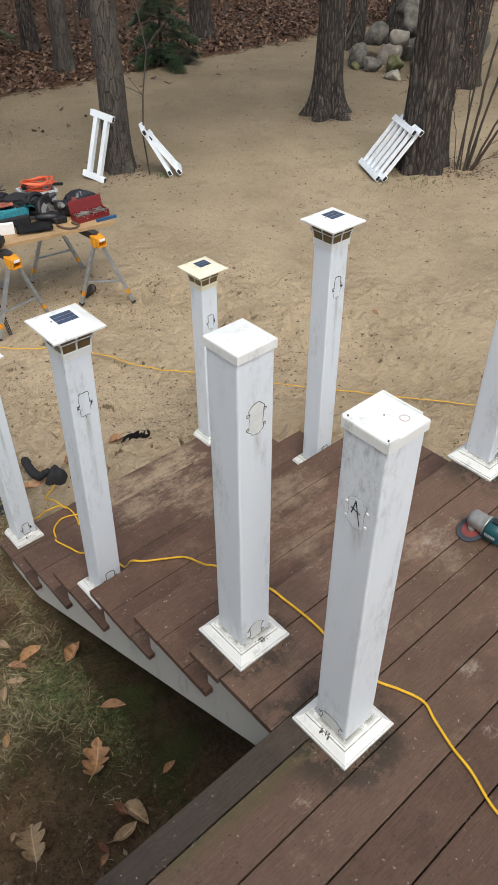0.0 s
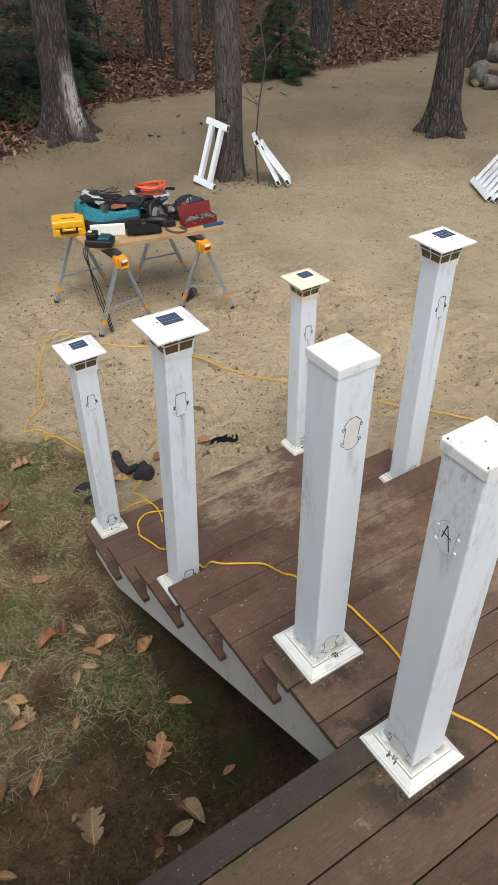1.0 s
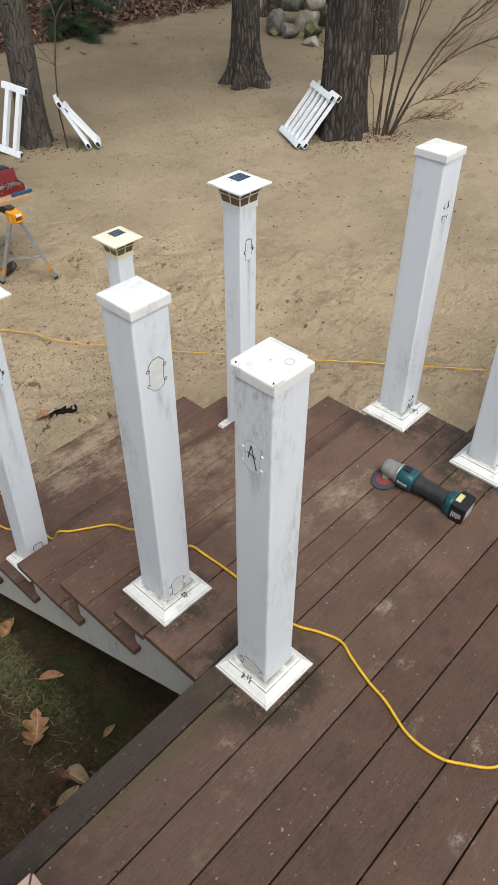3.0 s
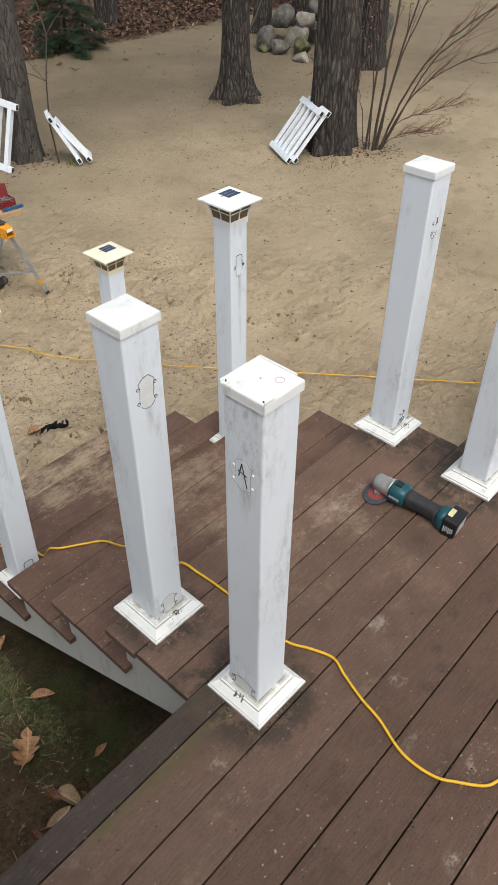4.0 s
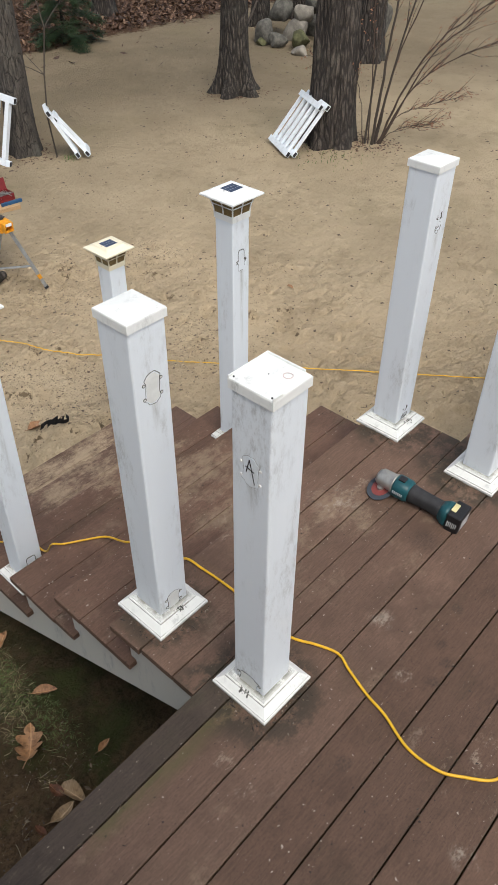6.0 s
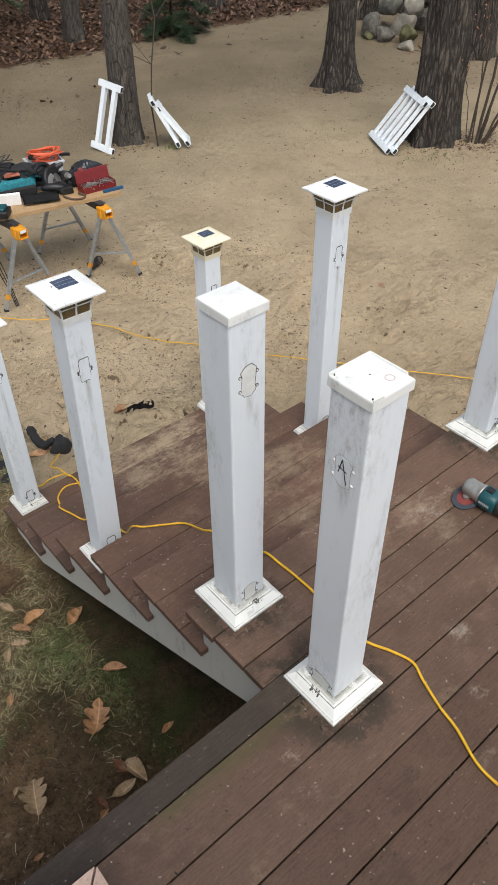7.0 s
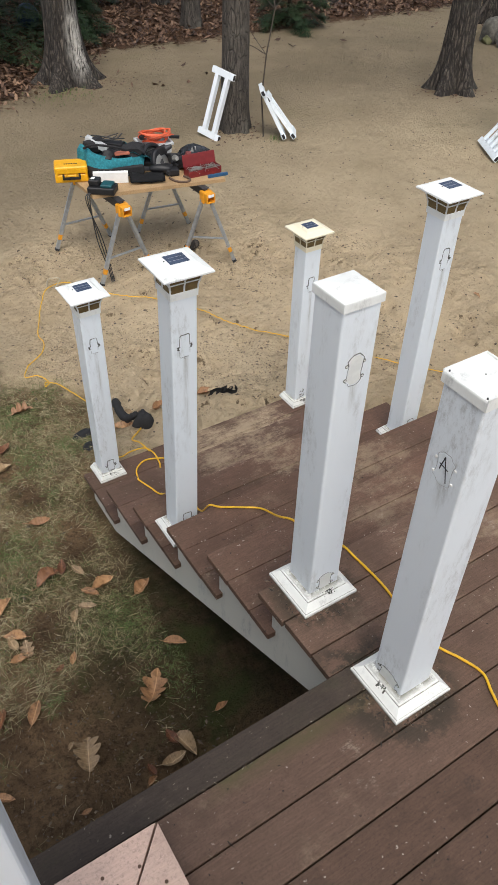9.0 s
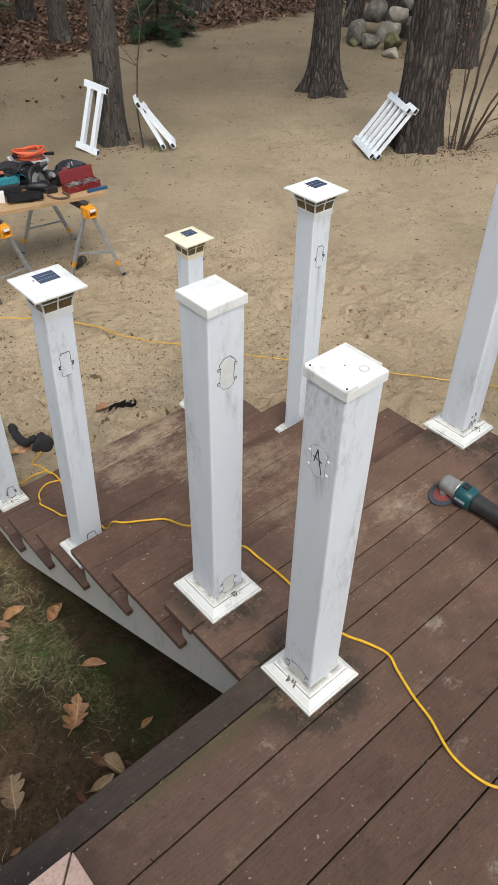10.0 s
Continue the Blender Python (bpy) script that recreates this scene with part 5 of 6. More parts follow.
Z = 0.007
steps_cord = [(1.60, -0.35, Z), (1.40, -0.06, Z), (1.26, 0.055, Z), (1.205, 0.085, Z), (1.165, 0.14, Z), (1.133, 0.20, Z), (1.130, 0.292, Z), (1.168, 0.392, Z), (1.184, 0.461, Z), (1.213, 0.545, Z), (1.236, 0.603, Z), (1.216, 0.672, Z), (1.185, 0.744, Z), (1.18, 0.86, Z), (1.194, 0.98, Z), (1.194, 1.06, Z), (1.19, 1.13, Z), (1.185, 1.20, 0.004), (1.195, 1.30, -0.10), (1.21, 1.42, -0.172), (1.215, 1.50, -0.173), (1.20, 1.56, -0.20), (1.24, 1.66, -0.30), (1.24, 1.76, -0.353), (1.17, 1.81, -0.354), (1.10, 1.855, -0.354), (1.075, 1.90, -0.37), (1.085, 2.0, -0.50), (1.09, 2.14, -0.534), (1.08, 2.25, -0.60), (1.068, 2.38, -0.715), (1.045, 2.45, -0.716), (1.02, 2.53, -0.716), (1.05, 2.58, -0.76), (1.09, 2.70, -0.893), (1.115, 2.78, -0.897), (1.183, 2.824, -0.897), (1.26, 2.801, -0.897), (1.32, 2.754, -0.897), (1.30, 2.700, -0.897), (1.235, 2.715, -0.897), (1.246, 2.762, -0.893), (1.254, 2.842, -0.89), (1.231, 2.915, -0.895), (1.158, 2.945, -0.91), (1.098, 2.99, -0.96), (1.08, 3.15, -0.985), (1.13, 3.40, -1.03), (1.176, 3.62, -1.06)]
cord("extension_cord", steps_cord, CORD, 0.0043, "yellow extension cord winding down the stairs")


def laid(pts):
    """The line through pts, lying on the ground's bumps."""
    fine = smooth_path([(x, y, 0) for x, y in pts], 14)
    return [(p.x, p.y, 0.45 * max(ground_z(p.x + dx, p.y + dy) for dx in (-0.05, 0, 0.05) for dy in (-0.05, 0, 0.05)) + 0.55 * (GZ + 0.05 * noise.noise((p.x * 0.7, p.y * 0.7, 3.0)) + 0.028) + 0.008) for p in fine]


cord("extension_cord", laid([(1.176, 3.62), (1.176, 3.698), (1.105, 3.944), (1.062, 4.005), (1.020, 3.985), (1.035, 4.035), (1.058, 4.035), (1.018, 4.145), (0.945, 4.176), (1.01, 4.29), (1.141, 4.394), (1.199, 4.507), (1.203, 4.635), (1.27, 4.80), (1.336, 4.957), (1.40, 5.08), (1.479, 5.215), (1.60, 5.26), (1.68, 5.22), (1.76, 5.08), (1.862, 4.908), (2.0, 4.74), (2.125, 4.612), (2.344, 4.288), (2.441, 4.035), (2.714, 3.655), (2.957, 3.305), (3.179, 3.015), (3.584, 2.518), (3.879, 2.146), (4.327, 1.558), (4.9, 0.9), (5.4, 0.2)]), CORD, 0.0037, "yellow extension cord trailing over the sand", 0)
cord("bag_cord", [(1.36, 3.24, -1.03), (1.30, 3.16, -0.985), (1.225, 3.08, -0.95), (1.234, 3.0, -0.915), (1.231, 2.925, -0.886), (1.24, 2.87, -0.886)], CORD, 0.0043, "short end of yellow cord beside the black bag")
cord("lead", laid([(1.50, 5.25), (1.56, 5.36), (1.64, 5.33), (1.60, 5.26), (1.55, 5.18), (1.66, 5.17), (1.76, 5.22), (1.84, 5.16), (1.86, 5.08)]), WHITECORD, 0.005, "tangled beige lead on the sand", 0)

# ---------------------------------------------------------------- the angle grinder on the deck
def grinder():
    g = thing("angle_grinder", 1.915, 0.945, 0, GR, "teal and black cordless angle grinder lying on the deck", "angle grinder")
    lift = Matrix.Translation((0.034, 0, 0.051)) @ Matrix.Rotation(radians(4), 4, "Y") @ Matrix.Diagonal((0.90, 1.12, 1.10, 1.0))
    def put(bm):
        bmesh.ops.transform(bm, verts=bm.verts, matrix=lift)
        return bm
    tip = Matrix.Translation((0.0, -0.018, -0.030)) @ Matrix.Rotation(radians(13), 4, "X") @ Matrix.Rotation(radians(-6), 4, "Y")
    disc = loft([disc_ring(0.053, -0.0015, 36), disc_ring(0.053, 0.0015, 36)])
    bmesh.ops.transform(disc, verts=disc.verts, matrix=tip)
    d = part("abrasive_disc", put(disc), DISC, g, "blue-grey abrasive disc")
    lab = loft([disc_ring(0.036, 0.0016, 28), disc_ring(0.036, 0.0024, 28)])
    bmesh.ops.transform(lab, verts=lab.verts, matrix=tip)
    part("disc_label", put(lab), REDDISC, d, "red printed ring")
    nut = loft([disc_ring(0.015, 0.0024, 16), disc_ring(0.014, 0.012, 16)])
    bmesh.ops.transform(nut, verts=nut.verts, matrix=tip)
    part("flange", put(nut), ALU, d)
    head = loft([[(x, y * w, z * h) for x, y, z in [(xx, math.cos(2 * math.pi * i / 18), math.sin(2 * math.pi * i / 18)) for i in range(18)]] for xx, w, h in ((-0.034, 0.012, 0.012), (-0.031, 0.022, 0.020), (-0.018, 0.030, 0.028), (0.018, 0.031, 0.030), (0.036, 0.031, 0.031), (0.040, 0.034, 0.034), (0.048, 0.034, 0.034))])
    gh = part("gear_head", put(head), ALU, g, "cast aluminium gear head", smooth=True)
    part("neck", put(loft([disc_ring(0.019, -0.022, 18), disc_ring(0.021, 0.0, 18)])), ALU, gh)
    ring = lambda xx, w, h, dz=0.0, k=20: [(xx, w * math.copysign(abs(math.cos(2 * math.pi * i / k)) ** 0.75, math.cos(2 * math.pi * i / k)), dz + h * math.copysign(abs(math.sin(2 * math.pi * i / k)) ** 0.75, math.sin(2 * math.pi * i / k))) for i in range(k)]
    part("motor_housing", put(loft([ring(0.048, 0.033, 0.033), ring(0.054, 0.036, 0.035), ring(0.105, 0.036, 0.035), ring(0.118, 0.031, 0.030)])), TEAL, g, "teal motor housing", smooth=True)
    part("grip", put(loft([ring(0.112, 0.030, 0.030), ring(0.135, 0.027, 0.028), ring(0.20, 0.0235, 0.026), ring(0.245, 0.025, 0.027), ring(0.262, 0.030, 0.03)])), RUBBER, g, "black rubber grip", smooth=True)
    part("paddle_switch", put(box(0.125, 0.245, 0.018, 0.030, -0.010, 0.012, 0.004)), BLACK, g)
    part("slide_switch", put(box(0.058, 0.088, -0.012, 0.012, 0.033, 0.040, 0.004)), BLACK, g)
    part("rear_housing", put(loft([ring(0.255, 0.028, 0.030), ring(0.275, 0.038, 0.038), ring(0.292, 0.039, 0.040)])), TEAL, g, "teal rear housing", smooth=True)
    bat = part("battery", put(box(0.293, 0.352, -0.040, 0.040, -0.043, 0.040, 0.008, seg=3)), BLACK, g, "black battery pack")
    part("latch", put(box(0.296, 0.316, -0.020, 0.016, 0.0402, 0.0415)), LABEL, bat, "yellow warning label")
    part("sticker", put(box(0.3522, 0.353, -0.026, 0.028, -0.02, 0.022)), CLEAR, bat)
    bm = bmesh.new()
    for i in range(6):
        box(0.302 + 0.007 * i, 0.306 + 0.007 * i, -0.0412, -0.0402, -0.012 + 0.003 * (i % 3), 0.012, 0, bm)
    part("lettering_bar", put(bm), CLEAR, bat)
    bm = bmesh.new()
    for i in range(6):
        box(0.057 + 0.0078 * i, 0.062 + 0.0078 * i, -0.0368, -0.0355, -0.005, 0.005, 0, bm)
    part("lettering_bar", put(bm), CLEAR, g)


GR = -86.0
grinder()

# ---------------------------------------------------------------- leaves, cloth and scraps on the ground
def leaf_mesh(seed, lobed):
    """A dry leaf about 1 long, folded on its midrib, curled and wrinkled; an oak leaf with rounded lobes or a plain oval."""
    r = random.Random(seed)
    n, wide = 36, r.uniform(0.30, 0.38) if lobed else r.uniform(0.20, 0.27)
    phase = r.uniform(0, 0.25)
    curl, fold, twist = r.uniform(-0.5, 1.3), r.uniform(0.4, 1.6), r.uniform(-1.0, 1.0)
    roll = r.uniform(0.0, 1.5) if not lobed else r.uniform(0.0, 0.6)
    bm = bmesh.new()
    rows = []
    for i in range(n + 1):
        t = i / n
        x = t - 0.5
        row = []
        for side in (-1, 1):
            if lobed:
                ph = (t * 3.6 + phase + 0.12 * side) % 1.0
                lobe = 0.30 + 0.70 * max(0.0, math.sin(math.pi * ph)) ** 0.55
                w = wide * lobe * min(1.0, 3.2 * (1 - t)) ** 0.7 * (0.35 + 0.65 * math.sin(math.pi * min(1.0, t * 0.8 + 0.12)))
            else:
                w = wide * math.sin(math.pi * t ** 0.9) ** 0.75 * (1 + 0.03 * math.sin(i * 2.1))
            lean_on = 0.18 * w if lobed else 0.0
            cols = (1.0, 0.6, 0.3) if side < 0 else (0.0, 0.3, 0.6, 1.0)
            for f in cols:
                s = side * f * w
                z = curl * x * x + fold * abs(s) * 0.5 + roll * s * abs(s) * 3 * side + twist * x * s
                z += 0.07 * noise.noise((t * 6, s * 7, seed)) + 0.02 * noise.noise((t * 17, s * 17, seed))
                row.append(bm.verts.new((x + lean_on * f, s, z)))
        rows.append(row)
    for p, q in zip(rows, rows[1:]):
        for i in range(6):
            bm.faces.new((p[i], p[i + 1], q[i + 1], q[i]))
    low = min(v.co.z for v in bm.verts)
    for v in bm.verts:
        v.co.z -= low
    tube([(-0.5, 0, curl * 0.25 - low), (-0.60, 0.02, curl * 0.30 - low), (-0.70, 0.05, curl * 0.3 - low)], 0.012, 4, bm)
    return bm


LEAVES = [
    (0.543, 2.488, 0.10, 70, "brown", 0), (0.46, 2.465, 0.14, 20, "brown", 0), (0.606, 2.441, 0.09, 110, "pale", 0), (0.609, 2.287, 0.10, 130, "tan", 0),
    (0.678, 2.286, 0.12, 10, "tan", 0), (0.843, 2.19, 0.12, 30, "tan", 0), (0.565, 2.213, 0.09, -30, "pale", 0), (0.493, 2.198, 0.08, 60, "pale", 0),
    (0.219, 2.413, 0.12, 40, "tan", 0), (0.207, 2.225, 0.11, 150, "tan", 0), (0.187, 2.18, 0.09, 100, "pale", 0), (0.234, 2.13, 0.10, 80, "pale", 1),
    (0.197, 2.10, 0.10, 0, "tan", 0), (0.396, 1.98, 0.07, 60, "tan", 0), (0.325, 1.964, 0.05, 20, "brown", 0), (0.835, 1.827, 0.11, -35, "tan", 0),
    (0.639, 1.652, 0.17, 50, "tan", 1), (0.157, 1.823, 0.12, 55, "tan", 0), (0.024, 1.865, 0.10, 60, "brown", 0), (-0.039, 1.828, 0.07, 20, "tan", 0),
    (0.854, 1.433, 0.07, 10, "tan", 0), (0.28, 1.534, 0.15, 70, "pale", 1), (0.603, 1.416, 0.08, 100, "brown", 0), (0.64, 1.362, 0.13, -75, "pale", 0),
    (0.565, 1.324, 0.11, 0, "pale", 0), (0.455, 1.298, 0.05, 20, "tan", 0), (0.47, 1.334, 0.06, 100, "brown", 0), (-0.067, 1.543, 0.085, -40, "tan", 0),
    (0.184, 1.321, 0.045, 0, "tan", 0), (0.234, 1.609, 0.04, 40, "pale", 0), (0.084, 2.375, 0.06, 0, "brown", 0), (0.806, 3.832, 0.14, 0, "tan", 1),
    (0.579, 3.494, 0.11, 40, "brown", 0), (0.554, 2.834, 0.12, -10, "tan", 0), (0.53, 3.345, 0.10, 20, "pale", 0), (1.529, 3.355, 0.11, 30, "tan", 0),
    (1.862, 3.34, 0.12, 0, "tan", 0), (1.268, 3.329, 0.14, -20, "tan", 0), (1.366, 3.456, 0.09, 100, "pale", 0), (4.10, 1.32, 0.13, -20, "tan", 0),
    (-0.3, 2.2, 0.11, 33, "tan", 0), (-0.4, 1.75, 0.1, 120, "brown", 1), (0.02, 2.75, 0.1, -30, "tan", 0), (3.3, 4.0, 0.09, 40, "brown", 0), (4.4, 3.4, 0.08, 80, "tan", 0), (0.10, 2.62, 0.09, 15, "brown", 0), (0.12, 2.30, 0.07, 70, "brown", 0),
]
for i, (x, y, size, rot, tone, lobed) in enumerate(LEAVES):
    lf = part("fallen_leaf", leaf_mesh(i + 1, lobed), DRYLEAF[tone], smooth=True)
    lf.matrix_world = Matrix.Translation((x, y, ground_z(x, y) + 0.006)) @ Matrix.Rotation(radians(rot), 4, "Z") @ Matrix.Scale(size, 4)
    kinds = {"tan": "tan", "brown": "dark brown", "pale": "pale"}[tone]
    tagged(lf, f"dry {kinds} {'lobed oak leaf' if lobed else 'curled leaf'} on the ground", "leaf", "fallen leaves")


def rag(name, cx, cy, rx, ry, h, seed, label, category):
    rings = []
    for q, z in ((1.0, 0.0), (0.92, 0.35), (0.7, 0.75), (0.4, 1.0), (0.1, 0.95)):
        rings.append([(cx + rx * q * math.cos(a) * (1 + 0.5 * noise.noise((math.cos(a) * 1.5, math.sin(a) * 1.5, seed))), cy + ry * q * math.sin(a) * (1 + 0.5 * noise.noise((math.cos(a) * 1.5, math.sin(a) * 1.5, seed + 4))), 0) for a in [2 * math.pi * i / 26 for i in range(26)]])
        rings[-1] = [(x, y, ground_z(x, y) - 0.01 + h * z * (1 + 0.5 * noise.noise((x * 14, y * 14, seed)))) for x, y, _ in rings[-1]]
    ob = part(name, loft(rings), BLACKCLOTH, smooth=True)
    return tagged(ob, label, category)


rag("black_bag", 1.385, 3.255, 0.075, 0.05, 0.075, 1.0, "crumpled black bag on the sand", "bag")
sleeve = tube(smooth_path([(x, y, ground_z(x, y) + h) for x, y, h in ((1.345, 3.27, 0.07), (1.31, 3.33, 0.06), (1.30, 3.41, 0.06), (1.31, 3.50, 0.08), (1.325, 3.55, 0.05))], 5), [0.014 + 0.014 * math.sin(0.3 + 2.6 * k / 20) + 0.012 * noise.noise((k * 0.9, 2, 0)) for k in range(21)], 9)
tagged(part("black_cloth", sleeve, BLACKCLOTH, smooth=True), "twisted black cloth lying on the sand", "cloth")
rag("dark_rag", 1.045, 3.40, 0.085, 0.05, 0.03, 9.0, "flat dark blue rag at the grass edge", "rag")
rag("dark_rag", 1.02, 3.25, 0.04, 0.06, 0.025, 9.5, "flat dark blue rag at the grass edge", "rag")
rag("dark_rag", 1.425, 3.375, 0.035, 0.03, 0.03, 13.0, "small black rag on the sand", "rag")
scrap = thing("tape_scrap", 0, 0, 0, 0, "twisted scrap of black tape on the sand", "tape")
bm = bmesh.new()
for k in range(3):
    r = random.Random(40 + k)
    c = (1.89 + 0.03 * k, 3.22 - 0.03 * k)
    pts = [(c[0] + 0.06 * math.cos(a) * r.uniform(0.6, 1.1), c[1] + 0.05 * math.sin(a) * r.uniform(0.6, 1.1)) for a in [radians(60 * i + 40 * k) for i in range(6)]]
    ribbon = smooth_path([(x, y, ground_z(x, y) + 0.02 + 0.02 * r.random()) for x, y in pts], 4)
    rows = [[p + Vector((0, 0, 0.014)), p - Vector((0.006, 0, 0.012))] for p in ribbon]
    own = loft(rows, closed=False, caps=False)
    bmesh.ops.solidify(own, geom=own.faces[:], thickness=0.002)
    joined(bm, own)
part("tape", bm, BLACKCLOTH, scrap)
rag("tape_strip", 2.62, 3.25, 0.10, 0.03, 0.02, 17.0, "torn strip of black film on the sand", "film")

log = thing("log", 2.83, 5.26, GZ, 20, "short cut log with dark bark lying on sand", "log")
part("wood", tube([(-0.07, 0, 0.036), (-0.065, 0, 0.036), (0.06, 0.01, 0.034), (0.075, 0.01, 0.032)], [0.034, 0.038, 0.036, 0.03], 14), DARKBARK, log)


def blades(name, count, region, seed, mat, label, green):
    """Blades that lie matted: each bends over and trails along the ground."""
    r = random.Random(seed)
    verts, faces = [], []
    x0, x1, y0, y1 = region
    n = 0
    while n < count:
        x, y = r.uniform(x0, x1), r.uniform(y0, y1)
        if x > X0 - 0.02 and y < 2.95:
            continue
        keep = 0.02 + thatch_at(x, y) + (0.5 * blobs(LUSH[:2], x, y) if green else 0.0)
        lush = blobs(LUSH, x, y) + 0.5 * max(0.0, noise.noise((x * 1.7 + 3, y * 1.7, 31)))
        keep *= (0.10 + lush) if green else (1.0 - 0.6 * min(1.0, lush))
        if r.random() > keep * grass_at(x, y) ** 0.5:
            continue
        n += 1
        z = ground_z(x, y)
        a, w = r.uniform(0, 6.283), r.uniform(0.0004, 0.0009)
        ln = r.uniform(0.012, 0.042) if green else r.uniform(0.02, 0.085)
        rise = r.uniform(0.2, 0.9) if green else r.choice((0.05, 0.12, 0.2, 0.45))
        turn = r.uniform(-1.1, 1.1)
        b = len(verts)
        px, py = x, y
        for k, f in enumerate((0.0, 0.35, 0.7)):
            dx, dy = math.cos(a + turn * f), math.sin(a + turn * f)
            h = z - 0.003 + ln * rise * f * (1.25 - f) * 1.3
            verts += [(px - dy * w, py + dx * w, h), (px + dy * w, py - dx * w, h + 0.0006)]
            px, py = px + dx * ln * 0.33, py + dy * ln * 0.33
        verts.append((px, py, z + 0.002 + ln * rise * 0.25))
        faces += [(b, b + 1, b + 3, b + 2), (b + 2, b + 3, b + 5, b + 4), (b + 4, b + 5, b + 6)]
    return tagged(sheet(name, verts, faces, mat), label, "grass", kind="stuff")


blades("dry_grass", 62000, (-1.3, 1.5, 1.0, 4.9), 5, STRAW, "matted straw-coloured dry grass on soil", False)
blades("grass", 34000, (-1.3, 1.5, 1.0, 4.9), 6, GRASS, "sparse short green grass on dark soil", True)


def tuft(x, y, count, spread, seed, label):
    r = random.Random(seed)
    bm = bmesh.new()
    for i in range(count):
        px, py = r.gauss(0, spread), r.gauss(0, spread)
        a, h = r.uniform(0, 6.283), r.uniform(0.015, 0.05)
        z = ground_z(x + px, y + py) - ground_z(x, y)
        d = Vector((math.cos(a), math.sin(a), 0)) * h * r.uniform(0.2, 0.7)
        tube([(px, py, z - 0.01), Vector((px, py, z + h * 0.6)) + d * 0.4, Vector((px, py, z + h * 0.8)) + d], [0.0035, 0.003, 0.0008], 3, bm)
    ob = part("grass_tuft", bm, GRASS)
    ob.matrix_world = pose(x, y, ground_z(x, y), 0, 0, 0)
    tagged(ob, label, "grass", kind="stuff")


tuft(5.02, 7.22, 40, 0.05, 1, "small green weed in the sand")
tuft(7.12, 5.05, 90, 0.22, 2, "sparse green grass at a trunk's foot")
tuft(3.45, 9.95, 160, 0.20, 3, "green grass tufts at a trunk's foot")


def crumbs(name, count, seed, mat, label, big, reach):
    """Bits of bark, pebbles and clods over the yard."""
    r = random.Random(seed)
    verts, faces = [], []
    for i in range(count):
        while True:
            x, y = r.uniform(*reach[:2]), r.uniform(*reach[2:])
            if name in ("sand_clods", "bark_bits") and (grass_at(x, y) > 0.3 or packed_at(x, y) > 0.35 or r.random() > 0.15 + step_between(noise.noise((x * 1.1, y * 1.1, 44)), -0.2, 0.3)):
                continue
            if not (X0 - 0.05 < x < X1 + 0.05 and y < 3.0) and r.random() < 1.6 / (1 + 0.18 * math.hypot(x, y)):
                break
        s = r.choice((0.003, 0.004, 0.005, 0.006, 0.008, 0.012)) * big * (1 + 0.07 * math.hypot(x, y))
        lx, ly, lz = s * r.uniform(0.6, 1.5 if mat is CLOD else 2.0), s * r.uniform(0.5, 1.0), s * r.uniform(0.3, 0.9)
        a = r.uniform(0, 6.283)
        z = ground_z(x, y)
        b = len(verts)
        for px, py, pz in ((lx, 0, 0), (0, ly, 0), (-lx, 0, 0), (0, -ly, 0), (0.2 * lx, 0, lz), (0, 0, -lz)):
            verts.append((x + px * math.cos(a) - py * math.sin(a), y + px * math.sin(a) + py * math.cos(a), z + pz))
        faces += [(b, b + 1, b + 4), (b + 1, b + 2, b + 4), (b + 2, b + 3, b + 4), (b + 3, b, b + 4)]
    return tagged(sheet(name, verts, faces, mat), label, "debris", kind="stuff")


# real bits and clods; some stand in for shaded dents
crumbs("bark_bits", 1500, 12, CRUMB, "dark bark bits and clods in sand, some standing for shaded dents", 0.75, (1.0, 4.2, 2.95, 6.4))
crumbs("yard_crumbs", 6500, 8, CRUMB, "bits of bark, pebbles and clods scattered over sand", 0.8, (-0.6, 12, 1.1, 11.5))
crumbs("soil_crumbs", 6000, 10, CRUMB, "crumbs of soil and tiny stones on bare ground", 0.45, (-1.3, 0.9, 0.85, 3.4))
def foot_litter(seed):
    """Bark flakes and leaf bits gathered round the trunks."""
    r = random.Random(seed)
    verts, faces = [], []
    for cx, cy, reach, count in ((4.78, 7.74, 0.30, 260), (8.24, 7.66, 0.42, 420), (7.45, 5.36, 0.45, 520), (3.80, 10.45, 0.75, 900), (7.74, 4.93, 0.30, 260)):
        for i in range(count):
            a, d = r.uniform(0, 6.283), abs(r.gauss(0, 0.55)) * reach + 0.12
            x, y = cx + d * math.cos(a), cy + d * math.sin(a)
            z, s, b = ground_z(x, y), r.uniform(0.008, 0.028), len(verts)
            t = r.uniform(0, 6.283)
            for px, py, pz in ((s, 0, 0.002), (0, s * 0.4, 0.006), (-s, 0, 0.002), (0, -s * 0.4, 0.004), (0, 0, s * r.uniform(0.2, 0.6))):
                verts.append((x + px * math.cos(t) - py * math.sin(t), y + px * math.sin(t) + py * math.cos(t), z + pz))
            faces += [(b, b + 1, b + 4), (b + 1, b + 2, b + 4), (b + 2, b + 3, b + 4), (b + 3, b, b + 4)]
    return tagged(sheet("bark_litter", verts, faces, LITTER), "bark flakes and leaf bits round the trees' feet", "debris", kind="stuff")


foot_litter(23)
crumbs("sand_clods", 9000, 9, CLOD, "small crumbling clods of trodden sand", 0.65, (0.9, 8.0, 2.9, 7.5))


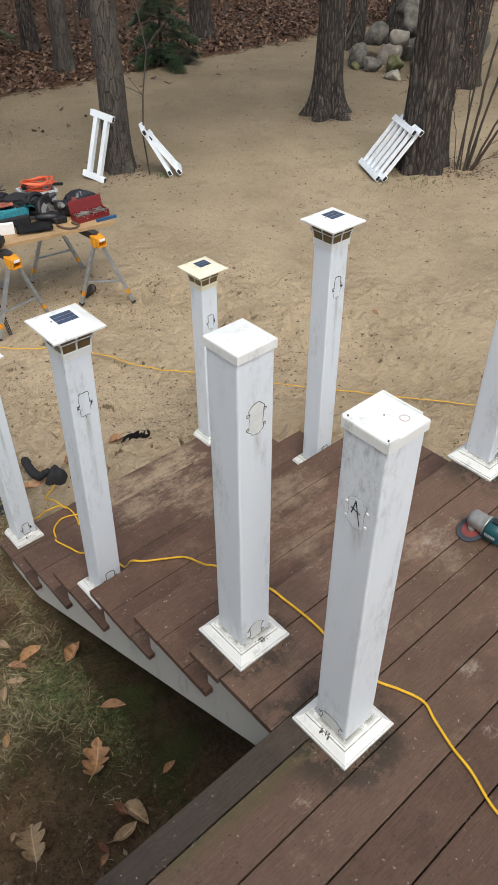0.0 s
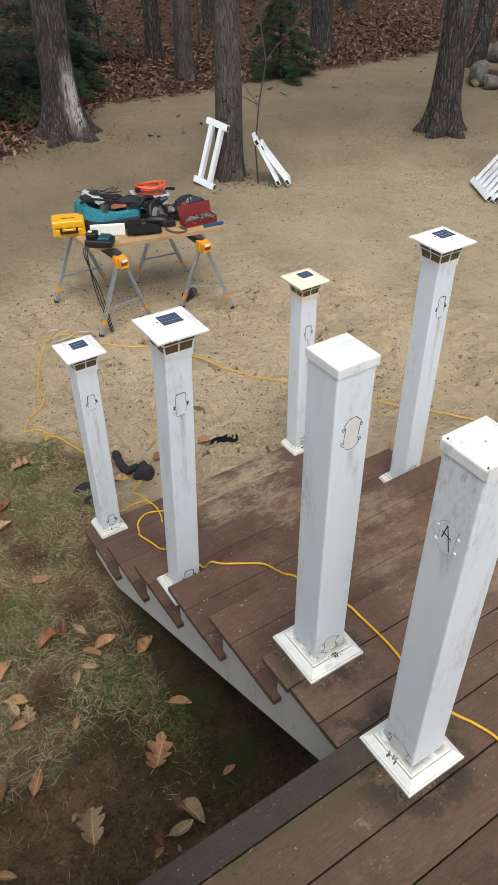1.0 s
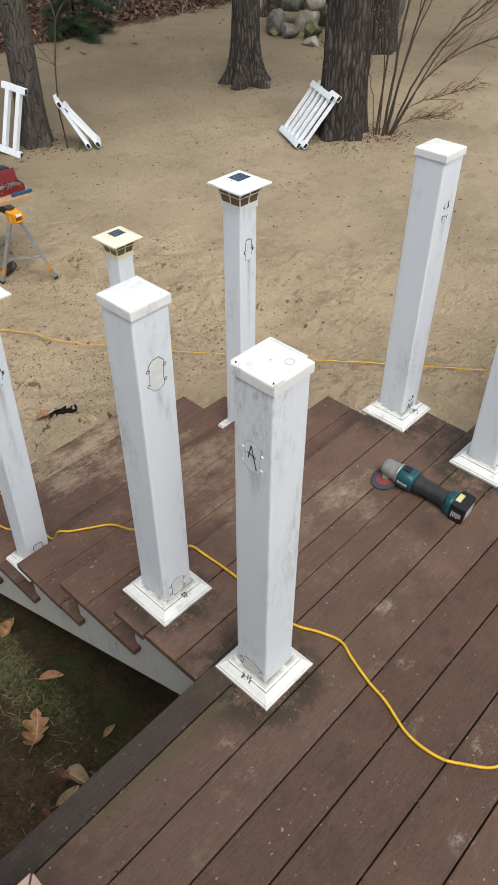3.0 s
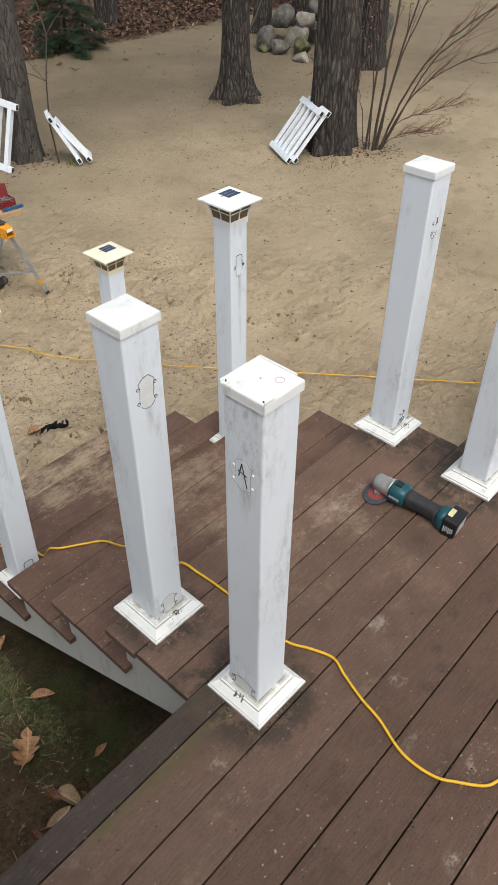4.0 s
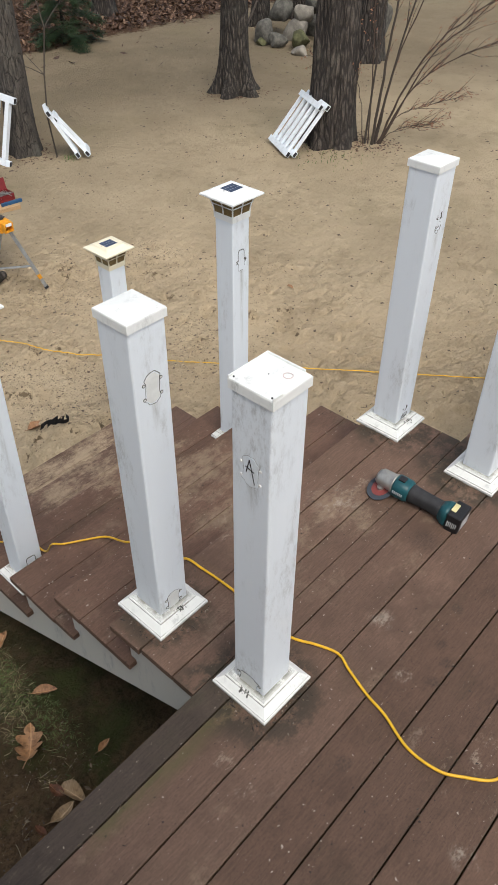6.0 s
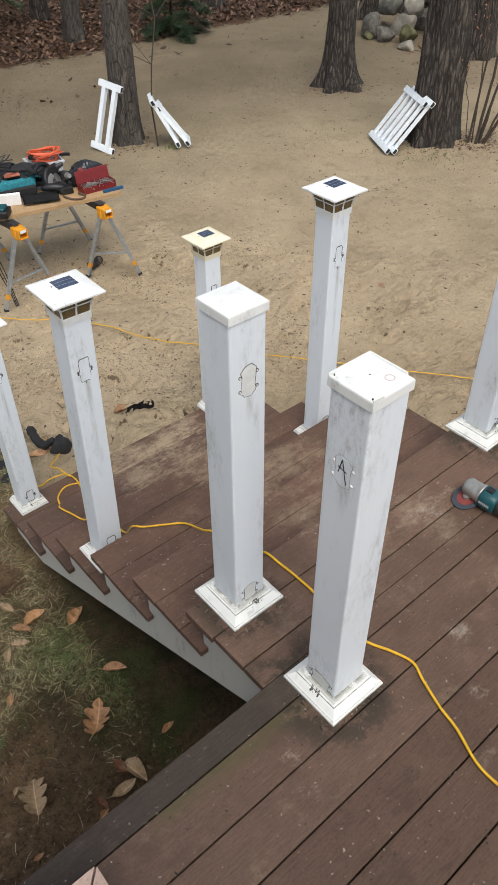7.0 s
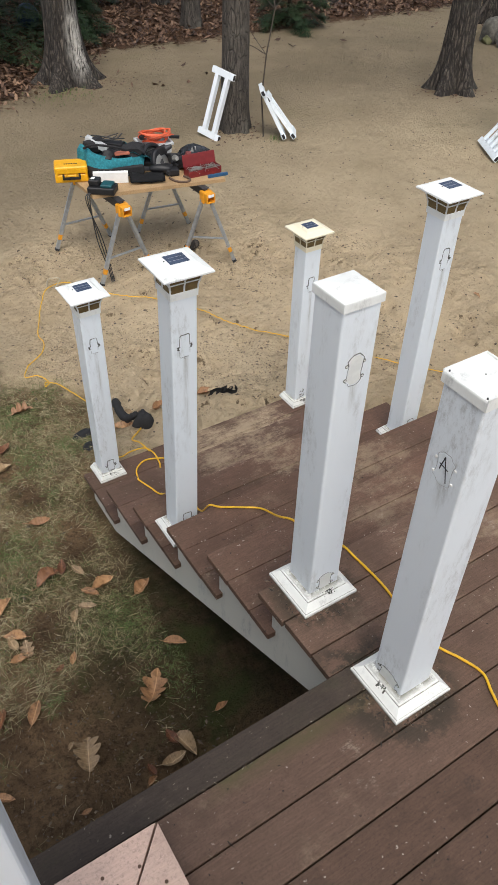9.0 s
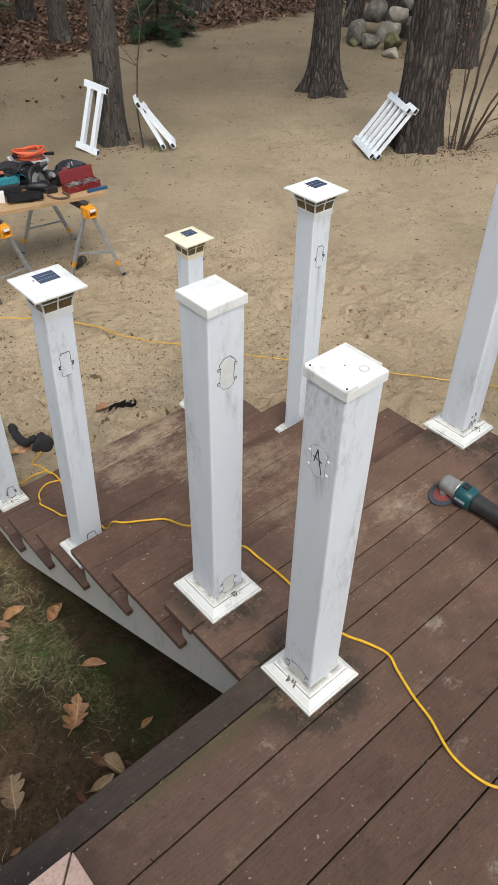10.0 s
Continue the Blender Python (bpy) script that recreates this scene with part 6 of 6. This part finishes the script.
def deck_grit(seed):
    """Grit, bark bits and pine needles caught in the deck's joints and swept against the posts."""
    r = random.Random(seed)
    spots = []
    for y in deck_joints[8:] + [0.828, 0.916, 1.052]:
        for i in range(70):
            x = r.uniform(0.3, 3.2)
            if noise.noise((x * 2.1, y * 9, 50)) > -0.15:
                spots.append((x, y + r.gauss(0, 0.004), r.uniform(0.0012, 0.004)))
    for i in range(170):
        spots.append((r.uniform(0.3, 3.0), r.uniform(-0.4, 1.18), r.uniform(0.001, 0.003)))
    for cx, cy in ((1.02, 0.714), (PX, PY), (2.243, 0.695), (PR, PY)):
        for i in range(110):
            a, d = r.uniform(0, 4), 0.103 + abs(r.gauss(0, 0.012))
            u, v = (d, (a % 1 - 0.5) * 0.21) if int(a) % 2 else ((a % 1 - 0.5) * 0.21, d)
            q = -1 if a < 2 else r.choice((-1, 1))
            spots.append((cx + q * u, cy + q * v, r.uniform(0.0012, 0.0042)))
    verts, faces = [], []
    for x, y, s in spots:
        if y > 0.82 and not X0 < x < X1:
            continue
        p = SKEW @ Vector((x, y, 0))
        a, lx, ly = r.uniform(0, 6.283), s * r.choice((0.8, 1, 1.3, 3.0)), s * r.uniform(0.4, 0.9)
        b = len(verts)
        for px, py, pz in ((lx, 0, 0), (0, ly, 0), (-lx, 0, 0), (0, -ly, 0), (0, 0, s * 0.7)):
            verts.append((p.x + px * math.cos(a) - py * math.sin(a), p.y + px * math.sin(a) + py * math.cos(a), 0.0006 + pz))
        faces += [(b, b + 1, b + 4), (b + 1, b + 2, b + 4), (b + 2, b + 3, b + 4), (b + 3, b, b + 4)]
    return tagged(sheet("deck_grit", verts, faces, GRIT), "dark grit and bark bits in the deck's joints", "debris", kind="stuff")


deck_grit(17)


def leaf_scatter(name, count, seed, label, pick, size):
    r = random.Random(seed)
    verts, faces = [], []
    while count:
        x, y = pick(r)
        if r.random() > woods_at(x, y) + 0.012:
            continue
        count -= 1
        z = ground_z(x, y) + r.uniform(0.0, 0.05)
        s, a = size * r.uniform(0.6, 1.4), r.uniform(0, 6.283)
        m = Matrix.Translation((x, y, z)) @ Euler((r.uniform(-0.7, 0.7), r.uniform(-0.7, 0.7), a)).to_matrix().to_4x4()
        b = len(verts)
        w, c = s * r.uniform(0.3, 0.5), r.uniform(-0.2, 0.4) * s
        verts += [tuple(m @ Vector(p)) for p in ((-s, 0, c), (-0.2 * s, w, 0.3 * c), (s, 0, c), (0.2 * s, -w, 0.3 * c), (0, 0, 0))]
        faces += [(b, b + 4, b + 1), (b + 1, b + 4, b + 2), (b + 2, b + 4, b + 3), (b + 3, b + 4, b)]
    return tagged(sheet(name, verts, faces, LITTER), label, "leaf litter", kind="stuff")


leaf_scatter("leaf_litter", 36000, 4, "brown fallen leaves carpeting the wood's floor", lambda r: (r.uniform(-1, 24), r.choice((r.uniform(9.3, 15), r.uniform(9.3, 24)))), 0.055)

# ---------------------------------------------------------------- trees
def trunk_mesh(height, r0, flare, seed, k=26, ridge=0.05, lean_x=0.0, lean_y=0.0):
    rings, z = [], -0.15
    while z < height:
        t = max(0.0, z) / height
        r = r0 * (1 - 0.72 * t)
        ring = []
        for i in range(k):
            a = 2 * math.pi * i / k
            root = flare * math.exp(-max(z, 0) / 0.22) * (0.55 + 0.45 * math.sin(a * 5 + seed) + 0.3 * noise.noise((math.cos(a) * 2, math.sin(a) * 2, seed)))
            rid = ridge * noise.noise((math.cos(a) * 5, math.sin(a) * 5, z * 0.7 + seed)) + 0.6 * ridge * noise.noise((math.cos(a) * 12, math.sin(a) * 12, z * 1.5 + seed))
            rr = r * (1 + rid) + max(0, root)
            wob = 0.05 * noise.noise((seed, z * 0.5, 0))
            ring.append((rr * math.cos(a) + lean_x * z + wob * min(1, z), rr * math.sin(a) + lean_y * z, z))
        rings.append(ring)
        z += 0.07 if z < 0.5 else 0.14 if z < 3.2 else 0.7
    return loft(rings)


def limb_mesh(seed, start, way, length, r0, bm, depth=0):
    """A limb that forks into finer ones."""
    r = random.Random(seed)
    pts, p, d = [Vector(start)], Vector(start), Vector(way).normalized()
    for i in range(5):
        d = (d + Vector((r.uniform(-0.25, 0.25), r.uniform(-0.25, 0.25), r.uniform(-0.08, 0.22)))).normalized()
        p = p + d * length / 5
        pts.append(p)
    tube(pts, [r0 * (1 - 0.17 * i) for i in range(6)], 5 if depth else 6, bm)
    if depth < 2:
        for i in range(3 if depth else 4):
            q = pts[2 + i % 4]
            limb_mesh(seed * 7 + i, q, d + Vector((r.uniform(-1, 1), r.uniform(-1, 1), r.uniform(-0.1, 0.7))), length * 0.55, r0 * 0.45, bm, depth + 1)


def tree(x, y, height, r0, flare, mat, seed, label, limbs=7, **kw):
    t = thing("tree", x, y, ground_z(x, y), 0, label, "tree", "bare trees round the yard")
    part("trunk", trunk_mesh(height, r0, flare, seed, **kw), mat, t, smooth=True)
    r = random.Random(seed)
    bm = bmesh.new()
    for i in range(limbs):
        z = height * (0.45 + 0.5 * i / limbs)
        a = r.uniform(0, 6.283)
        limb_mesh(seed * 31 + i, (kw.get("lean_x", 0) * z, kw.get("lean_y", 0) * z, z), (math.cos(a), math.sin(a), 0.7), height * r.uniform(0.18, 0.32), r0 * 0.28, bm)
    part("crown", bm, mat, t, "bare spreading limbs and twigs")
    return t


OAKBARK = bark_material("pale_patched_bark", (0.028, 0.022, 0.018), (0.12, 0.10, 0.082), 0.2, scar=(0.07, -0.26, 0.56))
tree(3.80, 10.45, 11, 0.235, 0.34, OAKBARK, 1, "stout grey oak trunk with a pale scar at its foot", ridge=0.16, k=44)
tree(4.78, 7.74, 9, 0.165, 0.07, SMOOTHBARK, 2, "slim smooth-barked grey tree", ridge=0.05)
tree(8.24, 7.66, 11, 0.185, 0.24, BARK, 3, "grey rough-barked tree with flared roots", ridge=0.14, k=40)
tree(7.45, 5.36, 12, 0.252, 0.09, DARKBARK, 4, "thick dark furrowed tree trunk", ridge=0.2, k=48)
tree(11.05, 7.35, 10, 0.21, 0.08, DARKBARK, 5, "dark tree behind the shrub", ridge=0.1)
tree(11.75, 10.35, 10, 0.16, 0.10, BARK, 6, "grey tree beside the rock pile", ridge=0.08, lean_x=0.05)
tree(12.75, 10.25, 11, 0.21, 0.10, DARKBARK, 7, "leaning dark tree at the rock pile", ridge=0.08, lean_x=0.12, lean_y=-0.05)
tree(6.86, 12.55, 9, 0.155, 0.07, SMOOTHBARK, 8, "slim grey tree at the wood's edge", ridge=0.05)
tree(7.10, 14.20, 9, 0.15, 0.05, DARKBARK, 9, "slim dark tree in the wood")
tree(6.30, 15.9, 10, 0.22, 0.05, DARKBARK, 13, "dark tree in the wood")
tree(10.30, 13.15, 10, 0.21, 0.08, DARKBARK, 10, "dark tree at the wood's edge", ridge=0.1)
tree(9.6, 16.2, 10, 0.22, 0.06, BARK, 11, "grey tree in the wood")
tree(1.6, 12.3, 10, 0.2, 0.08, DARKBARK, 12, "dark tree in the wood")
r = random.Random(77)
for i in range(26):
    while True:
        x, y = r.uniform(-3, 26), r.uniform(15.5, 30)
        if abs(x - 9.6) + abs(y - 16.2) > 2:
            break
    tree(x, y, r.uniform(8, 12), r.uniform(0.08, 0.2), 0.05, DARKBARK if i % 3 else BARK, 100 + i, "bare tree deep in the wood", limbs=4, k=12)


def sapling(x, y, h, seed, label, arms=5, mat=TWIG, spread=0.6, r0=0.012, bend=0.08):
    s = thing("sapling", x, y, ground_z(x, y), 0, label, "sapling", "thin saplings")
    r = random.Random(seed)
    pts = [Vector((bend * noise.noise((seed, k * 0.5, 1)), bend * noise.noise((seed, k * 0.5, 5)), h * k / 8 - 0.03)) for k in range(9)]
    part("stem", tube(pts, [r0 * (1 - 0.09 * k) for k in range(9)], 6), mat, s)
    bm = bmesh.new()
    for i in range(arms):
        q = pts[2 + i % 6]
        a = r.uniform(0, 6.283)
        limb_mesh(seed * 13 + i, q, (math.cos(a), math.sin(a), r.uniform(0.2, 0.9)), spread * r.uniform(0.6, 1.3), r0 * 0.45, bm, 1)
    part("twig_spray", bm, mat, s)["kind"] = "stuff"
    return s


sapling(4.95, 7.36, 3.6, 3, "thin bare sapling beside a tree", arms=8, spread=0.9, bend=0.16, r0=0.010)
r = random.Random(5)
for i in range(26):
    sapling(r.uniform(5, 20), r.uniform(13.0, 19), r.uniform(1.6, 4), 200 + i, "thin bare sapling in the wood", arms=3, mat=TWIG if i % 2 else REDTWIG, r0=r.uniform(0.010, 0.025))


def evergreen(x, y, h, rad, seed, label, low=0.05, boughs=34):
    """A young conifer: trunk and drooping boughs of many small sprays."""
    t = thing("evergreen", x, y, ground_z(x, y), 0, label, "conifer", "evergreens at the wood's edge")
    r = random.Random(seed)
    part("trunk", tube([(0, 0, -0.05), (0.01, 0, h * 0.5), (0, 0.01, h)], [0.02 + h * 0.012, 0.012 + h * 0.007, 0.004], 8), DARKBARK, t)
    limb, verts, faces = bmesh.new(), [], []
    for i in range(boughs):
        f = low + (0.97 - low) * i / boughs
        a = i * 2.4 + r.uniform(-0.3, 0.3)
        ln = rad * (1 - f) ** 0.75 * r.uniform(0.7, 1.15) + 0.06
        d = Vector((math.cos(a), math.sin(a), 0))
        pts = [Vector((0, 0, f * h)) + d * ln * s + Vector((0, 0, ln * (0.18 * s - 0.42 * s * s))) for s in (0, 0.25, 0.5, 0.75, 1)]
        tube(pts, [0.010, 0.008, 0.006, 0.004, 0.002], 4, limb)
        for j in range(int(40 + 120 * ln)):
            s = r.uniform(0.12, 1.0)
            q = pts[0].lerp(pts[-1], s) + Vector((0, 0, ln * 0.12 * math.sin(math.pi * s)))
            side = Vector((-d.y, d.x, 0)) * r.uniform(-1, 1) * 0.38 * ln * (1.1 - s)
            q = q + side + Vector((0, 0, r.uniform(-0.06, 0.03)))
            w = (d * r.uniform(0.2, 1) + Vector((-d.y, d.x, 0)) * r.uniform(-1, 1) + Vector((0, 0, r.uniform(-0.5, 0.15)))).normalized()
            u = w.cross(Vector((r.uniform(-0.4, 0.4), r.uniform(-0.4, 0.4), 1))).normalized()
            for n in range(5):
                c = q + w * 0.022 * n
                ww = (w + u * (1.0 if n % 2 else -1.0)).normalized()
                o = ww.cross(Vector((0, 0, 1))).normalized() * 0.011
                b = len(verts)
                tip = c + ww * r.uniform(0.045, 0.085)
                verts += [tuple(c - o), tuple(c + o), tuple(tip)]
                faces.append((b, b + 1, b + 2))
    part("boughs", limb, DARKBARK, t)
    sheet("crown", verts, faces, NEEDLE, t, "dark green needle sprays")
    return t


evergreen(8.32, 11.75, 1.35, 0.80, 1, "low bushy dark green conifer", low=0.03, boughs=26)
evergreen(3.3, 12.6, 5.0, 2.0, 2, "dark green conifer with drooping boughs", low=0.03, boughs=60)
evergreen(2.0, 11.9, 4.6, 1.7, 3, "dark green conifer with drooping boughs", low=0.08, boughs=54)
evergreen(5.3, 14.6, 4.4, 1.5, 4, "dark green conifer in the wood", low=0.05, boughs=50)
evergreen(4.9, 12.7, 1.0, 0.6, 6, "small conifer seedling among leaves", low=0.05, boughs=20)


ball = bmesh.new()
bmesh.ops.create_uvsphere(ball, u_segments=28, v_segments=18, radius=0.19)
ball = part("ball", ball, plain("blue_rubber", (0.012, 0.035, 0.085), 0.5), smooth=True)
ball.matrix_world = pose(4.33, 13.55, ground_z(4.33, 13.55) + 0.185, 0, 0, 0)
tagged(ball, "dark blue rubber ball lying on leaf litter", "ball")

# ---------------------------------------------------------------- the rock pile and the shrub
def boulder(x, y, z, sx, sy, sz, seed, mat, label):
    bm = bmesh.new()
    bmesh.ops.create_icosphere(bm, subdivisions=3, radius=1.0)
    for v in bm.verts:
        n0 = noise.noise(v.co * 0.9 + Vector((seed * 3.1, 0, 0)))
        n1 = noise.noise(v.co * 2.3 + Vector((0, seed * 1.7, 0)))
        v.co = v.co * (1.12 + 0.30 * n0 + 0.10 * n1)
    cuts = random.Random(seed)
    for q in range(12):
        d = Vector((cuts.gauss(0, 1), cuts.gauss(0, 1), cuts.gauss(0, 0.8))).normalized()
        lim = cuts.uniform(0.52, 0.80)
        for v in bm.verts:
            over = v.co.dot(d) - lim
            if over > 0:
                v.co -= d * over * 0.9
    for v in bm.verts:
        v.co *= 1 + 0.035 * noise.noise(v.co * 6.0)
        v.co = Vector((v.co.x * sx, v.co.y * sy, max(v.co.z, -0.75) * sz))
    ob = part("boulder", bm, mat, smooth=True)
    ob.matrix_world = pose(x, y, z, 0, 0, seed * 47)
    return tagged(ob, label, "boulder", "rock pile")


ROCKS = [(10.95, 9.55, 0.12, .42, .32, .30, 0), (11.35, 9.15, 0.10, .34, .30, .26, 1), (10.75, 9.05, 0.08, .22, .18, .17, 0), (11.0, 8.75, 0.10, .28, .24, .24, 0), (11.25, 8.35, 0.14, .32, .27, .30, 0), (10.62, 8.45, 0.03, .26, .20, .12, 1), (11.55, 9.65, 0.42, .36, .30, .26, 0), (11.45, 9.05, 0.45, .30, .26, .24, 1), (11.75, 8.65, 0.42, .42, .34, .34, 1), (12.05, 9.25, 0.55, .40, .34, .34, 0), (11.95, 8.15, 0.18, .40, .34, .32, 0), (12.3, 8.75, 0.75, .38, .34, .30, 1), (12.3, 9.6, 0.8, .36, .3, .28, 0), (10.7, 9.35, 0.02, .16, .14, .11, 0), (11.1, 8.05, 0.03, .2, .16, .12, 1), (12.5, 8.2, 0.35, .4, .36, .4, 0), (12.7, 9.1, 0.4, .5, .45, .6, 0), (12.0, 8.9, 0.1, .5, .45, .4, 0)]
for i, (x, y, dz, sx, sy, sz, pale) in enumerate(ROCKS):
    boulder(x, y, ground_z(x, y) + dz * 0.8 + 0.03, sx * 0.78, sy * 0.78, sz * 0.8, i + 1, (PALESTONE if pale else MOSSSTONE if i in (3, 10, 13) else STONE), "pale weathered field stone in a pile" if pale else "green mossy field stone in a pile" if i in (3, 10, 13) else "grey field stone in a pile")
pole = thing("stick", 10.9, 9.9, GZ, 0, "bare grey stick leaning on the rocks", "stick")
part("wood", tube([(-0.25, -0.1, 0.02), (0.2, 0.0, 0.42), (0.42, 0.05, 0.66)], [0.022, 0.02, 0.016], 6), TWIG, pole)


def shrub():
    s = thing("shrub", 7.74, 4.93, ground_z(7.74, 4.93), 0, "many-stemmed bare shrub with reddish buds", "shrub")
    right, away = Vector((0.68, -0.73, 0)), Vector((0.73, 0.68, 0))
    r = random.Random(11)
    buds_v, buds_f = [], []

    def at(a, b, c=0.0):
        return right * a + Vector((0, 0, b)) + away * c

    def bud(p):
        for _ in range(2):
            w = Vector((r.uniform(-1, 1), r.uniform(-1, 1), r.uniform(-0.6, 1))).normalized() * r.uniform(0.012, 0.03)
            o = w.orthogonal().normalized() * 0.008
            b = len(buds_v)
            buds_v.extend([tuple(p), tuple(p + w * 0.5 + o), tuple(p + w), tuple(p + w * 0.5 - o)])
            buds_f.append((b, b + 1, b + 2, b + 3))

    STEMS = [((-0.10, 0), (-0.06, 0.9), (-0.02, 1.9), (0.02, 3.0), 0.020), ((-0.02, 0), (0.03, 0.9), (0.10, 1.9), (0.16, 3.1), 0.026), ((0.02, 0), (0.13, 0.8), (0.32, 1.7), (0.55, 2.9), 0.023), ((0.06, 0), (0.34, 0.75), (0.78, 1.28), (1.55, 1.75), 0.020), ((0.07, 0), (0.40, 0.62), (0.95, 0.98), (1.75, 1.20), 0.014), ((0.08, 0), (0.52, 0.95), (0.95, 1.35), (1.6, 2.15), 0.014), ((0.04, 0), (0.26, 0.30), (0.60, 0.42), (0.95, 0.50), 0.008), ((0.05, 0), (0.20, 0.16), (0.42, 0.24), (0.62, 0.26), 0.007), ((-0.12, 0), (-0.22, 0.6), (-0.45, 0.85), (-0.75, 0.88), 0.008), ((0.0, 0), (0.22, 1.0), (0.62, 1.9), (1.1, 2.6), 0.014), ((-0.06, 0), (-0.10, 1.0), (-0.2, 2.0), (-0.3, 2.9), 0.012)]
    for i, (a, b, c, d, rad) in enumerate(STEMS):
        dep = r.uniform(-0.12, 0.12)
        pts = smooth_path([at(*a, dep * 0.3), at(*b, dep), at(*c, dep * 1.6), at(*d, dep * 2)], 6)
        pts = [p + Vector((noise.noise((k * 0.7, i, 0)), noise.noise((k * 0.7, i, 3)), noise.noise((k * 0.7, i, 6)))) * 0.018 * min(1, k / 3) for k, p in enumerate(pts)]
        n = len(pts)
        stem = part("stem", tube(pts, [rad * 0.72 * (1 - 0.75 * k / n) for k in range(n)], 6), REDTWIG if i > 2 else TWIG, s)
        bm = bmesh.new()
        for k in range(22 if i > 2 else 7):
            t = r.randint(int(n * 0.35), n - 2)
            p = pts[t]
            w = ((pts[t + 1] - p).normalized() + right * r.uniform(-0.4, 0.9) + away * r.uniform(-0.5, 0.5) + Vector((0, 0, r.uniform(-0.4, 0.9)))).normalized()
            ln = r.uniform(0.14, 0.62) * (0.6 if rad < 0.01 else 1)
            tw = [p, p + w * ln * 0.35 + Vector((0, 0, r.uniform(-0.03, 0.03))), p + w * ln * 0.7 + Vector((r.uniform(-0.03, 0.03), 0, r.uniform(-0.02, 0.04))), p + w * ln]
            tube(tw, [0.0036, 0.0030, 0.0024, 0.0016], 4, bm)
            for f in (0.3, 0.5, 0.7, 0.85, 1.0):
                bud(tw[0].lerp(tw[3], f) + Vector((r.uniform(-0.02, 0.02), r.uniform(-0.02, 0.02), r.uniform(-0.02, 0.02))))
        part("twig_spray", bm, REDTWIG, stem)["kind"] = "stuff"
    sheet("bud_spray", buds_v, buds_f, BUD, s, "reddish opening buds")["kind"] = "stuff"


shrub()
